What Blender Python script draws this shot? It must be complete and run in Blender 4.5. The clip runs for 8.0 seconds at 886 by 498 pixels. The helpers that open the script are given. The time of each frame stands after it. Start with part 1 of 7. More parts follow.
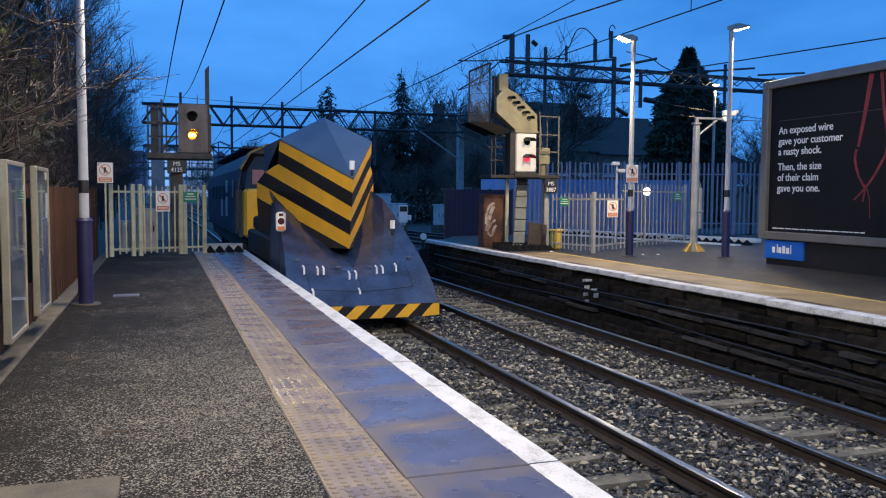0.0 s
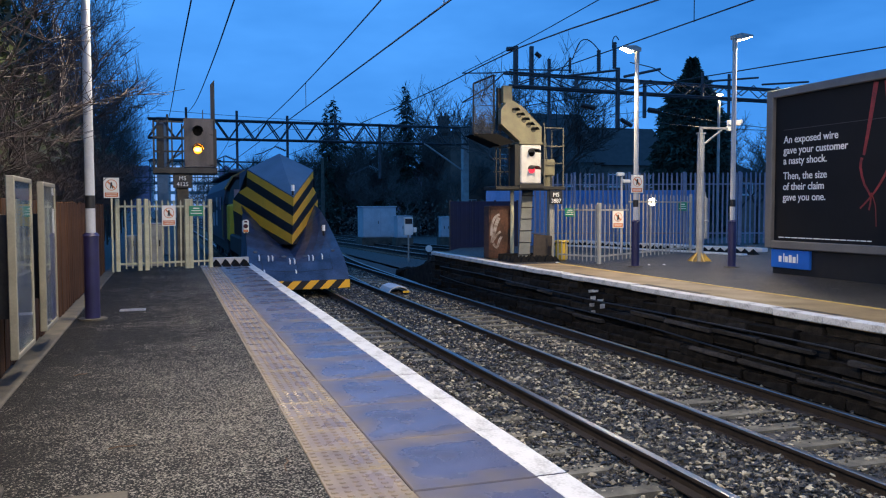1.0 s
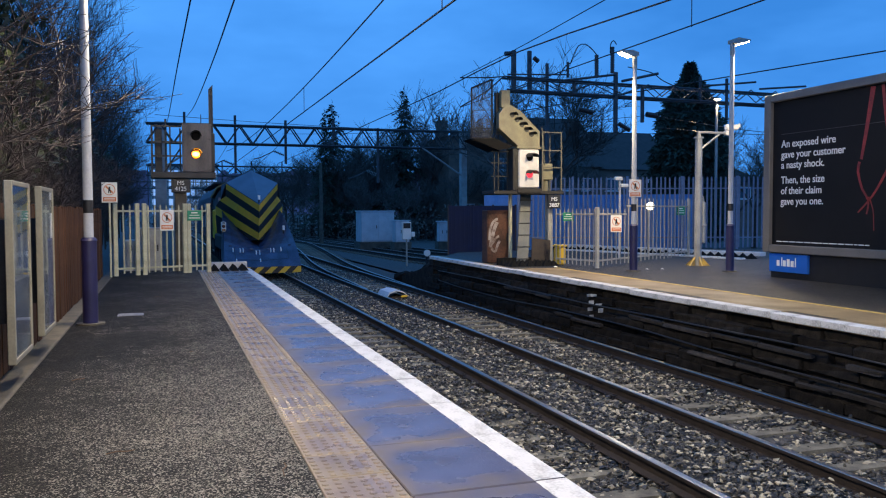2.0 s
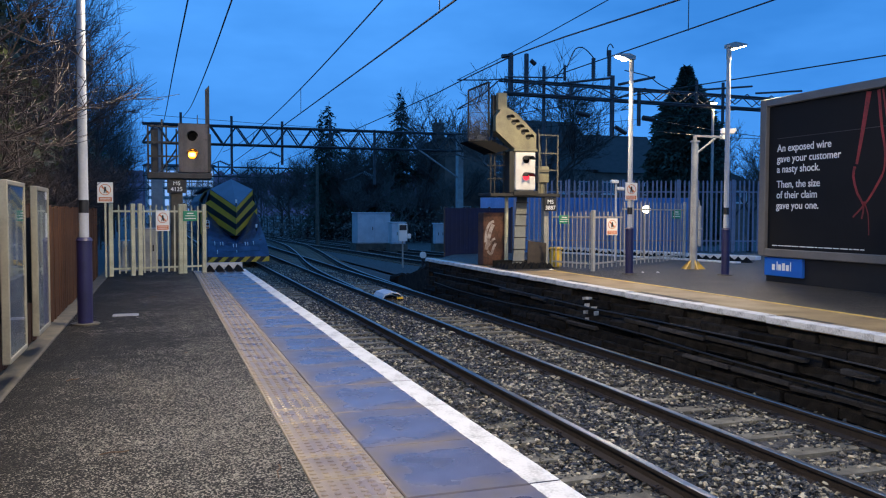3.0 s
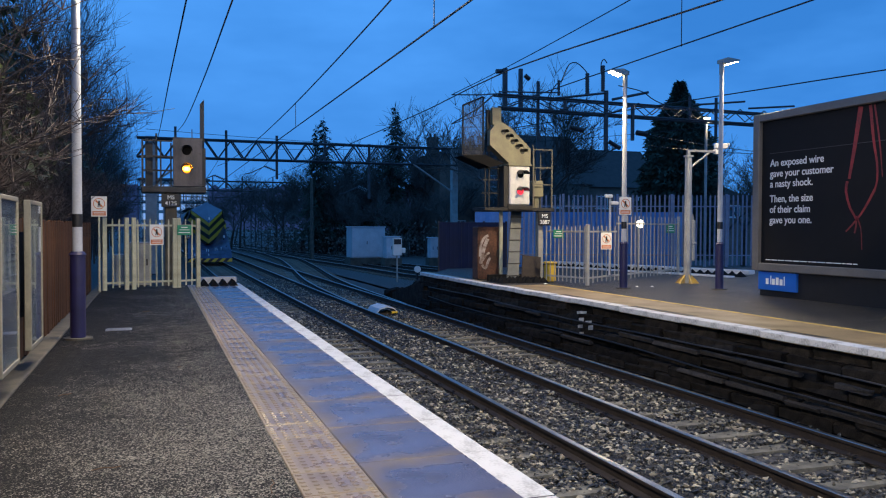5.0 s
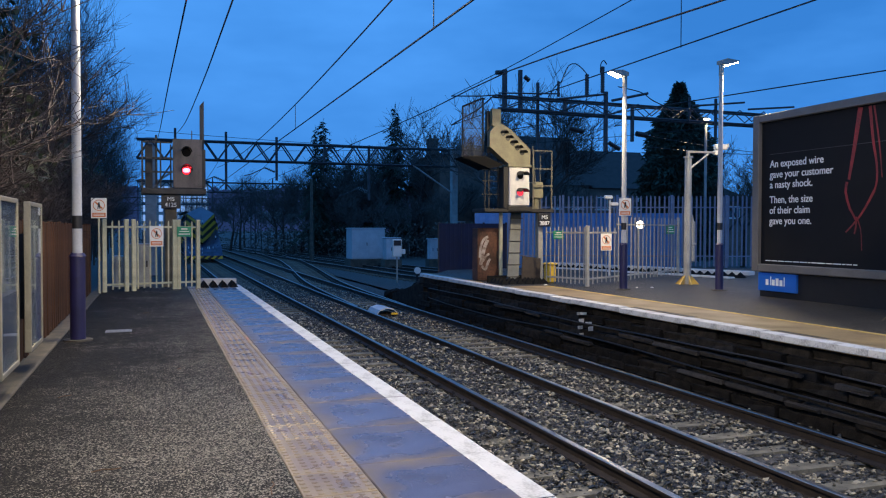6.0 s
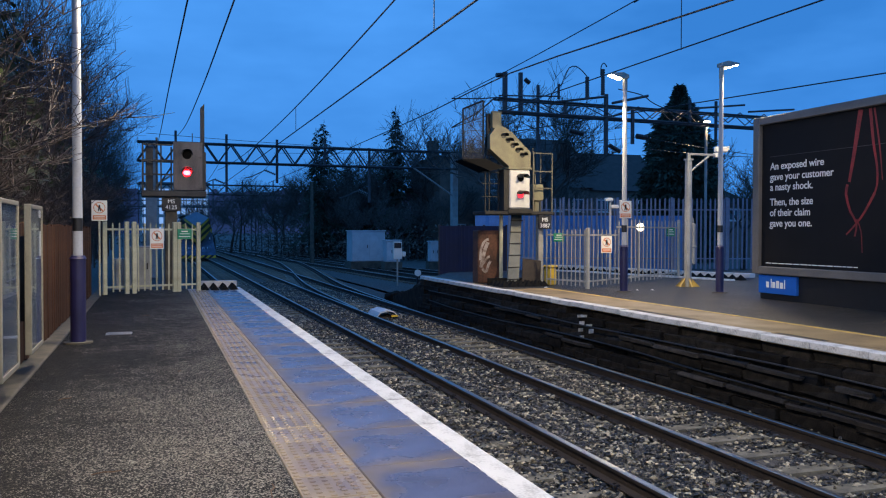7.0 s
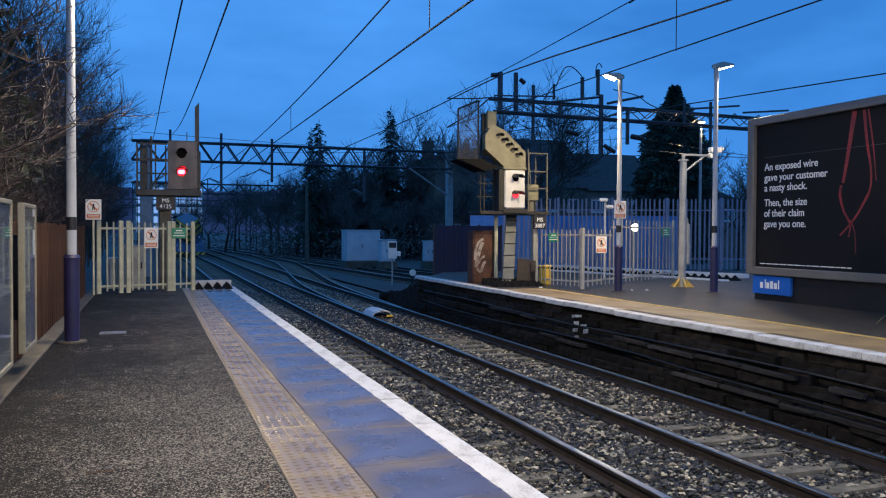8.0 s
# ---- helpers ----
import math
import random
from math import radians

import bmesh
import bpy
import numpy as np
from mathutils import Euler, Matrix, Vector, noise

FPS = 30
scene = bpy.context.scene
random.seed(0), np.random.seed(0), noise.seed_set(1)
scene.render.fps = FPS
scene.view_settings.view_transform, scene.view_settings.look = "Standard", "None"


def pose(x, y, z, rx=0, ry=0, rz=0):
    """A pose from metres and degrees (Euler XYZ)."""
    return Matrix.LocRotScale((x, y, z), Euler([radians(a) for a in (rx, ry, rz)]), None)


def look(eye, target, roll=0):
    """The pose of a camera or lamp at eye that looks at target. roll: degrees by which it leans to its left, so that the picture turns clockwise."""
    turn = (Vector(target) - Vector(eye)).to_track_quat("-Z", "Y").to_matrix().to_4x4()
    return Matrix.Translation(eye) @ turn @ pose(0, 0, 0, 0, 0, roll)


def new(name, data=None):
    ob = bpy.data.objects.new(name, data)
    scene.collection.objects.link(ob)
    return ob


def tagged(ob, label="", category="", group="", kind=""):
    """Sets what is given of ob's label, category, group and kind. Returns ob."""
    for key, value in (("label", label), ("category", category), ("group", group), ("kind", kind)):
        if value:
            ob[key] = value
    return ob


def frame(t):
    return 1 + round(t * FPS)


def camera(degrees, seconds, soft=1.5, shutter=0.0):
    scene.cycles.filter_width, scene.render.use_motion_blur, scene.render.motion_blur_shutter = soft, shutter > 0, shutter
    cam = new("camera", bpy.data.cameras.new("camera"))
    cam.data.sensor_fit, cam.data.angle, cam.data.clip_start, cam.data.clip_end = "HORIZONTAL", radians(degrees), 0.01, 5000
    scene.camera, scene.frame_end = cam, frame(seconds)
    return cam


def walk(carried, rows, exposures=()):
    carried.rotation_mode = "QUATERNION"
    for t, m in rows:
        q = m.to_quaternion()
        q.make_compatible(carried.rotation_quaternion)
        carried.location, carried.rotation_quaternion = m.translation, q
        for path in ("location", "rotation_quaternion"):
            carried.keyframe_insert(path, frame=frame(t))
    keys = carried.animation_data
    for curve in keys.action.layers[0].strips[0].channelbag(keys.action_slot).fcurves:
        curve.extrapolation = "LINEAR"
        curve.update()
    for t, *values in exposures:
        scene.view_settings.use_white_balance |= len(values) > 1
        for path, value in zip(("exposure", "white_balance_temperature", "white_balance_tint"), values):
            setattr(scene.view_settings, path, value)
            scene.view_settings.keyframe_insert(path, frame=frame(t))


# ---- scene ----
cam = camera(56.47, 8.0, soft=1.15)
EYE = (0.0, 0.0, 1.38)
TURNS = (
    (0.0, 86.282, -0.345, -18.781), (0.5, 86.878, -0.054, -18.738), (1.0, 87.115, 0.161, -18.425),
    (1.5, 87.334, 0.265, -18.499), (3.0, 87.563, -0.148, -18.812), (3.5, 87.812, -0.239, -18.905),
    (4.0, 87.988, -0.217, -18.815), (4.5, 88.383, -0.279, -19.122), (6.0, 88.637, -0.116, -19.204),
    (6.5, 88.708, -0.050, -19.073), (7.0, 88.806, -0.114, -19.179), (7.5, 88.838, -0.089, -19.297),
    (8.0, 88.794, -0.250, -19.530))
walk(cam, [(t, pose(*EYE, rx, ry, rz)) for t, rx, ry, rz in TURNS],
     exposures=((0.0, 0.16), (3.0, 0.16), (4.5, 0.04), (8.0, 0.0)))

# ---- sky and lamps ----
RAIL = -0.915          # top of the rails; the platform surface is z = 0
C1, C2 = 3.47, 6.37    # centre lines of the two tracks
EDGE, EDGE2 = 1.94, 7.68


def make_world():
    w = bpy.data.worlds.new("dusk_sky")
    w.use_nodes = True
    nt = w.node_tree
    bg = nt.nodes["Background"]
    tc = nt.nodes.new("ShaderNodeTexCoord")
    mp = nt.nodes.new("ShaderNodeMapping")
    mp.inputs["Scale"].default_value = (1.0, 1.0, 3.0)
    nz = nt.nodes.new("ShaderNodeTexNoise")
    nz.inputs["Scale"].default_value = 2.2
    nz.inputs["Detail"].default_value = 5
    nz.inputs["Roughness"].default_value = 0.55
    cr = nt.nodes.new("ShaderNodeValToRGB")
    cr.color_ramp.elements[0].position, cr.color_ramp.elements[0].color = 0.32, (0.036, 0.205, 0.62, 1)
    cr.color_ramp.elements[1].position, cr.color_ramp.elements[1].color = 0.72, (0.082, 0.345, 0.92, 1)
    nt.links.new(tc.outputs["Generated"], mp.inputs["Vector"])
    nt.links.new(mp.outputs["Vector"], nz.inputs["Vector"])
    nt.links.new(nz.outputs["Fac"], cr.inputs["Fac"])
    nt.links.new(cr.outputs["Color"], bg.inputs["Color"])
    bg.inputs["Strength"].default_value = 1.1
    scene.world = w


make_world()


def spot(name, at, target, watts, color, angle=168, size=0.12, blend=0.12):
    d = bpy.data.lights.new(name, "SPOT")
    d.energy, d.color, d.spot_size, d.spot_blend, d.shadow_soft_size = watts, color, radians(angle), blend, size
    ob = new(name, d)
    ob.matrix_world = look(at, target)
    return ob


WARM = (1.0, 0.83, 0.60)
AMBER = (1.0, 0.78, 0.47)
spot("platform_lamp_light", (-0.1, 11.1, 4.9), (1.6, 12.2, 0), 820, WARM, 166, blend=0.2)
# next two: unseen lamps, added to light the near platform
spot("platform_lamp_light", (0.75, 4.5, 4.9), (1.6, 5.4, 0), 1120, WARM, 142, blend=0.3)
spot("platform_lamp_light", (-0.25, -6.0, 4.9), (2.4, -5.0, 0), 700, WARM)
spot("island_lamp_light", (9.70, 16.6, 4.75), (7.7, 17.6, 0), 950, AMBER, 152, blend=0.5)
spot("island_lamp_light", (12.62, 15.6, 5.0), (13.0, 16.4, 0), 480, AMBER, 158, blend=0.4)
# next two: unseen lamps, added to brighten the signs and ballast
spot("island_lamp_light", (9.75, 8.2, 4.8), (7.4, 9.0, 0), 330, AMBER)
spot("island_lamp_light", (9.75, 0.0, 4.8), (8.0, 0.5, 0), 700, AMBER)
spot("far_lamp_light", (22.5, 29.9, 6.05), (18.5, 29.5, 0), 620, AMBER, 150, blend=0.3)


# ---- materials ----
def mat(name, a, b=None, rough=0.7, metal=0.0, scale=8.0, fine=90.0, bump=0.25, spread=(0.35, 0.7), rough2=None,
        emit=None, power=0.0, per_object=0.0, stretch=(1, 1, 1), dist=0.01):
    """A surface of two tones at a coarse and a fine scale, in metres of the object's own space."""
    m = bpy.data.materials.new(name)
    m.use_nodes = True
    nt = m.node_tree
    p = nt.nodes["Principled BSDF"]
    b = b or tuple(c * 0.65 for c in a)
    tc = nt.nodes.new("ShaderNodeTexCoord")
    mp = nt.nodes.new("ShaderNodeMapping")
    mp.inputs["Scale"].default_value = stretch
    nt.links.new(tc.outputs["Object"], mp.inputs["Vector"])
    n1 = nt.nodes.new("ShaderNodeTexNoise")
    n1.inputs["Scale"].default_value, n1.inputs["Detail"].default_value = scale, 6
    n2 = nt.nodes.new("ShaderNodeTexNoise")
    n2.inputs["Scale"].default_value, n2.inputs["Detail"].default_value = fine, 3
    for n in (n1, n2):
        nt.links.new(mp.outputs["Vector"], n.inputs["Vector"])
    mx = nt.nodes.new("ShaderNodeMath")
    mx.operation = "MULTIPLY_ADD"
    mx.inputs[1].default_value = 0.35
    nt.links.new(n2.outputs["Fac"], mx.inputs[0])
    sc = nt.nodes.new("ShaderNodeMath")
    sc.operation = "MULTIPLY"
    sc.inputs[1].default_value = 0.65
    nt.links.new(n1.outputs["Fac"], sc.inputs[0])
    nt.links.new(sc.outputs[0], mx.inputs[2])
    cr = nt.nodes.new("ShaderNodeValToRGB")
    cr.color_ramp.elements[0].position, cr.color_ramp.elements[0].color = spread[0], (*b, 1)
    cr.color_ramp.elements[1].position, cr.color_ramp.elements[1].color = spread[1], (*a, 1)
    nt.links.new(mx.outputs[0], cr.inputs["Fac"])
    colour = cr.outputs["Color"]
    if per_object:
        oi = nt.nodes.new("ShaderNodeObjectInfo")
        mr = nt.nodes.new("ShaderNodeMapRange")
        mr.inputs["To Min"].default_value, mr.inputs["To Max"].default_value = 1 - per_object, 1 + per_object
        nt.links.new(oi.outputs["Random"], mr.inputs["Value"])
        hs = nt.nodes.new("ShaderNodeHueSaturation")
        nt.links.new(mr.outputs["Result"], hs.inputs["Value"])
        nt.links.new(colour, hs.inputs["Color"])
        colour = hs.outputs["Color"]
    nt.links.new(colour, p.inputs["Base Color"])
    p.inputs["Metallic"].default_value = metal
    rr = nt.nodes.new("ShaderNodeMapRange")
    rr.inputs["From Min"].default_value, rr.inputs["From Max"].default_value = 0.3, 0.7
    rr.inputs["To Min"].default_value = rough
    rr.inputs["To Max"].default_value = rough if rough2 is None else rough2
    nt.links.new(n1.outputs["Fac"], rr.inputs["Value"])
    nt.links.new(rr.outputs["Result"], p.inputs["Roughness"])
    if bump:
        bp = nt.nodes.new("ShaderNodeBump")
        bp.inputs["Strength"].default_value, bp.inputs["Distance"].default_value = bump, dist
        nt.links.new(mx.outputs[0], bp.inputs["Height"])
        nt.links.new(bp.outputs["Normal"], p.inputs["Normal"])
    if emit:
        p.inputs["Emission Color"].default_value = (*emit, 1)
        p.inputs["Emission Strength"].default_value = power
    return m


def glass(name, color, rough=0.05):
    m = bpy.data.materials.new(name)
    m.use_nodes = True
    nt = m.node_tree
    p = nt.nodes["Principled BSDF"]
    p.inputs["Base Color"].default_value = (*color, 1)
    p.inputs["Roughness"].default_value = rough
    p.inputs["Transmission Weight"].default_value = 1.0
    return m


def tinted(name, color):
    """Thin coloured filter glass."""
    m = bpy.data.materials.new(name)
    m.use_nodes = True
    nt = m.node_tree
    t = nt.nodes.new("ShaderNodeBsdfTransparent")
    t.inputs["Color"].default_value = (*color, 1)
    nt.links.new(t.outputs[0], nt.nodes["Material Output"].inputs["Surface"])
    return m


def gritty(name, scale, ramp, rough, bump, dist, wear=0.25, x_tone=0.0, bare=None):
    """Tarmac of single chips of stone, each with its own tone, paler along x; bare paints in a round pool of light."""
    m = bpy.data.materials.new(name)
    m.use_nodes = True
    nt = m.node_tree
    p = nt.nodes["Principled BSDF"]
    tc = nt.nodes.new("ShaderNodeTexCoord")

    def calc(op, a, b, c=None):
        n = nt.nodes.new("ShaderNodeMath")
        n.operation = op
        for k, q in enumerate((a, b, c)):
            if q is None:
                continue
            if isinstance(q, (int, float)):
                n.inputs[k].default_value = q
            else:
                nt.links.new(q, n.inputs[k])
        return n.outputs[0]

    def noise_of(sc, detail):
        n = nt.nodes.new("ShaderNodeTexNoise")
        n.inputs["Scale"].default_value, n.inputs["Detail"].default_value = sc, detail
        nt.links.new(tc.outputs["Object"], n.inputs["Vector"])
        return n.outputs["Fac"]

    warp = nt.nodes.new("ShaderNodeVectorMath")
    warp.operation = "MULTIPLY_ADD"
    nz = nt.nodes.new("ShaderNodeTexNoise")
    nz.inputs["Scale"].default_value = 60
    nt.links.new(tc.outputs["Object"], nz.inputs["Vector"])
    nt.links.new(nz.outputs["Color"], warp.inputs[0])
    warp.inputs[1].default_value = (0.012, 0.012, 0.012)
    nt.links.new(tc.outputs["Object"], warp.inputs[2])
    vo = nt.nodes.new("ShaderNodeTexVoronoi")
    vo.inputs["Scale"].default_value = scale
    nt.links.new(warp.outputs[0], vo.inputs["Vector"])
    sep = nt.nodes.new("ShaderNodeSeparateColor")
    nt.links.new(vo.outputs["Color"], sep.inputs["Color"])
    sx = nt.nodes.new("ShaderNodeSeparateXYZ")
    nt.links.new(tc.outputs["Object"], sx.inputs[0])
    low = calc("MULTIPLY_ADD", calc("SUBTRACT", noise_of(0.9, 5), 0.5), wear, sep.outputs["Red"])
    low = calc("MULTIPLY_ADD", calc("SUBTRACT", noise_of(6.0, 4), 0.5), wear * 0.9, low)
    low = calc("MULTIPLY_ADD", sx.outputs["X"], x_tone, low)
    # pool of lamplight painted into the colour: chips turn paler round one point
    if bare:
        bx, by, r, gain = bare
        dx, dy = calc("SUBTRACT", sx.outputs["X"], bx), calc("MULTIPLY", calc("SUBTRACT", sx.outputs["Y"], by), 0.55)
        d = calc("SQRT", calc("MULTIPLY_ADD", dx, dx, calc("MULTIPLY", dy, dy)), 0.0)
        mr = nt.nodes.new("ShaderNodeMapRange")
        mr.interpolation_type = "SMOOTHSTEP"
        mr.inputs["From Min"].default_value, mr.inputs["From Max"].default_value = r, 0.0
        nt.links.new(d, mr.inputs["Value"])
        low = calc("MULTIPLY_ADD", mr.outputs["Result"], gain, low)
    cr = nt.nodes.new("ShaderNodeValToRGB")
    e = cr.color_ramp.elements
    for k, (pos, col) in enumerate(ramp):
        el = e[k] if k < 2 else e.new(pos)
        el.position, el.color = pos, (*col, 1)
    nt.links.new(low, cr.inputs["Fac"])
    nt.links.new(cr.outputs["Color"], p.inputs["Base Color"])
    p.inputs["Roughness"].default_value = rough
    p.inputs["Specular IOR Level"].default_value = 0.2
    bp = nt.nodes.new("ShaderNodeBump")
    bp.inputs["Strength"].default_value, bp.inputs["Distance"].default_value = bump, dist
    nt.links.new(calc("SUBTRACT", calc("MULTIPLY", sep.outputs["Green"], 0.6), vo.outputs["Distance"]), bp.inputs["Height"])
    nt.links.new(bp.outputs["Normal"], p.inputs["Normal"])
    return m


# the lamplight round (0.2, 5.4) is put into this tarmac's chips
ASPHALT = gritty("asphalt", 135, ((0.0, (0.004, 0.004, 0.004)), (1.0, (0.50, 0.45, 0.36)), (0.50, (0.010, 0.0095, 0.009)), (0.76, (0.038, 0.034, 0.028)), (0.90, (0.125, 0.112, 0.089))), 0.68, 1.0, 0.016, wear=0.42, x_tone=0.10, bare=(0.2, 5.4, 1.9, 0.21))
def coping_material():
    """Smooth damp concrete, brown with dirt along the joints and the back edge."""
    m = mat("coper_concrete", (0.115, 0.104, 0.145), (0.06, 0.054, 0.078), 0.38, scale=2.2, fine=110, bump=0.08, rough2=0.14, per_object=0.12)
    nt = m.node_tree
    p = nt.nodes["Principled BSDF"]
    base = p.inputs["Base Color"].links[0].from_socket
    rough = p.inputs["Roughness"].links[0].from_socket
    tc = nt.nodes.new("ShaderNodeTexCoord")
    sx = nt.nodes.new("ShaderNodeSeparateXYZ")
    nt.links.new(tc.outputs["Object"], sx.inputs[0])
    ab = nt.nodes.new("ShaderNodeMath")
    ab.operation = "ABSOLUTE"
    nt.links.new(sx.outputs["Y"], ab.inputs[0])
    oi = nt.nodes.new("ShaderNodeObjectInfo")
    off = nt.nodes.new("ShaderNodeVectorMath")
    off.operation = "ADD"
    nt.links.new(tc.outputs["Object"], off.inputs[0])
    nt.links.new(oi.outputs["Location"], off.inputs[1])
    nz = nt.nodes.new("ShaderNodeTexNoise")
    nz.inputs["Scale"].default_value, nz.inputs["Detail"].default_value = 4.0, 6
    nt.links.new(off.outputs[0], nz.inputs["Vector"])
    a = nt.nodes.new("ShaderNodeMapRange")
    a.inputs["From Min"].default_value, a.inputs["From Max"].default_value = 0.20, 0.46
    nt.links.new(ab.outputs[0], a.inputs["Value"])
    e = nt.nodes.new("ShaderNodeMapRange")
    e.inputs["From Min"].default_value, e.inputs["From Max"].default_value = 1.30, 1.11
    nt.links.new(sx.outputs["X"], e.inputs["Value"])
    mxm = nt.nodes.new("ShaderNodeMath")
    mxm.operation = "MAXIMUM"
    nt.links.new(a.outputs["Result"], mxm.inputs[0])
    nt.links.new(e.outputs["Result"], mxm.inputs[1])
    s = nt.nodes.new("ShaderNodeMath")
    s.operation = "MULTIPLY_ADD"
    s.inputs[1].default_value, s.inputs[2].default_value = 1.5, -0.80
    nt.links.new(nz.outputs["Fac"], s.inputs[0])
    t = nt.nodes.new("ShaderNodeMath")
    t.operation = "MULTIPLY_ADD"
    t.use_clamp = True
    t.inputs[1].default_value = 0.5
    nt.links.new(mxm.outputs[0], t.inputs[0])
    nt.links.new(s.outputs[0], t.inputs[2])
    mix = nt.nodes.new("ShaderNodeMix")
    mix.data_type = "RGBA"
    nt.links.new(t.outputs[0], mix.inputs["Factor"])
    nt.links.new(base, mix.inputs["A"])
    mix.inputs["B"].default_value = (0.19, 0.145, 0.09, 1)
    nt.links.new(mix.outputs["Result"], p.inputs["Base Color"])
    rm = nt.nodes.new("ShaderNodeMix")
    nt.links.new(t.outputs[0], rm.inputs[0])
    nt.links.new(rough, rm.inputs[2])
    rm.inputs[3].default_value = 0.6
    nt.links.new(rm.outputs[0], p.inputs["Roughness"])
    return m


COPER = coping_material()
def tactile_material():
    """Raised-dot paving: damp worn middle, buff grit gathered along the rims."""
    m = mat("buff_tactile", (0.235, 0.172, 0.125), (0.12, 0.088, 0.068), 0.36, scale=3, fine=120, bump=0.2, rough2=0.18, per_object=0.16)
    nt = m.node_tree
    p = nt.nodes["Principled BSDF"]
    base = p.inputs["Base Color"].links[0].from_socket
    rough = p.inputs["Roughness"].links[0].from_socket
    tc = nt.nodes.new("ShaderNodeTexCoord")
    sx = nt.nodes.new("ShaderNodeSeparateXYZ")
    nt.links.new(tc.outputs["Object"], sx.inputs[0])
    ends = []
    for axis in "XY":
        ab = nt.nodes.new("ShaderNodeMath")
        ab.operation = "ABSOLUTE"
        nt.links.new(sx.outputs[axis], ab.inputs[0])
        ends.append(ab)
    rim = nt.nodes.new("ShaderNodeMath")
    rim.operation = "MAXIMUM"
    nt.links.new(ends[0].outputs[0], rim.inputs[0])
    nt.links.new(ends[1].outputs[0], rim.inputs[1])
    r = nt.nodes.new("ShaderNodeMapRange")
    r.inputs["From Min"].default_value, r.inputs["From Max"].default_value = 0.08, 0.19
    nt.links.new(rim.outputs[0], r.inputs["Value"])
    oi = nt.nodes.new("ShaderNodeObjectInfo")
    off = nt.nodes.new("ShaderNodeVectorMath")
    off.operation = "ADD"
    nt.links.new(tc.outputs["Object"], off.inputs[0])
    nt.links.new(oi.outputs["Location"], off.inputs[1])
    nz = nt.nodes.new("ShaderNodeTexNoise")
    nz.inputs["Scale"].default_value, nz.inputs["Detail"].default_value = 5.0, 6
    nt.links.new(off.outputs[0], nz.inputs["Vector"])
    s = nt.nodes.new("ShaderNodeMath")
    s.operation = "MULTIPLY_ADD"
    s.inputs[1].default_value, s.inputs[2].default_value = 2.0, -0.93
    nt.links.new(nz.outputs["Fac"], s.inputs[0])
    t = nt.nodes.new("ShaderNodeMath")
    t.operation = "MULTIPLY_ADD"
    t.use_clamp = True
    t.inputs[1].default_value = 0.55
    nt.links.new(r.outputs["Result"], t.inputs[0])
    nt.links.new(s.outputs[0], t.inputs[2])
    mix = nt.nodes.new("ShaderNodeMix")
    mix.data_type = "RGBA"
    nt.links.new(t.outputs[0], mix.inputs["Factor"])
    nt.links.new(base, mix.inputs["A"])
    mix.inputs["B"].default_value = (0.30, 0.228, 0.122, 1)
    nt.links.new(mix.outputs["Result"], p.inputs["Base Color"])
    rm = nt.nodes.new("ShaderNodeMix")
    nt.links.new(t.outputs[0], rm.inputs[0])
    nt.links.new(rough, rm.inputs[2])
    rm.inputs[3].default_value = 0.42
    nt.links.new(rm.outputs[0], p.inputs["Roughness"])
    return m


TACTILE = tactile_material()
WHITE_LINE = mat("white_line_paint", (0.60, 0.59, 0.57), (0.24, 0.235, 0.22), 0.6, scale=5, fine=60, bump=0.15, spread=(0.28, 0.5))
DIRTY_WHITE = mat("dirty_edge_paint", (0.66, 0.65, 0.62), (0.20, 0.195, 0.185), 0.6, scale=4, fine=50, bump=0.2, spread=(0.33, 0.52))
ISLAND_TAR = gritty("island_tarmac", 70, ((0.0, (0.013, 0.012, 0.011)), (1.0, (0.20, 0.17, 0.13)), (0.6, (0.034, 0.031, 0.026)), (0.9, (0.075, 0.066, 0.053))), 0.5, 0.6, 0.01, wear=0.4)
YELLOW_LINE = mat("worn_yellow_line", (0.78, 0.50, 0.06), (0.30, 0.22, 0.10), 0.7, scale=6, fine=80)
KERB = mat("kerb_concrete", (0.14, 0.12, 0.085), (0.045, 0.04, 0.032), 0.8, scale=4, fine=90)
ISLAND = mat("island_paving", (0.36, 0.235, 0.085), (0.17, 0.115, 0.05), 0.7, scale=1.1, fine=90, rough2=0.45, bump=0.3)
STONE = mat("sooty_stone", (0.034, 0.029, 0.024), (0.004, 0.0038, 0.0037), 0.9, scale=6, fine=60, bump=0.8, per_object=0.4, dist=0.02)
LEDGE = mat("ledge_stone", (0.085, 0.07, 0.06), (0.016, 0.014, 0.012), 0.85, scale=3, fine=50, bump=0.7, per_object=0.5, dist=0.02, spread=(0.42, 0.68))
STONE.node_tree.nodes["Principled BSDF"].inputs["Specular IOR Level"].default_value = 0.15
BALLAST = mat("ballast_stone", (0.30, 0.27, 0.22), (0.10, 0.09, 0.08), 0.75, scale=9, fine=70, bump=0.4, spread=(0.3, 0.75))
BED = mat("ballast_bed", (0.10, 0.092, 0.083), (0.022, 0.020, 0.018), 0.85, scale=16, fine=45, bump=1.0, spread=(0.35, 0.65), dist=0.04)
SLEEPER = mat("sleeper_concrete", (0.24, 0.215, 0.15), (0.04, 0.035, 0.026), 0.75, scale=5, fine=90, per_object=0.2)
RUST = mat("rail_rust", (0.045, 0.032, 0.024), (0.02, 0.015, 0.012), 0.7, metal=0.3, scale=8, fine=60)
RAILTOP = mat("rail_steel", (0.38, 0.36, 0.34), (0.22, 0.21, 0.20), 0.30, metal=1.0, scale=3, fine=50, bump=0.03)
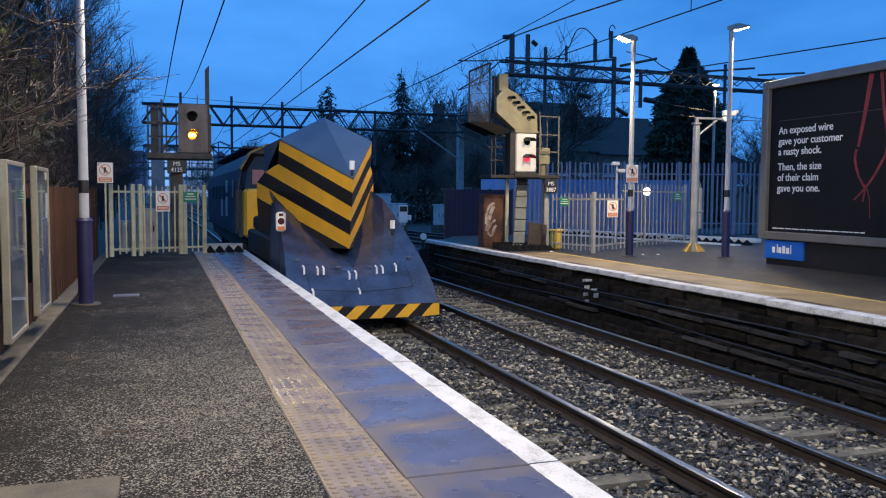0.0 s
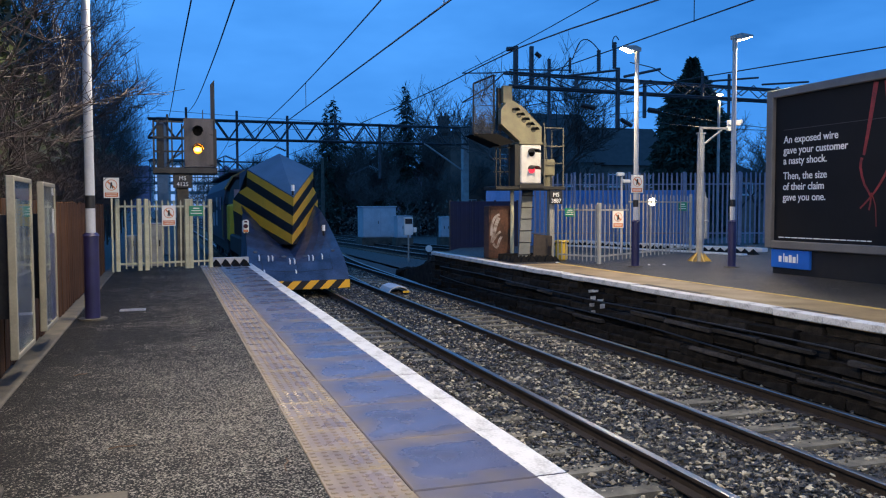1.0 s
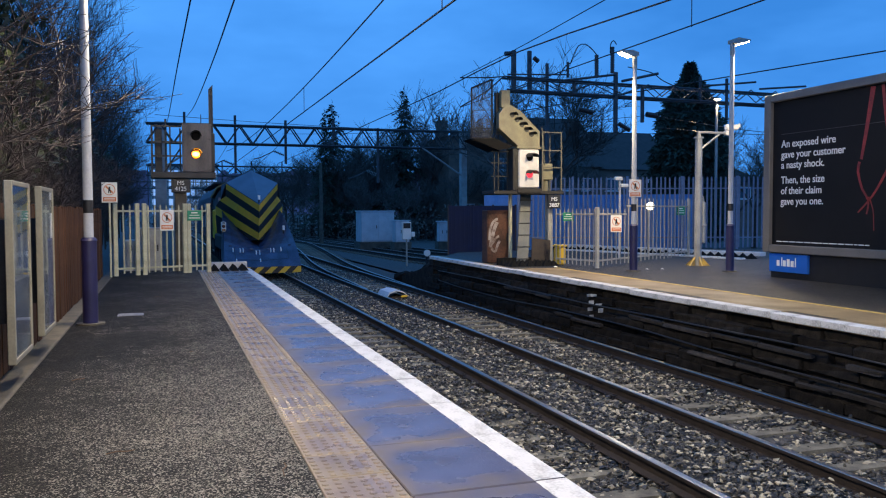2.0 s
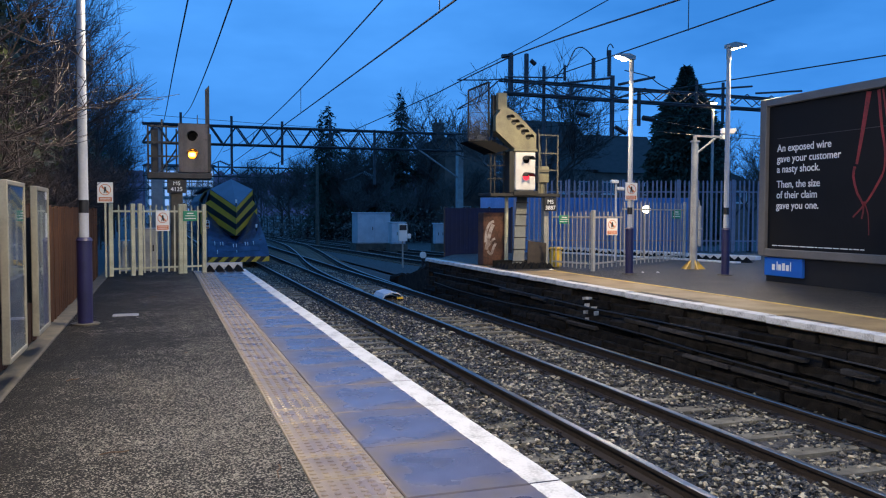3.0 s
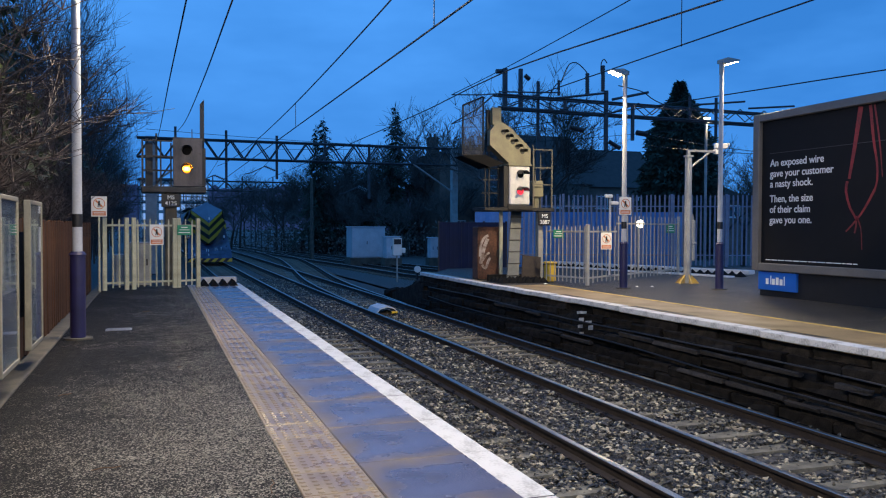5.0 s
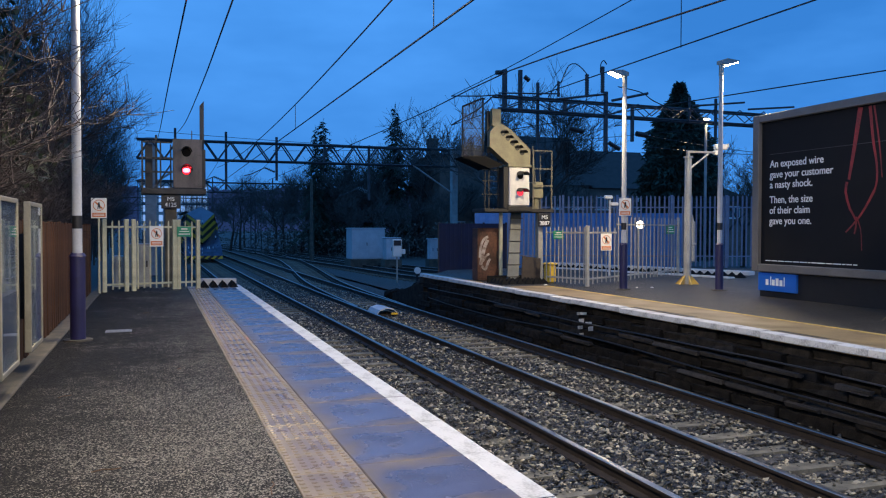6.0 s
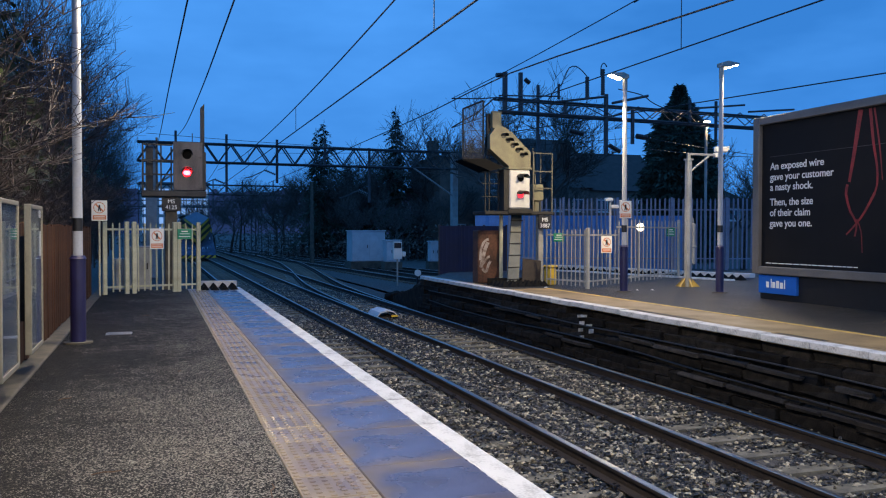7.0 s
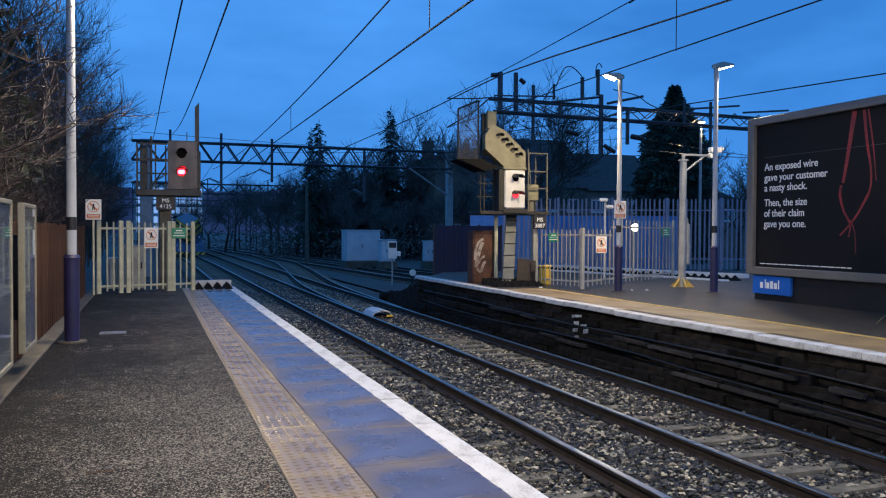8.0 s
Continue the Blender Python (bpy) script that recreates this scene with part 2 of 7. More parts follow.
GALV = mat("galvanised_steel", (0.42, 0.42, 0.40), (0.25, 0.25, 0.24), 0.5, metal=0.35, scale=3, fine=40, bump=0.06, per_object=0.1)
GALV_DARK = mat("weathered_steel", (0.065, 0.062, 0.058), (0.03, 0.028, 0.025), 0.6, metal=0.3, scale=4, fine=40, bump=0.1)
FENCE_CREAM = mat("cream_paint", (0.62, 0.59, 0.40), (0.34, 0.32, 0.21), 0.5, scale=5, fine=50, bump=0.1, per_object=0.1)
FENCE_GREY = mat("grey_palisade", (0.46, 0.44, 0.38), (0.30, 0.29, 0.25), 0.5, metal=0.2, scale=5, fine=50, bump=0.08, per_object=0.1)
WALL_BLUE = mat("navy_steel_sheet", (0.003, 0.012, 0.055), (0.002, 0.007, 0.032), 0.8, scale=2, fine=30, bump=0.1)
FENCE_BLUE = mat("galvanised_palisade", (0.23, 0.27, 0.36), (0.14, 0.165, 0.23), 0.5, metal=0.3, scale=5, fine=50, bump=0.08)
POST_WHITE = mat("white_post_paint", (0.50, 0.51, 0.53), (0.36, 0.365, 0.38), 0.4, scale=3, fine=40, bump=0.05)
POST_BLUE = mat("navy_post_paint", (0.022, 0.020, 0.085), (0.013, 0.012, 0.05), 0.45, scale=4, fine=50, bump=0.08)
RUBBER = mat("black_rubber", (0.010, 0.010, 0.010), (0.005, 0.005, 0.005), 0.9, scale=5, fine=60, bump=0.1)
RUBBER.node_tree.nodes["Principled BSDF"].inputs["Specular IOR Level"].default_value = 0.15
BLACK = mat("black_paint", (0.014, 0.014, 0.015), (0.008, 0.008, 0.009), 0.5, scale=5, fine=60, bump=0.05)
WOOD = mat("brown_fence_boards", (0.10, 0.045, 0.02), (0.03, 0.015, 0.008), 0.85, scale=5, fine=40, bump=0.35, per_object=0.25, stretch=(6, 6, 0.6))
WOOD.node_tree.nodes["Principled BSDF"].inputs["Specular IOR Level"].default_value = 0.15
CASE = mat("cream_frame_paint", (0.29, 0.265, 0.195), (0.18, 0.165, 0.12), 0.5, scale=4, fine=50, bump=0.06)
PAPER_PALE = mat("pale_poster_print", (0.13, 0.17, 0.22), (0.05, 0.07, 0.10), 0.5, scale=4, fine=25, bump=0)
PAPER_DARK = mat("dark_poster_print", (0.035, 0.06, 0.12), (0.018, 0.025, 0.045), 0.5, scale=4, fine=25, bump=0)
PANE = glass("clear_glazing", (0.9, 0.95, 1.0), 0.03)
STEEL_PLATE = mat("steel_cover_plate", (0.24, 0.26, 0.32), (0.14, 0.15, 0.18), 0.42, metal=0.5, scale=6, fine=60, bump=0.1)
LETTER = mat("white_lettering", (0.82, 0.82, 0.82), (0.74, 0.74, 0.74), 0.5, bump=0)
SIGN_WHITE = mat("sign_white", (0.86, 0.82, 0.73), (0.74, 0.70, 0.62), 0.4, bump=0, scale=3)
SIGN_RED = mat("sign_red", (0.72, 0.22, 0.06), (0.56, 0.16, 0.05), 0.4, bump=0, scale=3)
SIGN_GREEN = mat("sign_green", (0.03, 0.28, 0.14), (0.02, 0.20, 0.10), 0.4, bump=0, scale=3)
PLOUGH_YELLOW = mat("warning_yellow", (0.94, 0.50, 0.03), (0.76, 0.40, 0.03), 0.38, scale=2, fine=30, bump=0.06)
PLOUGH_BLACK = mat("plough_black", (0.016, 0.014, 0.014), (0.009, 0.008, 0.008), 0.4, scale=2, fine=30, bump=0.06)
PLOUGH_BLUE = mat("plough_blue_grey", (0.055, 0.084, 0.165), (0.012, 0.020, 0.046), 0.42, scale=2.2, fine=25, bump=0.08, rough2=0.28)
PLOUGH_ROOF = mat("plough_roof_grey", (0.085, 0.115, 0.17), (0.05, 0.07, 0.11), 0.45, scale=1.4, fine=25, bump=0.06)
LOCO_BLUE = mat("locomotive_blue", (0.03, 0.042, 0.085), (0.016, 0.021, 0.042), 0.5, scale=1.5, fine=25, bump=0.06)
UNDERFRAME = mat("underframe_grime", (0.035, 0.03, 0.028), (0.015, 0.013, 0.012), 0.75, scale=4, fine=40)


# ---- mesh helpers ----
class Shape:
    """Gathers faces of one mesh."""

    def __init__(self):
        self.v, self.f, self.mi = [], [], []

    def face(self, pts, mi=0):
        n = len(self.v)
        self.v += [tuple(p) for p in pts]
        self.f.append(tuple(range(n, n + len(pts))))
        self.mi.append(mi)

    def poly(self, verts, faces, mi=0):
        n = len(self.v)
        self.v += [tuple(p) for p in verts]
        for f in faces:
            self.f.append(tuple(i + n for i in f))
            self.mi.append(mi)
        return self

    def box(self, x0, x1, y0, y1, z0, z1, mi=0, c=0.0, m=None):
        """A box with its edges cut back by c."""
        c = min(c, abs(x1 - x0) * 0.45, abs(y1 - y0) * 0.45, abs(z1 - z0) * 0.45)
        if c <= 0:
            vs = [(x, y, z) for x in (x0, x1) for y in (y0, y1) for z in (z0, z1)]
            fs = [(0, 1, 3, 2), (4, 6, 7, 5), (0, 4, 5, 1), (2, 3, 7, 6), (0, 2, 6, 4), (1, 5, 7, 3)]
        else:
            vs, fs = [], []
            lay = [(z0, c), (z0 + c, 0), (z1 - c, 0), (z1, c)]
            for z, i in lay:
                vs += [(x0 + i + c, y0 + i, z), (x1 - i - c, y0 + i, z), (x1 - i, y0 + i + c, z), (x1 - i, y1 - i - c, z),
                       (x1 - i - c, y1 - i, z), (x0 + i + c, y1 - i, z), (x0 + i, y1 - i - c, z), (x0 + i, y0 + i + c, z)]
            for k in range(3):
                for j in range(8):
                    a, b = k * 8 + j, k * 8 + (j + 1) % 8
                    fs.append((a, b, b + 8, a + 8))
            fs += [tuple(range(7, -1, -1)), tuple(range(24, 32))]
        if m is not None:
            vs = [m @ Vector(p) for p in vs]
        return self.poly(vs, fs, mi)

    def tube(self, p0, p1, r0, r1=None, n=8, mi=0, caps=True):
        p0, p1 = Vector(p0), Vector(p1)
        r1 = r0 if r1 is None else r1
        d = (p1 - p0).normalized()
        u = d.cross(Vector((0, 0, 1)) if abs(d.z) < 0.9 else Vector((1, 0, 0))).normalized()
        w = d.cross(u)
        vs = []
        for p, r in ((p0, r0), (p1, r1)):
            vs += [p + (u * math.cos(a) + w * math.sin(a)) * r for a in (2 * math.pi * k / n for k in range(n))]
        fs = [(k, (k + 1) % n, (k + 1) % n + n, k + n) for k in range(n)]
        if caps:
            fs += [tuple(range(n - 1, -1, -1)), tuple(range(n, 2 * n))]
        return self.poly(vs, fs, mi)

    def path(self, pts, r, n=6, mi=0):
        """One bent tube through pts."""
        pts = [Vector((*p, 0)) if len(p) == 2 else Vector(p) for p in pts]
        vs, fs = [], []
        u = None
        for k, p in enumerate(pts):
            d = (pts[min(k + 1, len(pts) - 1)] - pts[max(k - 1, 0)]).normalized()
            if u is None:
                u = d.cross(Vector((0, 0, 1)) if abs(d.z) < 0.9 else Vector((1, 0, 0)))
            u = (u - d * u.dot(d)).normalized()
            w = d.cross(u)
            vs += [p + (u * math.cos(a) + w * math.sin(a)) * r for a in (2 * math.pi * j / n for j in range(n))]
            if k:
                o = (k - 1) * n
                fs += [(o + j, o + (j + 1) % n, o + n + (j + 1) % n, o + n + j) for j in range(n)]
        fs += [tuple(range(n - 1, -1, -1)), tuple(range(len(vs) - n, len(vs)))]
        return self.poly(vs, fs, mi)

    def prism(self, outline, axis, a, b, mi=0):
        """An outline of (u, v) pairs drawn out along an axis from a to b."""
        def put(u, v, w):
            return {"x": (w, u, v), "y": (u, w, v), "z": (u, v, w)}[axis]
        n = len(outline)
        vs = [put(u, v, a) for u, v in outline] + [put(u, v, b) for u, v in outline]
        fs = [(k, (k + 1) % n, (k + 1) % n + n, k + n) for k in range(n)]
        fs += [tuple(range(n - 1, -1, -1)), tuple(range(n, 2 * n))]
        return self.poly(vs, fs, mi)

    def mesh(self, name, *mats, smooth=False):
        me = bpy.data.meshes.new(name)
        me.from_pydata(self.v, [], self.f)
        for m in mats:
            me.materials.append(m)
        me.polygons.foreach_set("material_index", self.mi)
        bm = bmesh.new()
        bm.from_mesh(me)
        if len(bm.faces) < 60000:
            bmesh.ops.recalc_face_normals(bm, faces=bm.faces)
        bm.to_mesh(me)
        bm.free()
        if smooth:
            me.polygons.foreach_set("use_smooth", [True] * len(me.polygons))
        me.update()
        return me


def part(name, shape, material, parent, label="", smooth=False, at=None):
    mats = material if isinstance(material, (list, tuple)) else [material]
    me = shape if isinstance(shape, bpy.types.Mesh) else shape.mesh(name, *mats, smooth=smooth)
    ob = new(name, me)
    ob.parent = parent
    if at is not None:
        ob.matrix_basis = at
    return tagged(ob, label)


def thing(name, label, category, group="", at=None, kind=""):
    ob = new(name)
    ob.empty_display_size = 0.2
    if at is not None:
        ob.matrix_basis = at
    return tagged(ob, label, category, group, kind)


def solid(name, shape, material, label, category, group="", kind="", at=None, smooth=False):
    mats = material if isinstance(material, (list, tuple)) else [material]
    ob = new(name, shape if isinstance(shape, bpy.types.Mesh) else shape.mesh(name, *mats, smooth=smooth))
    if at is not None:
        ob.matrix_basis = at
    return tagged(ob, label, category, group, kind)


def words(name, text, size, material, m, parent=None, align="LEFT", depth=0.003, bold=0.0):
    cu = bpy.data.curves.new(name, "FONT")
    cu.body, cu.size, cu.align_x, cu.extrude, cu.offset = text, size, align, depth, bold
    tmp = bpy.data.objects.new(name, cu)
    me = bpy.data.meshes.new_from_object(tmp)
    bpy.data.objects.remove(tmp)
    me.materials.clear()
    me.materials.append(material)
    ob = new(name, me)
    ob.parent = parent
    ob.matrix_basis = m
    return ob


def text_right(text, size, bold):
    """How far a line of text reaches to the right."""
    cu = bpy.data.curves.new("line", "FONT")
    cu.body, cu.size, cu.offset = text, size, bold
    tmp = bpy.data.objects.new("line", cu)
    me = bpy.data.meshes.new_from_object(tmp)
    right = max(v.co.x for v in me.vertices)
    bpy.data.objects.remove(tmp)
    bpy.data.meshes.remove(me)
    return right


# ---- ground, tracks and platforms ----
def ground():
    s = Shape()
    s.face([(-1500, -600, -1.35), (1500, -600, -1.35), (1500, 2500, -1.35), (-1500, 2500, -1.35)])
    solid("ground", s, BED, "dark stony railway ground", "ground", kind="structure")


ground()


def spline(pts, step=1.0):
    """Points on a smooth line through pts."""
    out = []
    p = [Vector(q) for q in pts]
    p = [p[0] * 2 - p[1]] + p + [p[-1] * 2 - p[-2]]
    for k in range(1, len(p) - 2):
        n = max(2, int((p[k + 1] - p[k]).length / step))
        for j in range(n):
            t = j / n
            out.append(0.5 * (2 * p[k] + (p[k + 1] - p[k - 1]) * t + (2 * p[k - 1] - 5 * p[k] + 4 * p[k + 1] - p[k + 2]) * t * t
                              + (3 * p[k] - p[k - 1] - 3 * p[k + 1] + p[k + 2]) * t ** 3))
    return out + [p[-2]]


def offset_line(pts, d):
    out = []
    for k, q in enumerate(pts):
        t = (pts[min(k + 1, len(pts) - 1)] - pts[max(k - 1, 0)]).normalized()
        out.append(q + Vector((t.y, -t.x)) * d)
    return out


PROFILE = [(-0.075, -0.159), (0.075, -0.159), (0.075, -0.148), (0.012, -0.125), (0.010, -0.05), (0.036, -0.038), (0.036, -0.008), (0.028, 0.0),
           (-0.028, 0.0), (-0.036, -0.008), (-0.036, -0.038), (-0.010, -0.05), (-0.012, -0.125), (-0.075, -0.148)]


def rail(line, z, parent):
    s = Shape()
    n = len(PROFILE)
    vs = []
    for k, q in enumerate(line):
        t = (line[min(k + 1, len(line) - 1)] - line[max(k - 1, 0)]).normalized()
        vs += [(q.x + t.y * u, q.y - t.x * u, z + w) for u, w in PROFILE]
    s.v = vs
    for k in range(len(line) - 1):
        for j in range(n):
            s.f.append((k * n + j, k * n + (j + 1) % n, (k + 1) * n + (j + 1) % n, (k + 1) * n + j))
            s.mi.append(1 if j in (6, 7, 8) else 0)
    part("rail", s, [RUST, RAILTOP], parent, "steel rail with a polished head")


def sleeper_mesh():
    s = Shape()
    s.prism([(-0.14, -0.2), (0.14, -0.2), (0.11, 0.0), (-0.11, 0.0)], "x", -1.25, 1.25)
    for sx in (-0.75, 0.75):
        s.box(sx - 0.13, sx + 0.13, -0.07, 0.07, 0.0, 0.012, 1)
        for e in (-0.115, 0.115):
            for y in (-0.035, 0.035):
                s.path([(sx + e, y, 0.012), (sx + e * 1.05, y, 0.05), (sx + e * 0.6, y, 0.055)], 0.011, 5, 1)
            s.tube((sx + e * 1.05, -0.04, 0.05), (sx + e * 1.05, 0.04, 0.05), 0.011, n=5, mi=1)
    return s.mesh("sleeper", SLEEPER, RUST)


SLEEPER_MESH = sleeper_mesh()


def track(name, pts, z=RAIL, first=0, last=120, label="railway track of steel rails on concrete sleepers"):
    t = thing(name, label, "railway track", kind="structure")
    line = spline([Vector(q) for q in pts], 2.0)
    for d in (-0.7525, 0.7525):
        rail(offset_line(line, d), z, t)
    run, at = 0.0, 0.0
    count = 0
    for a, b in zip(line[:-1], line[1:]):
        seg = (b - a).length
        while at < run + seg:
            q = a.lerp(b, (at - run) / seg)
            if first <= q.y <= last and count < 290:
                d = (b - a).normalized()
                part("sleeper", SLEEPER_MESH, SLEEPER, t,
                     at=pose(q.x, q.y, z - 0.168 + random.uniform(-0.004, 0.004), 0, 0, math.degrees(math.atan2(d.y, d.x)) - 90 + random.uniform(-0.6, 0.6)))
                count += 1
            at += 0.65
        run += seg
    return t


track("track_1", [(C1, -25), (C1, 0), (C1, 30), (C1 - 0.1, 70), (C1 - 1.0, 120), (C1 - 4.5, 180), (C1 - 14, 260)], first=-8, last=100)
track("track_2", [(C2, -25), (C2, 0), (C2, 30), (C2 + 0.05, 70), (C2 - 0.6, 120), (C2 - 4.0, 180), (C2 - 13, 260)], first=-8, last=100)
track("track_3", [(40, 8), (27, 21.5), (18, 28.5), (14.0, 34), (12.6, 40), (12.0, 50), (10.9, 66), (9.0, 100), (5.0, 180), (-4, 260)], first=20, last=90)
track("track_4", [(C2 + 0.05, 24), (C2 + 0.6, 36), (8.6, 52), (9.6, 66), (9.6, 90), (6, 150), (-1, 220)], first=31, last=90)
track("track_5", [(44, 14), (28, 27), (19.5, 34), (15.6, 44), (14.0, 56), (12.6, 76), (10.5, 110), (6, 180), (-3, 260)], first=20, last=90)


def ballast():
    rng = np.random.default_rng(4)
    ico = np.array([(1, 0, 0), (-1, 0, 0), (0, 1, 0), (0, -1, 0), (0.35, 0.3, 0.8), (-0.4, 0.25, 0.75), (0.05, -0.45, 0.8), (0, 0, -0.8)])
    fc = np.array([(0, 2, 4), (2, 5, 4), (2, 1, 5), (1, 3, 6), (1, 6, 5), (3, 0, 6), (0, 4, 6), (4, 5, 6), (2, 0, 7), (1, 2, 7), (3, 1, 7), (0, 3, 7)])
    n = 84000
    y = 2.5 + 37 * rng.random(n) ** 1.9
    x = rng.uniform(2.0, 7.6, n)
    keep = np.ones(n, bool)
    for c in (C1, C2):
        for e in (-0.7525, 0.7525):
            keep &= abs(x - c - e) > 0.11
        on = (abs(x - c) < 1.2) & (((y - 1.0) % 0.65) < 0.22) & (rng.random(n) < 0.28)
        keep &= ~on
    keep &= ~(((x < 2.6) | (x > 7.25)) & (rng.random(n) < 0.6))
    x, y = x[keep], y[keep]
    n = len(x)
    hump = 0.035 * np.sin(x * 2.1 + y * 0.6) + np.where(abs(x - (C1 + C2) / 2) < 0.7, 0.045, 0.0)
    for c in (C1, C2):
        hump += np.where((abs(x - c) < 1.25) & (((y - 1.0) % 0.65) < 0.24), 0.022, 0.0)
    z = RAIL - 0.185 + hump + rng.uniform(-0.02, 0.03, n)
    size = rng.uniform(0.014, 0.035, n)
    v = ico[None] * rng.uniform(0.55, 1.45, (n, 8, 1)) * rng.uniform(0.7, 1.4, (n, 1, 3)) * np.array([1.1, 0.95, 0.6]) * size[:, None, None]
    a = rng.uniform(0, 6.28, n)
    c, s_ = np.cos(a)[:, None], np.sin(a)[:, None]
    tip = rng.uniform(-0.55, 0.55, n)[:, None]
    v = np.stack([v[..., 0], v[..., 1] * np.cos(tip) - v[..., 2] * np.sin(tip), v[..., 1] * np.sin(tip) + v[..., 2] * np.cos(tip)], -1)
    v = np.stack([v[..., 0] * c - v[..., 1] * s_, v[..., 0] * s_ + v[..., 1] * c, v[..., 2]], -1)
    v += np.stack([x, y, z], -1)[:, None, :]
    f = (fc[None] + 8 * np.arange(n)[:, None, None]).reshape(-1, 3)
    me = bpy.data.meshes.new("ballast")
    me.from_pydata(v.reshape(-1, 3).tolist(), [], f.tolist())
    me.materials.append(ballast_material())
    tagged(new("ballast", me), "loose angular grey-brown ballast stones", "ballast", kind="stuff")
    s = Shape()
    xs, ys = np.linspace(1.9, 9.2, 20), np.linspace(-25, 150, 120)
    for k in range(len(ys)):
        for xx in xs:
            s.v.append((float(xx), float(ys[k]), RAIL - 0.215 + 0.02 * math.sin(xx * 3 + ys[k]) - (0.1 if xx > 9 else 0)))
    for k in range(len(ys) - 1):
        for j in range(len(xs) - 1):
            a = k * len(xs) + j
            s.f.append((a, a + 1, a + 1 + len(xs), a + len(xs)))
            s.mi.append(0)
    solid("trackbed", s, BED, "dark ballast bed under both tracks", "trackbed", kind="structure")
    s = Shape()
    s.face([(9.2, 26.5, RAIL - 0.23), (60, 5, RAIL - 0.23), (60, 60, RAIL - 0.23), (24, 150, RAIL - 0.23), (9.2, 150, RAIL - 0.23)])
    solid("trackbed_far", s, BED, "dark ballast bed of the diverging lines", "trackbed", kind="structure")


def ballast_material():
    m = mat("ballast_loose", (0.30, 0.27, 0.22), (0.12, 0.11, 0.09), 0.40, scale=9, fine=70, bump=0.3)
    nt = m.node_tree
    p = nt.nodes["Principled BSDF"]
    g = nt.nodes.new("ShaderNodeNewGeometry")
    cr = nt.nodes.new("ShaderNodeValToRGB")
    e = cr.color_ramp.elements
    e[0].position, e[0].color = 0.0, (0.013, 0.012, 0.010, 1)
    e[1].position, e[1].color = 1.0, (0.56, 0.48, 0.32, 1)
    mid = e.new(0.70)
    mid.color = (0.042, 0.036, 0.025, 1)
    nt.links.new(g.outputs["Random Per Island"], cr.inputs["Fac"])
    nt.links.new(cr.outputs["Color"], p.inputs["Base Color"])
    return m


ballast()

END = 20.9   # end of the near platform


def near_platform():
    p = thing("platform_near", "tarmac station platform with buff tactile paving and a white edge", "platform", kind="structure")
    s = Shape()
    n = 60
    xs = [-1.12, -0.8, -0.4, 0.0, 0.4, 0.705]
    ys = [-14 + (END + 14) * k / n for k in range(n + 1)]
    for yy in ys:
        for xx in xs:
            s.v.append((xx, yy, 0.006 * noise.noise((xx * 1.3, yy * 0.9, 3))))
    w = len(xs)
    for k in range(n):
        for j in range(w - 1):
            a = k * w + j
            s.f.append((a, a + 1, a + 1 + w, a + w))
            s.mi.append(0)
    part("tarmac", s, ASPHALT, p, "dark worn tarmac with pale grit")
    s = Shape()
    s.box(-1.3, EDGE - 0.06, -14, END, -1.3, -0.09)
    part("platform_body", s, STONE, p, "sooty brick platform wall")
    s = Shape()
    s.prism([(-1.3, -0.004), (-1.3, -0.09), (-1.12, -0.09), (-1.12, 0.012), (-1.14, 0.02), (-1.29, 0.02)], "y", -14, END)
    part("kerb", s, KERB, p, "pale concrete kerb strip")
    # one small raised-dot slab, laid again and again
    s = Shape()
    s.box(-0.2, 0.2, -0.198, 0.198, -0.06, 0.0, 0, 0.004)
    for i in range(6):
        for j in range(6):
            x, y = -0.167 + 0.0667 * i, -0.167 + 0.0667 * j
            ring = [(x + 0.015 * math.cos(a), y + 0.015 * math.sin(a), 0.006) for a in (k * math.pi / 3 for k in range(6))]
            low = [(x + 0.022 * math.cos(a), y + 0.022 * math.sin(a), -0.0005) for a in (k * math.pi / 3 for k in range(6))]
            s.poly(low + ring, [(k, (k + 1) % 6, (k + 1) % 6 + 6, k + 6) for k in range(6)] + [tuple(range(6, 12))])
    slab = s.mesh("tactile_slab", TACTILE)
    y = -3.2
    while y < END - 0.2:
        part("tactile_slab", slab, TACTILE, p, at=pose(0.908, y, random.uniform(-0.002, 0.003), 0, 0, random.choice((0, 90, 180))))
        y += 0.4
    s = Shape()
    s.box(1.112, EDGE, -0.446, 0.446, -0.09, 0.0, 0, 0.006)
    coper = s.mesh("coping_slab", COPER)
    # painted edge line with a worn, wavering inner border
    lines = []
    for k in range(5):
        rl = random.Random(70 + k)
        s = Shape()
        n, prof = 18, ((0.0, 0.004), (0.003, -0.002), (0.003, -0.09), (0.0, -0.09))
        for j in range(n + 1):
            yy = -0.446 + 0.892 * j / n
            e = -0.168 + rl.uniform(-0.0025, 0.0025)
            s.v += [(e - 0.004, yy, 0.001), (e + 0.004, yy, 0.0035)] + [(u, yy, v) for u, v in prof]
        for j in range(n):
            for i in range(5):
                q = j * 6 + i
                s.f.append((q, q + 1, q + 7, q + 6))
                s.mi.append(0)
        lines.append(s.mesh("white_edge_line", WHITE_LINE))
    y = -2.95
    while y < END - 0.4:
        m = pose(0, y, random.uniform(-0.002, 0.002))
        c = part("coping_slab", coper, COPER, p, at=m)
        part("white_edge_line", lines[random.randrange(5)], WHITE_LINE, c, at=pose(EDGE, 0, 0.0))
        y += 0.9
    s = Shape()
    s.box(1.0, EDGE - 0.01, -14, -3.4, -0.09, 0.0)
    s.box(0.71, 1.0, -14, -3.4, -0.09, 0.0)
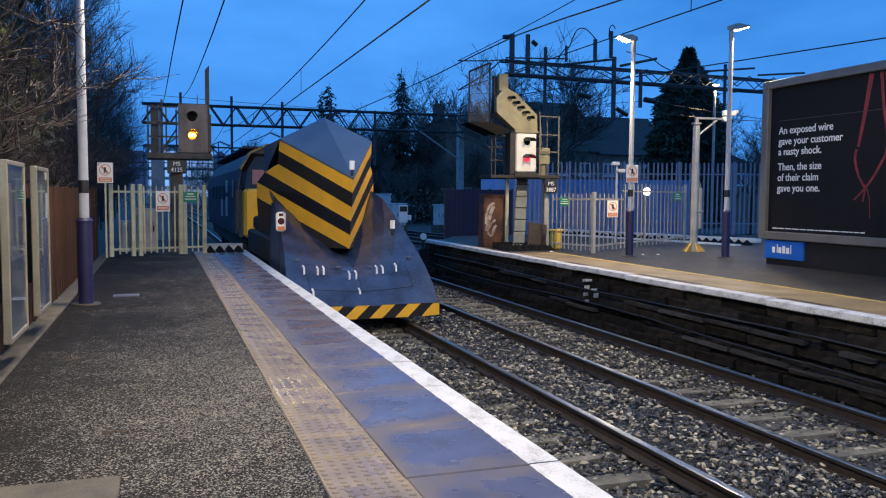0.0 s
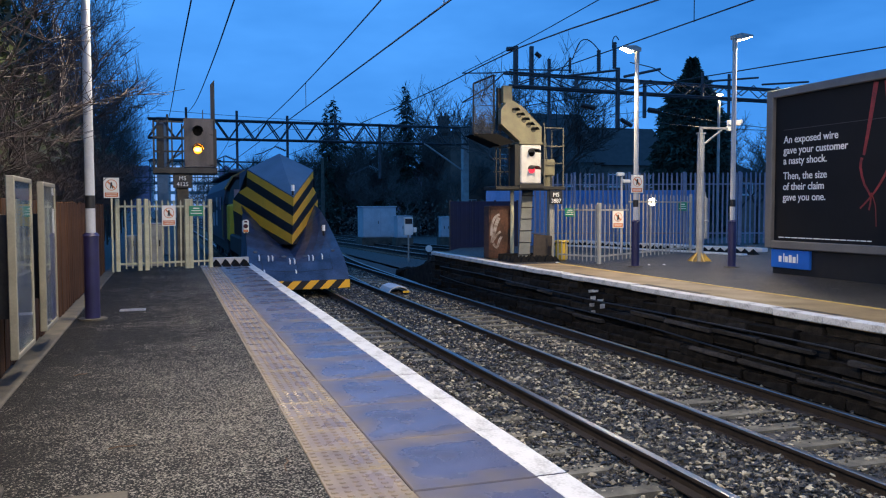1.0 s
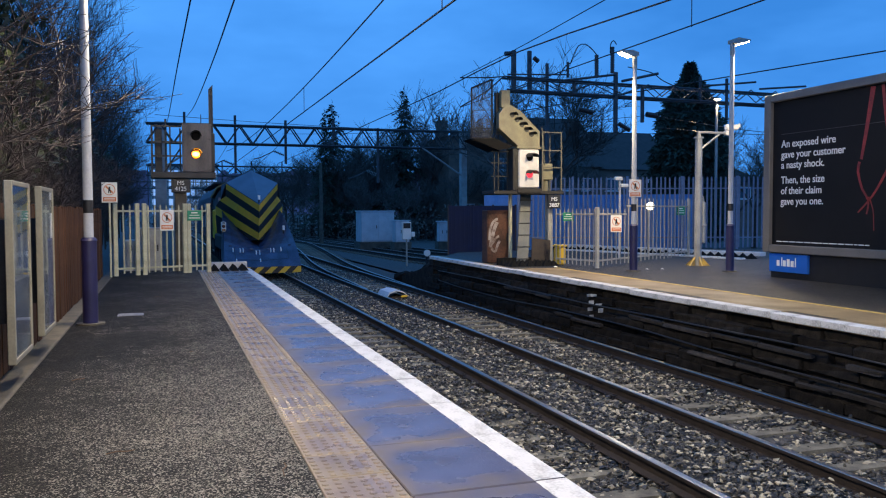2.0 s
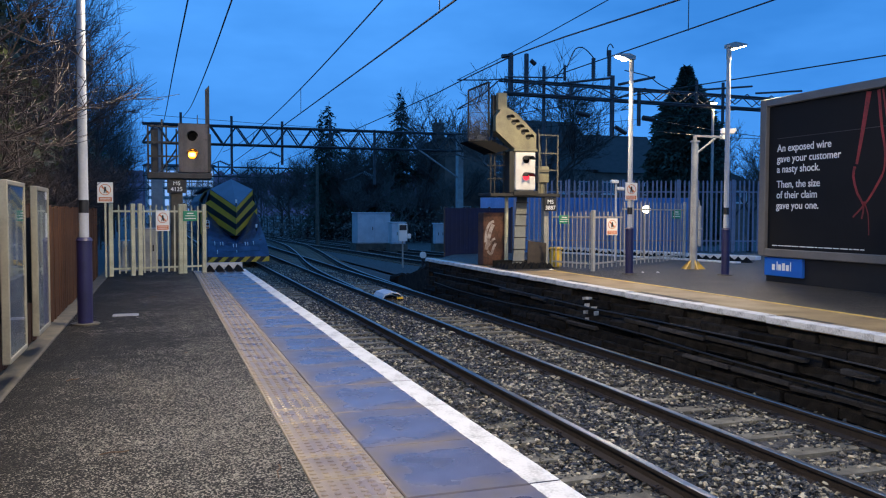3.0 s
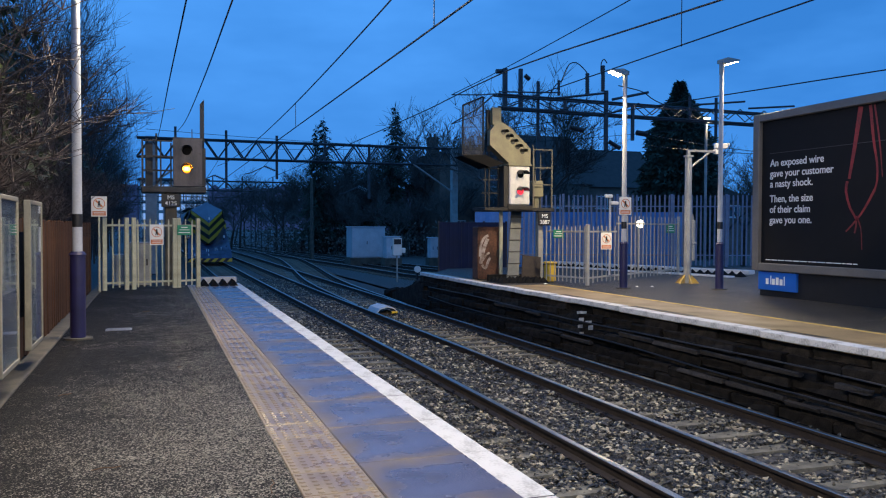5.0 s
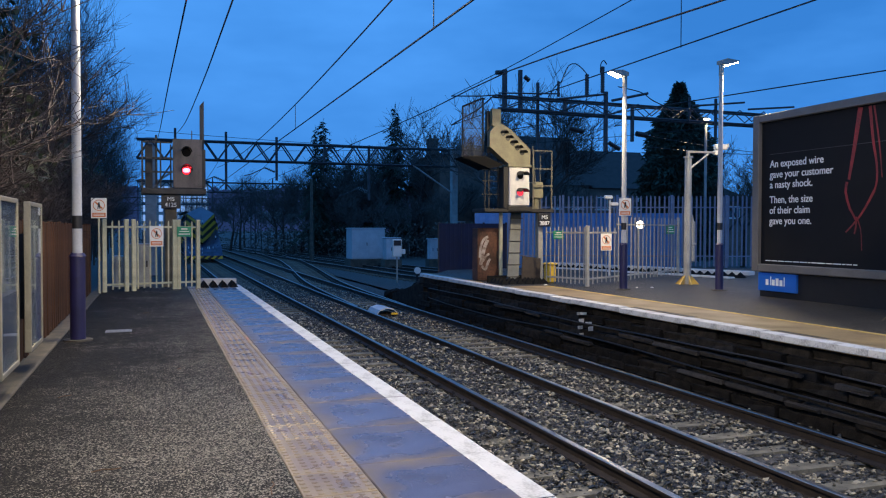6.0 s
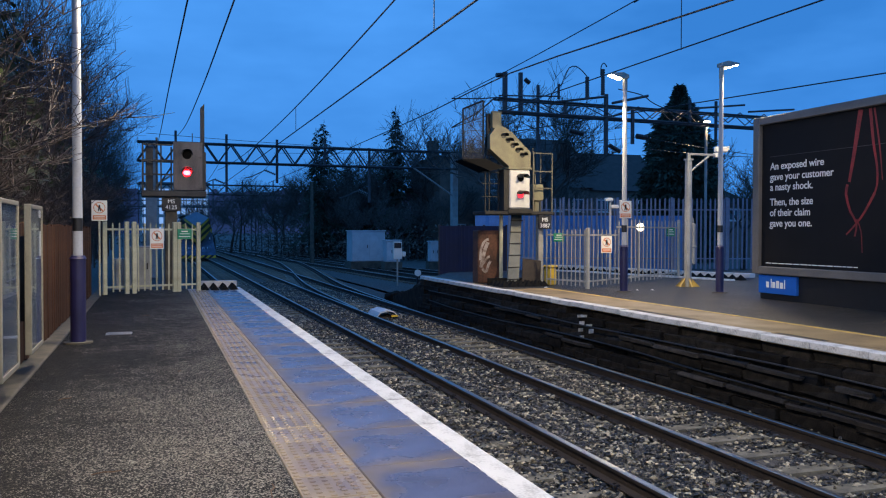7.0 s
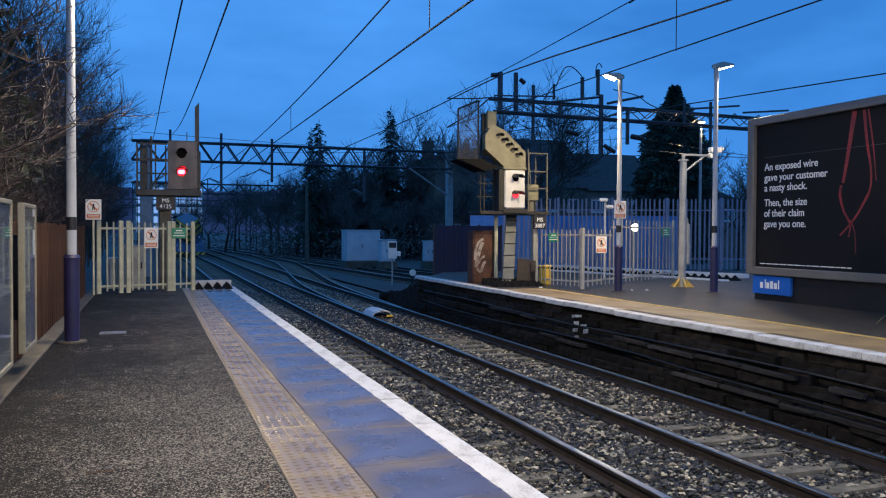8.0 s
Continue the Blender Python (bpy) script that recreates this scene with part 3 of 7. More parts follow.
    part("coping_rest", s, COPER, p)
    return p


near_platform()


def island_platform():
    p = thing("platform_island", "island platform with worn paving, white edge and sooty stone wall", "platform", kind="structure")
    s = Shape()
    out = [(EDGE2 + 0.32, -16), (EDGE2 + 0.32, 24.0), (9.4, 26.4), (13.4, 27.4), (20.2, 24.8), (34, 15), (34, -16)]
    s.poly([(x, y, 0.0) for x, y in out] + [(x, y, -1.3) for x, y in out],
           [tuple(range(7))] + [(k, (k + 1) % 7, (k + 1) % 7 + 7, k + 7) for k in range(7)])
    part("paving", s, ISLAND_TAR, p, "dark worn tarmac surface")
    s = Shape()
    s.box(EDGE2 + 0.425, EDGE2 + 1.31, -12, 18.3, -0.05, 0.003)
    part("buff_strip", s, ISLAND, p, "buff paving strip behind the edge")
    s = Shape()
    s.box(0.08, 0.42, -0.445, 0.445, -0.10, 0.0, 0, 0.012)
    edge = s.mesh("edge_slab", ISLAND)
    s = Shape()
    s.prism([(0.26, 0.004), (0.085, 0.004), (0.072, -0.006), (0.072, -0.085), (0.09, -0.085), (0.26, 0.0)], "y", -0.444, 0.444)
    lip = s.mesh("white_edge_line", DIRTY_WHITE)
    y = -3.0
    while y < 24.2:
        es = part("edge_slab", edge, ISLAND, p, at=pose(EDGE2, y, random.uniform(-0.008, 0.006) + 0.002, 0, 0, random.uniform(-0.4, 0.4)))
        part("white_edge_line", lip, DIRTY_WHITE, es)
        y += 0.9
    s = Shape()
    s.box(EDGE2 + 1.315, EDGE2 + 1.41, -10, 18.2, -0.01, 0.007)
    part("yellow_line", s, YELLOW_LINE, p, "worn yellow safety line")
    # courses of the wall below the edge
    random.seed(8)
    blocks = []
    for k in range(3):
        s = Shape()
        s.box(0, 0.3, -0.46, 0.46, -0.066 - 0.02 * k, 0.066, 0, 0.02)
        for i, v in enumerate(s.v):
            s.v[i] = (v[0] + random.uniform(-0.035, 0.035), v[1] + random.uniform(-0.03, 0.03), v[2] + random.uniform(-0.022, 0.022))
        blocks.append(s.mesh("wall_stone", STONE))
    for row in range(7):
        z = -0.18 - 0.137 * row
        y = 3.2 + (row * 0.37) % 0.9
        shift = (-0.10, -0.02, -0.08, 0.0, -0.05, 0.04, 0.05)[row]
        while y < 24.3:
            part("wall_stone", blocks[random.randrange(3)], STONE, p,
                 at=pose(EDGE2 + 0.06 - shift + random.uniform(-0.04, 0.04), y, z, 0, random.uniform(-2, 2), random.uniform(-1.5, 1.5)))
            y += 0.93
    s = Shape()
    s.box(EDGE2 + 0.24, EDGE2 + 0.34, -16, 24.1, -1.3, -0.11)
    part("wall_backing", s, STONE, p)
    for z, w in ((-0.36, 0.02), (-0.66, 0.04)):
        s = Shape()
        pts = [Vector((EDGE2 - 0.07 + 0.02 * math.sin(y * 1.7), y, z + w * math.sin(y * 0.55 + z * 9))) for y in [4 + 0.8 * k for k in range(25)]]
        s.path(pts, 0.013, 6)
        part("wall_cable", s, BLACK, p, "black cable slung along the wall")
    # broken ledge courses standing proud of the wall
    rs = random.Random(29)
    for z0, slope, y0, y1 in ((-0.50, 0.006, 5.0, 21.0), (-0.86, 0.012, 5.5, 17.0)):
        y = y0
        while y < y1:
            L = rs.uniform(0.5, 1.3)
            s = Shape()
            s.box(-0.03, 0.05, 0.01, L - 0.02, -0.03, 0.03, 0, 0.012)
            s.v = [(a + rs.uniform(-0.015, 0.015), b, c + rs.uniform(-0.012, 0.012)) for a, b, c in s.v]
            if rs.random() < 0.6:
                part("ledge_stone", s, LEDGE, p, at=pose(EDGE2 + 0.0, y, z0 + slope * (y - y0) + rs.uniform(-0.02, 0.02), 0, 0, rs.uniform(-1.5, 1.5)))
            y += L
    s = Shape()
    s.box(EDGE2 + 0.08, EDGE2 + 0.34, 24.1, 24.4, -1.3, -0.02)
    part("end_stone", s, STONE, p)
    # faded white paint marks on the wall
    for y, z, w, h in ((13.95, -0.20, 0.10, 0.05), (14.12, -0.21, 0.06, 0.06), (14.05, -0.33, 0.05, 0.08), (14.1, -0.47, 0.04, 0.07), (13.75, -0.36, 0.09, 0.04), (13.7, -0.44, 0.03, 0.09), (14.02, -0.60, 0.05, 0.06)):
        s = Shape()
        s.poly([(EDGE2 + 0.0, y, z), (EDGE2 + 0.0, y + w, z - 0.01), (EDGE2 + 0.0, y + w * 0.8, z - h), (EDGE2 + 0.0, y + w * 0.1, z - h * 0.9),
                (EDGE2 + 0.09, y, z), (EDGE2 + 0.09, y + w, z - 0.01), (EDGE2 + 0.09, y + w * 0.8, z - h), (EDGE2 + 0.09, y + w * 0.1, z - h * 0.9)],
               [(0, 1, 2, 3), (7, 6, 5, 4), (0, 4, 5, 1), (1, 5, 6, 2), (2, 6, 7, 3), (3, 7, 4, 0)])
        part("paint_mark", s, DIRTY_WHITE, p, "faded white paint mark")
    # tumbled stones where the platform runs down to the ballast
    rs = random.Random(17)
    for k in range(46):
        u = rs.random()
        r = rs.uniform(0.14, 0.34)
        s = Shape()
        s.box(-r, r, -r * 0.8, r * 0.8, -r * 0.5, r * 0.5, 0, r * 0.25)
        s.v = [(x + rs.uniform(-0.05, 0.05), y + rs.uniform(-0.05, 0.05), z + rs.uniform(-0.04, 0.04)) for x, y, z in s.v]
        part("tumbled_stone", s, STONE, p, at=pose(EDGE2 + 0.3 + rs.random() * 1.9, 24.5 + 4.2 * u, -0.22 - 0.78 * u + rs.uniform(-0.1, 0.06), rs.uniform(-20, 20), rs.uniform(-20, 20), rs.uniform(0, 180)))
    s = Shape()
    s.prism([(24.3, -1.3), (29.2, -1.3), (29.0, -1.05), (24.3, -0.22)], "x", EDGE2 + 0.2, 9.6)
    part("end_ramp", s, STONE, p, "dark rubble ramp at the platform end")
    random.seed(3)


island_platform()

# ---- near platform furniture ----
def board_fence():
    f = thing("boundary_fence", "brown close-boarded timber fence behind the platform kerb", "fence")
    s = Shape()
    s.box(-0.058, 0.058, -0.011, 0.011, 0.0, 1.46, 0, 0.006)
    board = s.mesh("fence_board", WOOD)
    y = -8.0
    while y < 19.3:
        part("fence_board", board, WOOD, f, at=pose(-1.33 + random.uniform(-0.006, 0.006), y, random.uniform(-0.02, 0.02), 0, 0, 90 + random.uniform(-1, 1)))
        y += 0.122
    for z in (0.25, 0.75, 1.25):
        s = Shape()
        s.box(-1.40, -1.345, -8, 19.3, z, z + 0.09)
        part("fence_rail", s, WOOD, f)
    s = Shape()
    s.box(-1.345, -1.33 + 0.02, -14, 19.3, -0.12, 0.0)
    part("gravel_board", s, KERB, f)


board_fence()


def poster_case(y0, y1, label, dark):
    c = thing("poster_case", label, "poster case", "poster cases on the fence")
    x = -1.12
    z0, z1 = 0.23, 1.63
    s = Shape()
    for a, b, c0, c1 in ((y0, y0 + 0.03, z0, z1), (y1 - 0.035, y1, z0, z1), (y0 + 0.03, y1 - 0.035, z0, z0 + 0.045), (y0 + 0.03, y1 - 0.035, z1 - 0.04, z1)):
        s.box(x - 0.03, x + 0.03, a, b, c0, c1, 0, 0.006)
    part("frame", s, CASE, c, "cream painted metal frame")
    s = Shape()
    s.box(x - 0.028, x + 0.005, y0 + 0.03, y1 - 0.035, z0 + 0.045, z1 - 0.04)
    part("back_panel", s, PAPER_PALE, c, "faded pale print")
    rows = ((0.62, 0.95, 0.08, 0.92), (0.34, 0.58, 0.08, 0.5), (0.08, 0.30, 0.1, 0.9), (0.36, 0.56, 0.56, 0.92)) if dark else ((0.70, 0.93, 0.1, 0.9), (0.1, 0.6, 0.12, 0.88))
    for v0, v1, u0, u1 in rows:
        s = Shape()
        h, w = z1 - z0 - 0.16, y1 - y0 - 0.14
        s.box(x + 0.005, x + 0.008, y0 + 0.07 + w * u0, y0 + 0.07 + w * u1, z0 + 0.07 + h * v0, z0 + 0.07 + h * v1)
        part("poster_panel", s, PAPER_DARK if dark else PAPER_PALE, c)
    s = Shape()
    s.box(x + 0.018, x + 0.023, y0 + 0.03, y1 - 0.035, z0 + 0.045, z1 - 0.04)
    p = part("pane", s, PANE, c, "scratched clear glazing")
    p.visible_shadow = False
    for y in (y0 + 0.2, y1 - 0.2):
        s = Shape()
        s.box(x - 0.2, x - 0.03, y - 0.04, y + 0.04, z0 + 0.3, z1 - 0.3)
        part("bracket", s, GALV_DARK, c)


poster_case(8.45, 9.29, "slim cream poster case with faded print on the fence", False)
poster_case(6.90, 7.75, "slim cream poster case with a dark blue poster", True)

LAMP_GLOW = mat("lamp_glow", (1, 0.9, 0.7), (1, 0.9, 0.7), 0.4, bump=0, emit=(1.0, 0.84, 0.58), power=30)
LAMP_GLOW_SOFT = mat("lamp_glow_soft", (1, 0.9, 0.7), (1, 0.9, 0.7), 0.4, bump=0, emit=(1.0, 0.86, 0.62), power=5)


def lamp_post(x, y, top, arm, label, glow, down=25):
    p = thing("lamp_post", label, "lamp post", "platform lamp posts", at=pose(x, y, 0))
    s = Shape()
    s.tube((0, 0, 0), (0, 0, 1.04), 0.090, n=32)
    s.tube((0, 0, 1.04), (0, 0, 1.08), 0.104, 0.075, n=32)
    part("base_sleeve", s, POST_BLUE, p, "navy painted base", smooth=False)
    s = Shape()
    s.tube((0, 0, 1.08), (0, 0, 1.38), 0.058, n=28)
    s.tube((0, 0, 1.54), (0, 0, top), 0.058, 0.046, n=28)
    part("column", s, POST_WHITE, p, "white painted column")
    s = Shape()
    s.tube((0, 0, 1.38), (0, 0, 1.54), 0.0595, n=28)
    part("band", s, BLACK, p, "dark band")
    s = Shape()
    d = 1 if arm > 0 else -1
    s.tube((0, 0, top - 0.28), (0, 0, top + 0.02), 0.055, n=12)
    s.prism([(d * -0.05, top - 0.02), (d * 0.12, top - 0.03), (arm, top + 0.05), (arm, top + 0.08), (d * 0.1, top + 0.11), (d * -0.05, top + 0.06)], "y", -0.10, 0.10)
    head = part("lamp_head", s, GALV, p, "flat grey lantern head")
    s = Shape()
    s.prism([(d * 0.14, top - 0.055), (arm * 0.95, top + 0.03), (arm * 0.95, top + 0.047), (d * 0.14, top - 0.033)], "y", -0.085, 0.085)
    part("lens", s, glow, head, "glowing warm white lens")
    s = Shape()
    s.tube((0, 0, 0), (0, 0, 0.02), 0.17, n=14)
    part("base_plate", s, KERB, p)
    return p


lamp_post(-0.91, 11.06, 5.1, 0.55, "white lamp post with a navy base beside the kerb", LAMP_GLOW)
# next two posts are added out of view to carry those assumed lamps
lamp_post(-0.95, 4.4, 5.1, 1.65, "white lamp post with a navy base beside the kerb", LAMP_GLOW)
lamp_post(-0.91, -6.0, 5.1, 0.55, "white lamp post with a navy base beside the kerb", LAMP_GLOW)
lamp_post(10.22, 16.64, 4.93, -0.42, "white lamp post with a navy base, lit, on the island", LAMP_GLOW)
lamp_post(12.16, 15.71, 5.16, 0.42, "white lamp post with a navy base beside the billboard", LAMP_GLOW)
# next two posts stand out of view, added for the extra island lights
lamp_post(10.22, 8.2, 5.0, -0.5, "white lamp post with a navy base, lit, on the island", LAMP_GLOW)
lamp_post(10.22, 0.0, 5.0, -0.5, "white lamp post with a navy base, lit, on the island", LAMP_GLOW)


def warning_sign(m, w=0.30, h=0.46, post=None, label="white no-trespass sign with a red bar on a fence"):
    """Upright in its own xz plane, facing -y, foot at z = 0."""
    t = thing("warning_sign", label, "sign", "no-trespass signs", at=m)
    s = Shape()
    s.box(-w / 2, w / 2, 0, 0.012, 0, h, 0, 0.004)
    part("plate", s, SIGN_WHITE, t)
    s = Shape()
    s.box(-w * 0.42, w * 0.42, -0.003, 0.002, h * 0.06, h * 0.27)
    bar = part("red_panel", s, SIGN_RED, t, "red panel with a line of print")
    for k in (0.12, 0.19):
        s = Shape()
        s.box(-w * 0.34, w * 0.34, -0.0045, -0.002, h * k, h * (k + 0.025))
        part("print_bar", s, SIGN_WHITE, bar)
    s = Shape()
    n, cx, cz, r = 24, 0.0, h * 0.64, w * 0.38
    ring = [(cx + q * math.cos(a), -0.004, cz + q * math.sin(a)) for q in (r, r * 0.88) for a in (2 * math.pi * k / n for k in range(n))]
    s.poly(ring, [(k, (k + 1) % n, (k + 1) % n + n, k + n) for k in range(n)])
    d = r * 0.82 * 0.7071
    e = 0.012
    s.poly([(cx - d - e, -0.0045, cz + d - e), (cx - d + e, -0.0045, cz + d + e), (cx + d + e, -0.0045, cz - d + e), (cx + d - e, -0.0045, cz - d - e)], [(0, 1, 2, 3)])
    part("red_ring", s, SIGN_RED, t, "red ring and slash")
    s = Shape()
    s.prism([(-0.014, cz + 0.062), (0.014, cz + 0.062), (0.03, cz - 0.075), (0.012, cz - 0.075), (0.0, cz - 0.02), (-0.012, cz - 0.075), (-0.03, cz - 0.075)], "y", -0.008, -0.001)
    part("symbol", s, BLACK, t, "black warning symbol")
    if post:
        s = Shape()
        s.box(-0.02, 0.02, 0.013, 0.045, post, h * 0.9, 0, 0.004)
        part("post", s, FENCE_CREAM, t)
    return t


def green_sign(m, w=0.26, h=0.2):
    t = thing("green_sign", "small green and white notice on the palisade", "sign", "green notices", at=m)
    s = Shape()
    s.box(-w / 2, w / 2, 0, 0.01, 0, h, 0, 0.004)
    part("plate", s, SIGN_GREEN, t)
    for u, v, a in ((0.22, 0.30, 0.8), (0.72, 0.82, 0.45), (0.5, 0.56, 0.7)):
        s = Shape()
        s.box(-w * a / 2, w * a / 2, -0.002, 0.002, h * u, h * v)
        part("print_bar", s, SIGN_WHITE, t)


def palisade(name, label, p0, p1, height, material, posts, gap=0.15, pale_w=0.055, rails=(0.14, 0.86), group="", z=0.0, skip=()):
    f = thing(name, label, "fence", group)
    a, b = Vector((*p0, 0)), Vector((*p1, 0))
    d = (b - a).normalized()
    ang = math.degrees(math.atan2(d.y, d.x))
    L = (b - a).length
    s = Shape()
    w = pale_w / 2
    s.prism([(-w, 0.05), (w, 0.05), (w, height - 0.04), (w * 0.3, height), (-w * 0.3, height), (-w, height - 0.04)], "y", -0.004, 0.004)
    s.prism([(-w * 0.25, 0.05), (w * 0.25, 0.05), (w * 0.2, height - 0.02), (-w * 0.2, height - 0.02)], "y", -0.014, -0.004)
    pale = s.mesh("pale", material)
    n = int(L / gap)
    for k in range(n + 1):
        u = min(L, k * gap + gap * 0.3)
        if any(abs(u - q * L) < 0.055 for q in posts):
            continue
        q = a + d * u
        part("pale", pale, material, f, at=pose(q.x, q.y, z + random.uniform(-0.012, 0.012), 0, random.uniform(-0.5, 0.5), ang))
    for r in rails:
        s = Shape()
        s.box(0, L, 0.006, 0.046, height * r - 0.022, height * r + 0.022, 0, 0.004)
        part("rail", s, material, f, at=pose(a.x, a.y, z, 0, 0, ang))
    for q in posts:
        c = a + d * (q * L)
        s = Shape()
        s.box(-0.045, 0.045, -0.03, 0.05, -0.02, height + 0.03, 0, 0.008)
        part("post", s, material, f, at=pose(c.x, c.y, z, 0, 0, ang))
    return ang


ang = palisade("platform_gate_fence", "cream palisade gate and fence across the platform end", (-1.05, 19.3), (0.93, 19.95), 1.56, FENCE_CREAM,
               (0.0, 0.225, 0.30, 0.735, 0.78, 1.0), gap=0.135, pale_w=0.034, rails=(0.10, 0.91))
warning_sign(pose(0.02, 19.62, 0.98, 0, 0, ang), 0.31, 0.46)
green_sign(pose(0.62, 19.8, 1.20, 0, 0, ang), 0.33, 0.23)
warning_sign(pose(-1.13, 18.9, 1.60, 0, 0, 4), 0.31, 0.43, post=-1.6, label="white no-trespass sign with a red bar on a cream post")


def teeth(m, n, label="grey rubber anti-trespass mat with a pale top edge", pale=True):
    t = thing("trespass_mat", label, "rubber mat", "anti-trespass mats", at=m)
    s = Shape()
    s.box(0, n * 0.22, 0.0, 0.9, -0.1, 0.0)
    part("mat_base", s, RUBBER, t)
    s = Shape()
    s.poly([(0, 0, 0), (0.22, 0, 0), (0.22, 0.22, 0), (0, 0.22, 0), (0.10, 0.10, 0.15), (0.12, 0.10, 0.15), (0.12, 0.12, 0.15), (0.10, 0.12, 0.15)],
           [(0, 1, 5, 4), (1, 2, 6, 5), (2, 3, 7, 6), (3, 0, 4, 7), (4, 5, 6, 7)])
    spike = s.mesh("spike", RUBBER)
    for k in range(n):
        for j in range(4):
            part("spike", spike, RUBBER, t, at=pose(k * 0.22, j * 0.22, 0))
    s = Shape()
    s.box(0, n * 0.22 + 0.02, 0.9, 0.98, 0.0, 0.19, 0, 0.01)
    part("pale_edge", s, POST_WHITE if pale else RUBBER, t)


teeth(pose(0.98, 20.0, -0.02), 4)
teeth(pose(EDGE2 + 0.45, 18.9, -0.01), 6, "black rubber anti-trespass mat at the foot of the signal", False)


def near_signal():
    t = thing("colour_light_signal", "lit railway colour light signal on a post with a side cage", "signal", "railway signals")
    Y = 20.6
    s = Shape()
    s.box(0.20, 0.48, Y + 0.1, Y + 0.38, -0.1, 2.22, 0, 0.02)
    s.box(0.13, 0.55, Y + 0.03, Y + 0.45, -0.1, 0.06, 0, 0.02)
    part("post", s, KERB, t, "pale concrete signal post")
    s = Shape()
    s.box(-0.32, 1.15, Y - 0.05, Y + 0.75, 2.20, 2.345, 0, 0.012)
    part("deck", s, GALV_DARK, t, "dark steel deck")
    # box body and front plate with a round opening
    s = Shape()
    s.box(0.40, 1.06, Y + 0.10, Y + 0.45, 2.36, 3.50, 0, 0.02)
    s.box(0.40, 0.42, Y + 0.0, Y + 0.10, 2.36, 3.50)
    s.box(1.04, 1.06, Y + 0.0, Y + 0.10, 2.36, 3.50)
    s.box(0.42, 1.04, Y + 0.0, Y + 0.10, 3.48, 3.50)
    s.box(0.42, 1.04, Y + 0.0, Y + 0.10, 2.36, 2.38)
    part("housing", s, SIGNAL_GREY, t, "grey signal housing")
    cx, cz, r = 0.705, 2.77, 0.105
    s = Shape()
    n = 24
    ring = [(cx + r * math.cos(a), cz + r * math.sin(a)) for a in (2 * math.pi * k / n for k in range(n))]
    outer = []
    for k in range(n):
        a = 2 * math.pi * k / n
        ux, uz = math.cos(a), math.sin(a)
        m = min((0.335 / abs(ux)) if abs(ux) > 1e-6 else 9, (0.38 / abs(uz)) if abs(uz) > 1e-6 else 9)
        outer.append((min(1.06, max(0.40, cx + ux * m)), min(3.15, max(2.36, cz + uz * m))))
    for y in (Y - 0.012, Y - 0.0):
        s.poly([(x, y, z) for x, z in ring] + [(x, y, z) for x, z in outer], [(k, (k + 1) % n, (k + 1) % n + n, k + n) for k in range(n)])
    s.poly([(x, Y - 0.012, z) for x, z in ring] + [(x, Y, z) for x, z in ring], [(k, (k + 1) % n, (k + 1) % n + n, k + n) for k in range(n)])
    s.box(0.40, 1.06, Y - 0.012, Y, 3.15, 3.50)
    part("face_plate", s, SIGNAL_GREY, t, "flat grey face plate")
    s = Shape()
    s.box(0.40, 1.06, Y - 0.012, Y, 2.36, 2.39)
    part("face_edge", s, SIGNAL_GREY, t)
    # hoods: half tubes over the openings
    for zc, q in ((2.77, 0.125), (3.20, 0.115)):
        s = Shape()
        m = 12
        a0 = [(cx + q * math.cos(a), zc + q * math.sin(a)) for a in (math.pi * k / m for k in range(m + 1))]
        a1 = [(cx + (q + 0.01) * math.cos(a), zc + (q + 0.01) * math.sin(a)) for a in (math.pi * k / m for k in range(m + 1))]
        v = [(x, Y - 0.012, z) for x, z in a0] + [(x, Y - 0.24, z) for x, z in a0] + [(x, Y - 0.012, z) for x, z in a1] + [(x, Y - 0.24, z) for x, z in a1]
        w = m + 1
        fs = []
        for k in range(m):
            fs += [(k, k + 1, k + 1 + w, k + w), (k + 2 * w, k + 3 * w, k + 1 + 3 * w, k + 1 + 2 * w), (k + w, k + 1 + w, k + 1 + 3 * w, k + 3 * w)]
        s.poly(v, fs)
        part("hood", s, LENS_BLACK, t, "black lens hood")
    s = Shape()
    s.tube((cx, Y - 0.02, 3.20), (cx, Y - 0.012, 3.20), 0.105, n=20)
    part("dark_lens", s, LENS_BLACK, t, "unlit dark lens")
    s = Shape()
    s.tube((cx, Y + 0.075, cz), (cx, Y + 0.085, cz), 0.092, n=24)
    unit = part("lamp_unit", s, SIGNAL_LAMP, t, "bright lamp unit")
    for dx in (-0.030, 0.030):
        s = Shape()
        s.tube((cx + dx, Y + 0.066, cz + 0.008), (cx + dx, Y + 0.073, cz + 0.008), 0.050, n=16)
        part("bulb", s, SIGNAL_BULB, unit, "white-hot bulb")
    # coloured filters on a pivoting carrier between lamp and opening
    wheel = new("filter_carrier")
    wheel.parent = t
    tagged(wheel, "pivoting carrier with amber and red filters")
    s = Shape()
    s.tube((0, -0.006, 0), (0, 0.006, 0), 0.03, n=10)
    hub = part("carrier_arm", s, BLACK, wheel)
    R = 0.215
    for ang_, m_ in ((0.0, FILTER_AMBER), (60.0, FILTER_RED)):
        a = radians(ang_)
        s = Shape()
        s.poly([(R * math.cos(a) + 0.103 * math.cos(b), 0.0, R * math.sin(a) + 0.103 * math.sin(b)) for b in (2 * math.pi * k / 24 for k in range(24))], [tuple(range(24))])
        g = part("filter_glass", s, m_, wheel, "amber filter glass" if ang_ == 0 else "red filter glass")
    # name plate
    s = Shape()
    s.box(0.13, 0.56, Y + 0.02, Y + 0.05, 1.86, 2.18, 0, 0.006)
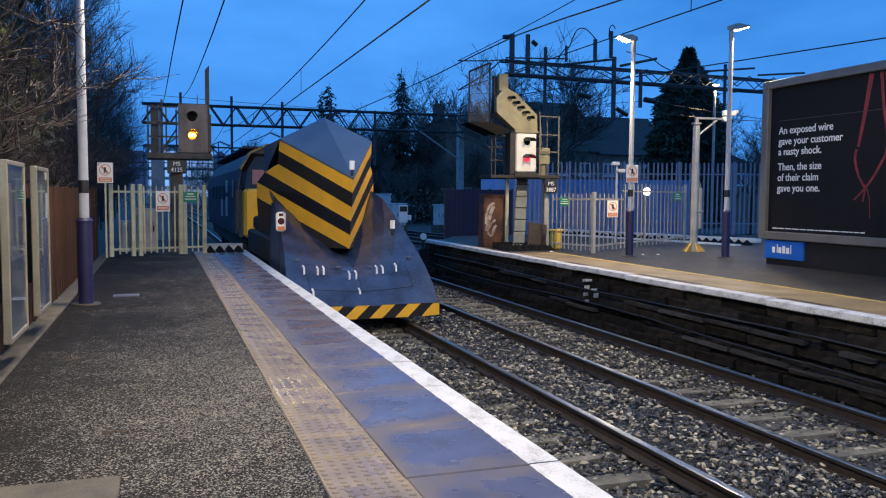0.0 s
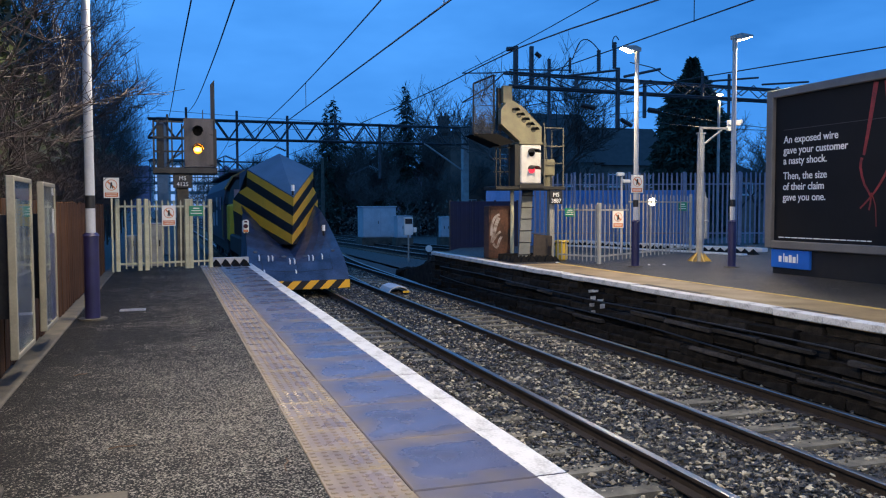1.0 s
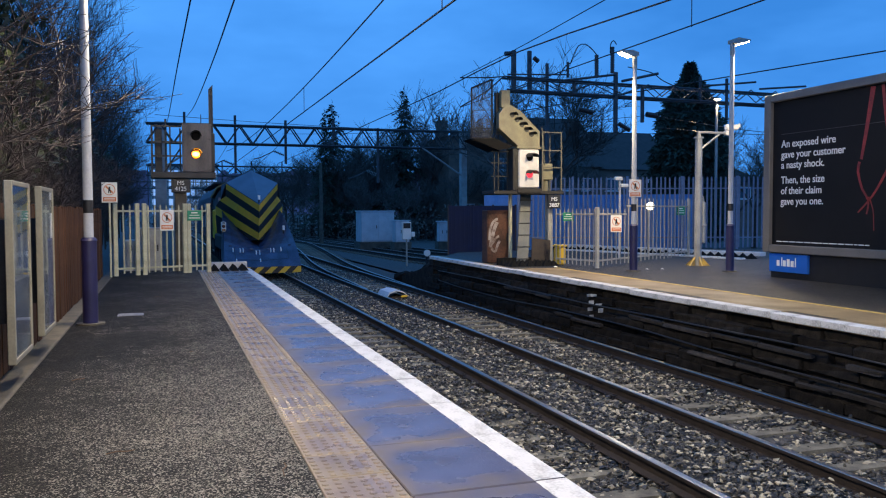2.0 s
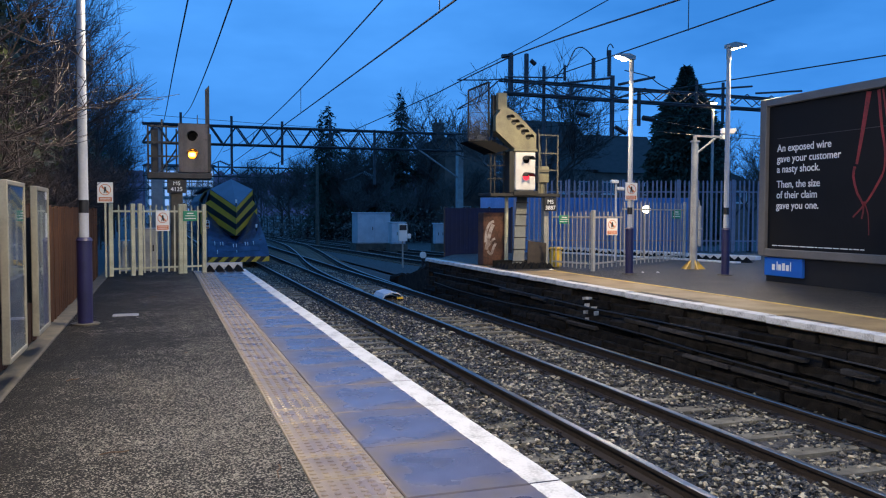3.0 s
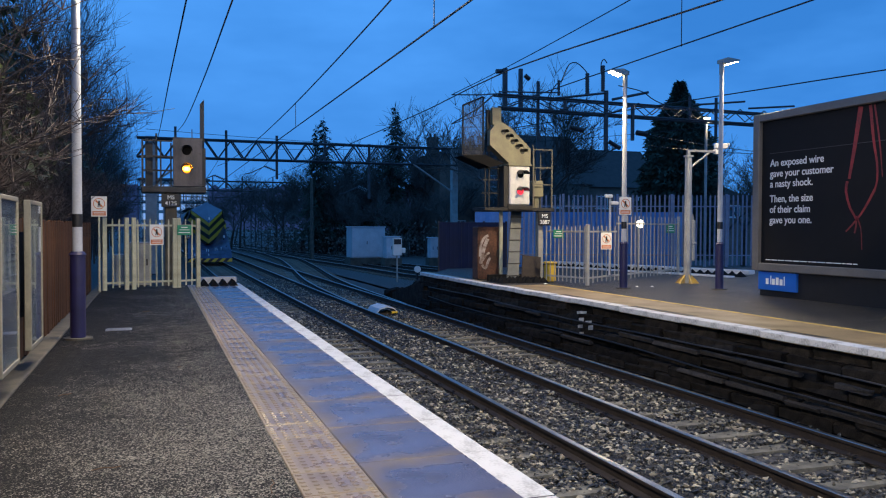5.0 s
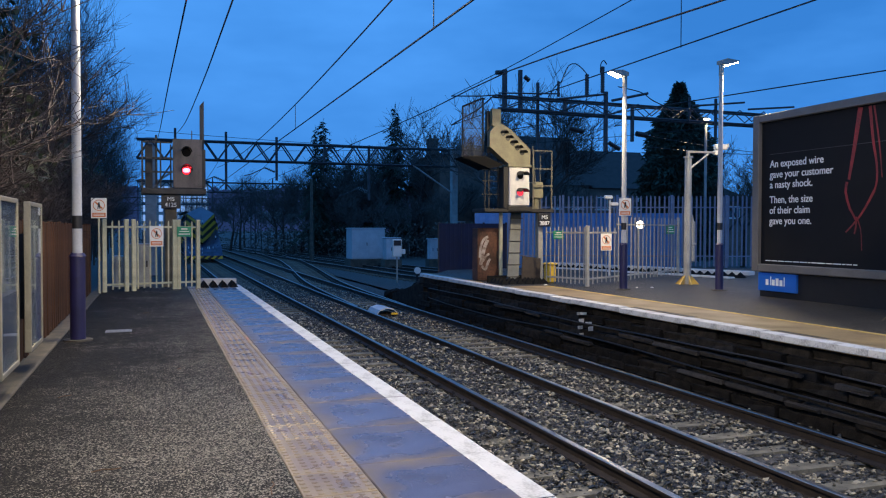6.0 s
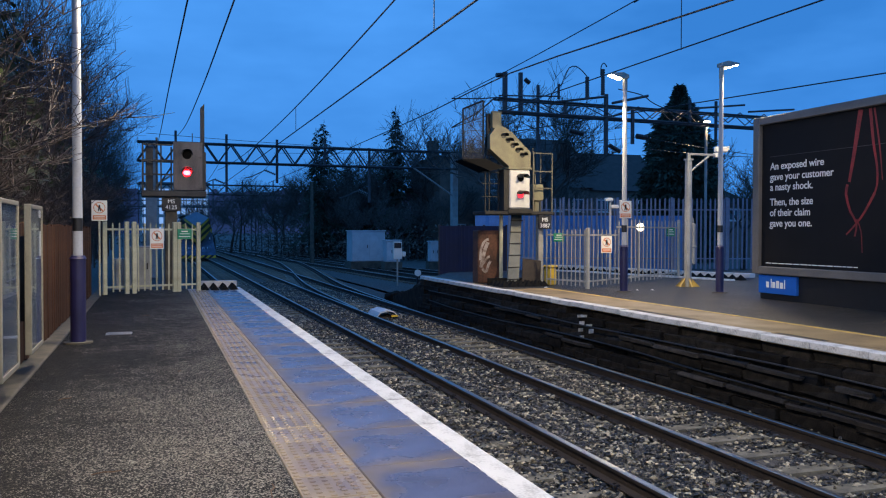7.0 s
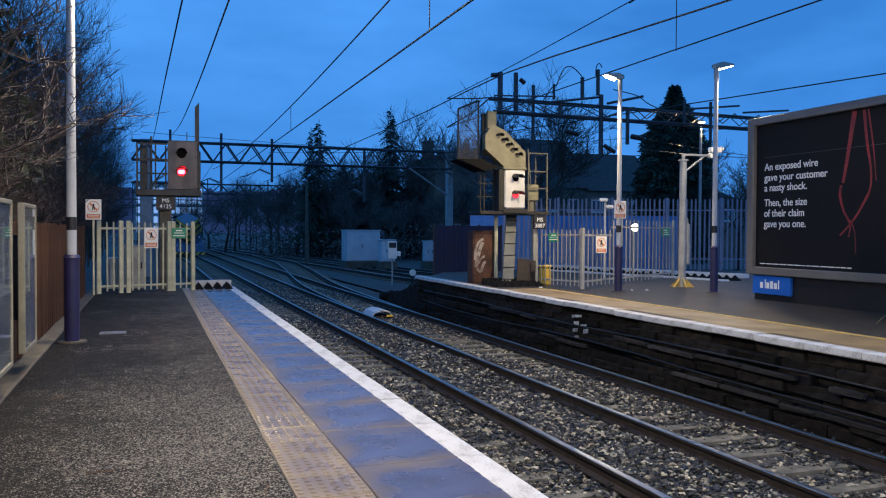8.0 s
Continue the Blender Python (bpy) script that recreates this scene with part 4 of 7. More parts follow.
    plate = part("name_plate", s, BLACK, t, "black plate lettered in white")
    words("plate_text", "MS", 0.135, LETTER, pose(0.345, Y + 0.017, 2.045, 90), plate, "CENTER")
    words("plate_text", "4125", 0.135, LETTER, pose(0.345, Y + 0.017, 1.905, 90), plate, "CENTER")
    # cage at the side
    bars = [(x - 0.018, x + 0.018, y - 0.018, y + 0.018, 2.34, 3.44) for x, y in ((-0.29, Y), (-0.29, Y + 0.7), (0.36, Y + 0.7), (0.12, Y))]
    for z in (2.72, 3.05, 3.42):
        bars += [(-0.27, 0.38, Y - 0.012, Y + 0.012, z - 0.02, z + 0.02), (-0.302, -0.278, Y + 0.02, Y + 0.68, z - 0.02, z + 0.02)]
    bars += [(0.0, 0.05, Y + 0.3, Y + 0.36, 2.36, 3.62), (0.40, 1.10, Y + 0.3, Y + 0.36, 3.50, 3.545), (0.83, 0.85, Y + 0.3, Y + 0.32, 3.545, 3.75), (-0.22, -0.06, Y + 0.3, Y + 0.5, 2.36, 3.40)]
    for q in bars:
        s = Shape()
        s.box(*q)
        part("cage_bar", s, GALV_DARK, t)
    s = Shape()
    s.path([(-0.02, Y + 0.7, 2.36), (0.36, Y + 0.7, 2.95)], 0.02, 5)
    part("cage_strut", s, GALV_DARK, t)
    s = Shape()
    s.box(1.03, 1.13, Y + 0.42, Y + 0.46, 2.35, 4.38)
    s.poly([(1.03, Y + 0.42, 4.38), (1.13, Y + 0.42, 4.38), (1.13, Y + 0.42, 4.5), (1.03, Y + 0.46, 4.38), (1.13, Y + 0.46, 4.38), (1.13, Y + 0.46, 4.5)], [(0, 1, 2), (3, 5, 4), (0, 2, 5, 3), (1, 4, 5, 2)])
    part("screen_blade", s, BLACK, t, "tall dark steel blade")
    s = Shape()
    s.box(0.9, 1.15, Y + 0.15, Y + 0.42, 2.36, 3.3, 0, 0.02)
    part("rear_case", s, GALV_DARK, t)
    return t, wheel, (0.705 - R, Y + 0.04, 2.77)


SIGNAL_GREY = mat("signal_grey_paint", (0.20, 0.165, 0.15), (0.075, 0.066, 0.062), 0.6, scale=2.2, fine=40, stretch=(2.5, 2.5, 0.6), bump=0.1)
SIGNAL_LAMP = mat("signal_lamp", (1, 1, 1), (1, 1, 1), 0.4, bump=0, emit=(1, 1, 1), power=2.2)
SIGNAL_BULB = mat("signal_bulb", (1, 1, 1), (1, 1, 1), 0.4, bump=0, emit=(1, 1, 1), power=55)
LENS_BLACK = mat("unlit_lens", (0.005, 0.005, 0.006), (0.003, 0.003, 0.003), 0.7, bump=0)
LENS_BLACK.node_tree.nodes["Principled BSDF"].inputs["Specular IOR Level"].default_value = 0.1
FILTER_AMBER = tinted("amber_filter", (1.0, 0.30, 0.012))
FILTER_RED = tinted("red_filter", (1.0, 0.014, 0.024))
SIGNAL, CARRIER, PIVOT = near_signal()


# ---- island platform furniture ----
def billboard():
    t = thing("billboard", "large dark advertising billboard in a grey frame on the island platform", "billboard")
    X, Y0, Y1, Z0, Z1 = 11.9, 7.9, 14.26, 0.52, 3.76
    s = Shape()
    for y0, y1, z0, z1 in ((Y0, Y0 + 0.19, Z0, Z1), (Y1 - 0.19, Y1, Z0, Z1), (Y0 + 0.19, Y1 - 0.19, Z0, Z0 + 0.16), (Y0 + 0.19, Y1 - 0.19, Z1 - 0.16, Z1)):
        s.box(X - 0.06, X + 0.22, y0, y1, z0, z1, 0, 0.015)
    part("frame", s, FRAME_GREY, t, "grey metal frame")
    s = Shape()
    s.box(X + 0.03, X + 0.2, Y0 + 0.19, Y1 - 0.19, Z0 + 0.16, Z1 - 0.16)
    poster = part("poster", s, POSTER_BLACK, t, "matt black poster with white text and red wires")
    # letters run towards -y as seen from the tracks
    face = lambda y, z: Matrix(((0, 0, -1, X + 0.028), (-1, 0, 0, y), (0, 1, 0, z), (0, 0, 0, 1)))
    for text, z in (("An exposed wire", 2.66), ("gave your customer", 2.445), ("a nasty shock.", 2.235), ("Then, the size", 1.93), ("of their claim", 1.715), ("gave you one.", 1.50)):
        line = ""
        for word in text.split(" "):
            line += word
            off = text_right(line, 0.208, 0.002) - text_right(word, 0.208, 0.002)
            words("poster_text", word, 0.208, LETTER, face(13.83 - off, z), poster, bold=0.002)
            line += " "
    s = Shape()
    s.box(X + 0.0275, X + 0.03, Y0 + 0.2, Y1 - 0.42, 2.925, 2.934)
    part("paper_seam", s, SEAM_GREY, poster, "thin joint between two poster sheets")
    random.seed(5)
    y = 13.93
    while y > 11.6:
        w = random.uniform(0.06, 0.2)
        s = Shape()
        s.box(X + 0.026, X + 0.03, y - w, y, 0.742, 0.760)
        part("print_bar", s, LETTER, poster)
        y -= w + 0.025
    for pts, w in (([(11.54, 3.58), (11.66, 2.9), (11.78, 2.30)], 0.055), ([(11.82, 2.26), (11.85, 2.08), (11.75, 1.77), (11.6, 1.55), (11.64, 1.31)], 0.032),
                   ([(11.33, 3.58), (11.25, 2.95), (11.17, 2.55), (11.16, 2.25), (11.21, 2.08)], 0.034), ([(11.21, 2.08), (11.42, 1.76), (11.6, 1.55), (11.84, 1.34)], 0.028),
                   ([(11.6, 1.62), (11.5, 1.40), (11.47, 1.02)], 0.014), ([(11.24, 3.58), (11.12, 2.9), (11.05, 2.3)], 0.02)):
        s = Shape()
        q = spline([Vector(p) for p in pts], 0.12)
        for k in range(len(q)):
            d = (q[min(k + 1, len(q) - 1)] - q[max(k - 1, 0)]).normalized()
            nrm = Vector((d.y, -d.x)) * (w * (1 - 0.5 * k / len(q)))
            s.v += [(X + 0.027, *(q[k] - nrm)), (X + 0.027, *(q[k] + nrm))]
        s.f = [(2 * k, 2 * k + 1, 2 * k + 3, 2 * k + 2) for k in range(len(q) - 1)]
        s.mi = [0] * len(s.f)
        part("red_wire", s, POSTER_RED, poster, "printed red wire")
    s = Shape()
    s.box(X + 0.05, X + 0.2, Y0 + 0.1, Y1 - 0.15, -0.02, Z0)
    part("skirt", s, BLACK, t, "black skirt below the frame")
    s = Shape()
    s.box(X - 0.02, X + 0.05, 13.02, 14.09, 0.13, 0.50, 0, 0.006)
    p = part("blue_plate", s, PLATE_BLUE, t, "blue plate with a plain white mark")
    for y0, y1, z0, z1 in ((13.78, 13.86, 0.25, 0.37), (13.70, 13.725, 0.25, 0.43), (13.60, 13.68, 0.25, 0.37), (13.49, 13.57, 0.25, 0.40), (13.38, 13.46, 0.25, 0.37), (13.32, 13.345, 0.25, 0.43)):
        s = Shape()
        s.box(X - 0.024, X - 0.018, y0, y1, z0, z1)
        part("logo_mark", s, LETTER, p)
    for y in (Y0 + 0.8, Y1 - 0.8):
        s = Shape()
        s.box(X + 0.2, X + 0.34, y - 0.07, y + 0.07, -0.02, Z1 - 0.3, 0, 0.01)
        part("upright", s, GALV_DARK, t)


FRAME_GREY = mat("frame_grey_paint", (0.16, 0.155, 0.15), (0.11, 0.105, 0.10), 0.5, scale=2, fine=40, bump=0.05)
POSTER_BLACK = mat("poster_black", (0.009, 0.0095, 0.012), (0.007, 0.0075, 0.009), 0.75, scale=2, fine=30, bump=0.02)
SEAM_GREY = mat("poster_seam", (0.06, 0.06, 0.065), (0.03, 0.03, 0.033), 0.6, scale=4, bump=0)
POSTER_RED = mat("poster_red", (0.34, 0.035, 0.035), (0.05, 0.012, 0.014), 0.6, scale=2.6, fine=40, bump=0)
PLATE_BLUE = mat("plate_blue", (0.01, 0.12, 0.55), (0.01, 0.10, 0.45), 0.4, scale=3, bump=0)
POSTER_BLACK.node_tree.nodes["Principled BSDF"].inputs["Specular IOR Level"].default_value = 0.2
billboard()

A0, A1, A2, A3 = (9.46, 19.16), (9.88, 17.74), (11.30, 18.71), (14.9, 21.17)
palisade("island_fence", "grey palisade fence beside the signal post on the island", A0, A1, 1.45, FENCE_GREY, (1.0,), gap=0.148, pale_w=0.034, rails=(0.12, 0.90), group="island fence runs")
a2 = palisade("island_fence", "grey palisade fence behind the lamp post on the island", A1, A2, 1.45, FENCE_GREY, (), gap=0.25, pale_w=0.045, rails=(0.12, 0.90), group="island fence runs")
palisade("island_fence", "taller grey palisade gate run on the island", A2, A3, 1.72, FENCE_GREY, (1.0,), gap=0.265, pale_w=0.048, rails=(0.10, 0.88), group="island fence runs")
palisade("boundary_palisade", "tall galvanised palisade boundary fence behind the island", (12.3, 27.92), (21.5, 24.3), 2.62, FENCE_BLUE,
         tuple(k / 5 for k in range(6)), gap=0.165, pale_w=0.062, rails=(0.16, 0.84))
palisade("boundary_palisade", "tall galvanised palisade boundary fence behind the billboard", (21.6, 24.2), (34, 15.2), 2.62, FENCE_BLUE,
         tuple(k / 5 for k in range(6)), gap=0.165, pale_w=0.062, rails=(0.16, 0.84))


def low_wall(p0, p1, height):
    """Ribbed steel sheets between posts."""
    t = thing("steel_wall", "low dark blue ribbed steel wall at the island end", "wall")
    a, b = Vector((*p0, 0)), Vector((*p1, 0))
    L = (b - a).length
    turn = math.degrees(math.atan2(b.y - a.y, b.x - a.x))
    n = 3
    for k in range(n):
        s = Shape()
        s.box(L * k / n + 0.005, L * (k + 1) / n - 0.005, 0.0, 0.02, -0.9, height)
        u = L * k / n + 0.06
        while u < L * (k + 1) / n - 0.08:
            s.box(u, u + 0.05, -0.025, 0.002, -0.85, height - 0.03, 0, 0.006)
            u += 0.16
        part("sheet", s, WALL_BLUE, t, at=pose(a.x, a.y, 0, 0, 0, turn))
    for k in range(n + 1):
        s = Shape()
        s.box(L * k / n - 0.04, L * k / n + 0.04, 0.022, 0.1, -0.9, height + 0.04, 0, 0.008)
        part("post", s, GALV_DARK, t, at=pose(a.x, a.y, 0, 0, 0, turn))


low_wall((9.9, 28.86), (12.2, 27.96), 1.60)
green_sign(pose(9.56, 18.62, 1.14, 0, 0, -40), 0.28, 0.21)
green_sign(pose(14.30, 20.72, 1.26, 0, 0, 10), 0.33, 0.25)
warning_sign(pose(10.62, 18.10, 0.86, 0, 0, -8), 0.29, 0.42)
warning_sign(pose(10.20, 16.55, 1.70, 0, 0, -8), 0.29, 0.40, label="white no-trespass sign with a red bar on a lamp post")


def cctv_column():
    t = thing("camera_column", "grey steel column with a bracket arm and white security camera", "column", at=pose(12.76, 17.75, 0))
    s = Shape()
    s.tube((0, 0, 0.0), (0, 0, 3.2), 0.098, 0.088, n=8)
    s.tube((0, 0, 3.2), (0, 0, 3.24), 0.125, n=8)
    part("shaft", s, GALV, t, "galvanised octagonal shaft")
    s = Shape()
    s.tube((0, 0, 3.24), (0, 0, 3.36), 0.05, n=8)
    s.box(-0.05, 0.86, -0.03, 0.03, 3.33, 3.39, 0, 0.008)
    s.path([(0.08, 0, 2.95), (0.62, 0, 3.33)], 0.028, 6)
    part("arm", s, GALV, t)
    s = Shape()
    s.box(0.78, 0.90, -0.06, 0.06, 3.30, 3.42, 0, 0.01)
    s.box(0.80, 1.16, -0.065, 0.065, 3.44, 3.58, 0, 0.02)
    s.box(1.16, 1.20, -0.07, 0.07, 3.50, 3.60, 0, 0.01)
    part("security_camera", s, SIGN_WHITE, t, "white camera housing")
    s = Shape()
    s.box(0.09, 0.20, -0.07, 0.07, 0.55, 1.62, 0, 0.03)
    s.box(0.08, 0.22, -0.08, 0.08, 0.98, 1.05, 0, 0.02)
    s.path([(0.14, 0, 1.60), (0.12, 0, 1.72), (0.05, 0, 1.80)], 0.04, 6)
    part("junction_box", s, GALV, t)
    for k in range(6):
        a = k * math.pi / 3 + 0.3
        s = Shape()
        ca, sa = math.cos(a), math.sin(a)
        s.poly([(ca * 0.1 - sa * 0.02, sa * 0.1 + ca * 0.02, 0.22), (ca * 0.1 + sa * 0.02, sa * 0.1 - ca * 0.02, 0.22),
                (ca * 0.30 + sa * 0.02, sa * 0.30 - ca * 0.02, 0.0), (ca * 0.30 - sa * 0.02, sa * 0.30 + ca * 0.02, 0.0)], [(0, 1, 2, 3)])
        s.poly([(ca * 0.1, sa * 0.1, 0.22), (ca * 0.30, sa * 0.30, 0.0), (ca * 0.1, sa * 0.1, 0.0)], [(0, 1, 2)])
        part("base_fin", s, YELLOW_LINE, t, "yellow painted base fin")


cctv_column()


def island_signal():
    t = thing("route_signal", "cream junction signal with slanted route lights, cage and ladder", "signal", "railway signals")
    Y = 20.0
    s = Shape()
    s.box(9.69, 9.81, Y + 0.05, Y + 0.25, -0.05, 1.85, 0, 0.015)
    s.box(9.81, 9.85, Y + 0.08, Y + 0.22, -0.05, 1.85, 0, 0.01)
    part("post", s, FENCE_GREY, t, "pale grey front post")
    for x in (8.79,):
        s = Shape()
        s.tube((x, Y + 0.5, -0.05), (x, Y + 0.5, 3.1), 0.055, n=8)
        part("pole", s, FENCE_CREAM, t, "cream rear pole")
    s = Shape()
    s.box(8.10, 10.10, Y - 0.05, Y + 0.85, 1.84, 1.93, 0, 0.01)
    s.box(8.75, 9.45, Y - 0.08, Y - 0.03, 1.87, 1.99, 0, 0.01)
    part("deck", s, GRIMY, t, "dark steel deck")
    s = Shape()
    s.box(8.82, 9.41, Y, Y + 0.35, 2.0, 3.03, 0, 0.03)
    part("housing", s, SIGNAL_WHITE, t, "white signal face")
    s = Shape()
    s.box(8.66, 8.80, Y + 0.02, Y + 0.4, 1.94, 3.03, 0, 0.01)
    part("side_case", s, GRIMY, t)
    s = Shape()
    s.box(8.76, 9.46, Y - 0.03, Y + 0.4, 3.03, 3.09, 0, 0.01)
    part("shelf", s, SIGNAL_CREAM, t)
    out = [(8.81, 3.09), (9.42, 3.09), (9.42, 3.50), (8.86, 4.02), (8.60, 4.16), (8.40, 4.10), (8.26, 3.92), (8.26, 3.55)]
    s = Shape()
    s.prism(out, "y", Y, Y + 0.3)
    route = part("route_indicator", s, SIGNAL_CREAM, t, "slanted cream route indicator")
    for k in range(5):
        x, z = 8.63 + 0.1375 * k, 3.90 - 0.1225 * k
        s = Shape()
        s.tube((x, Y - 0.004, z), (x, Y + 0.01, z), 0.065, n=14)
        m = 8
        a0 = [(x + 0.07 * math.cos(a), z + 0.07 * math.sin(a)) for a in (math.pi * j / m for j in range(m + 1))]
        s.poly([(p, Y, q) for p, q in a0] + [(p + 0.03, Y - 0.16, q - 0.01) for p, q in a0], [(j, j + 1, j + m + 2, j + m + 1) for j in range(m)])
        s.poly([(p, Y, q + 0.008) for p, q in a0] + [(p + 0.03, Y - 0.16, q - 0.002) for p, q in a0], [(j, j + m + 1, j + m + 2, j + 1) for j in range(m)])
        part("route_light", s, BLACK, route, "unlit hooded route light")
    s = Shape()
    s.box(8.34, 8.60, Y + 0.05, Y + 0.2, 4.10, 4.55, 0, 0.01)
    part("top_bracket", s, SIGNAL_CREAM, t)
    for zc, lit in ((2.36, True), (2.80, False)):
        s = Shape()
        s.tube((9.13, Y - 0.012, zc), (9.13, Y + 0.01, zc), 0.085, n=18)
        part("red_lens" if lit else "dark_lens", s, SIGNAL_RED if lit else LENS_BLACK, t, "glowing red lens" if lit else "unlit dark lens")
        s = Shape()
        m = 10
        a0 = [(9.13 + 0.11 * math.cos(a), zc + 0.01 + 0.11 * math.sin(a)) for a in (math.pi * (0.05 + 0.9 * j / m) for j in range(m + 1))]
        top = [(p, Y, q) for p, q in a0] + [(p + 0.03, Y - 0.3, q - 0.03) for p, q in a0]
        s.poly(top, [(j, j + 1, j + m + 2, j + m + 1) for j in range(m)])
        s.poly([(p, y, q + 0.01) for p, y, q in top], [(j, j + m + 1, j + m + 2, j + 1) for j in range(m)])
        part("hood", s, BLACK, t, "black lens hood")
    # mesh screen and sloped plate at the side
    s = Shape()
    for p, q in (((7.57, 4.58), (8.14, 4.83)), ((8.14, 4.83), (8.14, 3.4)), ((7.57, 4.58), (7.57, 3.28)), ((7.57, 3.28), (8.2, 3.05))):
        s.tube((p[0], Y + 0.2, p[1]), (q[0], Y + 0.2, q[1]), 0.026, n=5)
    part("screen_frame", s, BLACK, t)
    s = Shape()
    for k in range(1, 22):
        x = 7.57 + 0.57 * k / 22
        s.tube((x, Y + 0.2, 3.28 - 0.2 * k / 22), (x, Y + 0.2, 4.58 + 0.25 * k / 22), 0.0034, n=3, caps=False)
    for k in range(1, 52):
        z = 3.2 + 1.62 * k / 52
        x0 = 7.57 if z < 4.58 else 7.57 + (z - 4.58) / 0.25 * 0.57
        s.tube((x0, Y + 0.2, z), (8.14, Y + 0.2, z), 0.0034, n=3, caps=False)
    part("screen_mesh", s, GALV_DARK, t, "fine dark wire mesh")
    s = Shape()
    s.poly([(7.57, Y + 0.15, 3.28), (8.2, Y + 0.15, 3.3), (8.72, Y + 0.1, 3.08), (8.3, Y + 0.1, 2.98), (7.57, Y + 0.9, 3.28), (8.2, Y + 0.9, 3.3), (8.72, Y + 0.9, 3.08), (8.3, Y + 0.9, 2.98)],
           [(0, 1, 2, 3), (7, 6, 5, 4), (0, 3, 7, 4), (3, 2, 6, 7), (1, 5, 6, 2), (0, 4, 5, 1)])
    part("sloped_plate", s, LENS_BLACK, t)
    s = Shape()
    for x in (8.25, 8.36, 8.62):
        s.box(x - 0.015, x + 0.015, Y + 0.3, Y + 0.33, 1.93, 3.4)
    for z in (2.3, 2.65, 2.95):
        s.box(8.15, 8.72, Y + 0.28, Y + 0.31, z, z + 0.03)
    s.box(8.26, 8.36, Y + 0.2, Y + 0.34, 3.4, 4.5)
    part("rear_frame", s, GRIMY, t)
    s = Shape()
    for x, y in ((9.50, Y), (10.05, Y), (9.50, Y + 0.7), (10.05, Y + 0.7)):
        s.box(x - 0.018, x + 0.018, y - 0.018, y + 0.018, 1.93, 3.5)
    for z in (2.55, 3.0, 3.48):
        s.box(9.5, 10.05, Y - 0.012, Y + 0.012, z - 0.015, z + 0.015)
        s.box(10.038, 10.062, Y, Y + 0.7, z - 0.015, z + 0.015)
    s.path([(9.62, Y + 0.1, 2.6), (9.53, Y + 0.1, 3.62)], 0.018, 5)
    part("cage", s, CAGE_GREY, t, "weathered cream access cage")
    s = Shape()
    s.box(9.55, 9.86, Y + 0.1, Y + 0.4, 2.22, 2.66, 0, 0.02)
    s.tube((9.70, Y + 0.25, 1.93), (9.70, Y + 0.25, 2.22), 0.09, n=10)
    part("apparatus_box", s, SIGNAL_CREAM, t)
    s = Shape()
    s.box(9.62, 9.98, Y - 0.10, Y - 0.06, 1.46, 1.82, 0, 0.006)
    plate = part("name_plate", s, BLACK, t, "black plate lettered in white")
    words("plate_text", "MS", 0.15, LETTER, pose(9.80, Y - 0.104, 1.66, 90), plate, "CENTER")
    words("plate_text", "3887", 0.15, LETTER, pose(9.80, Y - 0.104, 1.50, 90), plate, "CENTER")
    s = Shape()
    s.poly([(9.10, Y + 0.5, 1.84), (9.40, Y + 0.5, 1.84), (8.90, Y - 0.4, 0.0), (8.58, Y - 0.4, 0.0), (9.10, Y + 0.54, 1.84), (9.40, Y + 0.54, 1.84), (8.90, Y - 0.36, 0.0), (8.58, Y - 0.36, 0.0)],
           [(0, 1, 2, 3), (7, 6, 5, 4), (0, 4, 5, 1), (1, 5, 6, 2), (2, 6, 7, 3), (3, 7, 4, 0)])
    lad = part("ladder_guard", s, LADDER_GREY, t, "grey sheet over the ladder")
    for k in range(6):
        u = (k + 0.5) / 6
        s = Shape()
        s.tube((8.55 + 0.52 * u, Y - 0.42 + 0.9 * u, 1.84 * u), (8.93 + 0.50 * u, Y - 0.42 + 0.9 * u, 1.84 * u), 0.012, n=5)
        part("rung", s, GALV_DARK, lad)


GRIMY = mat("grimy_signal_steel", (0.026, 0.024, 0.02), (0.012, 0.011, 0.01), 0.75, scale=5, fine=40, bump=0.2)
LADDER_GREY = mat("ladder_sheet", (0.13, 0.14, 0.13), (0.07, 0.075, 0.07), 0.6, scale=3, fine=30, bump=0.1)
SIGNAL_CREAM = mat("olive_cream_paint", (0.215, 0.198, 0.118), (0.105, 0.096, 0.06), 0.6, scale=4, fine=40, bump=0.1)
CAGE_GREY = mat("grimy_cage_paint", (0.13, 0.12, 0.085), (0.06, 0.055, 0.04), 0.65, scale=4, fine=40, bump=0.1)
SIGNAL_WHITE = mat("signal_white_paint", (0.64, 0.63, 0.62), (0.42, 0.41, 0.40), 0.5, scale=3, fine=40, bump=0.05)
SIGNAL_RED = mat("signal_red_lens", (0.5, 0.02, 0.03), (0.5, 0.02, 0.03), 0.3, bump=0, emit=(1.0, 0.03, 0.05), power=1.7)
island_signal()


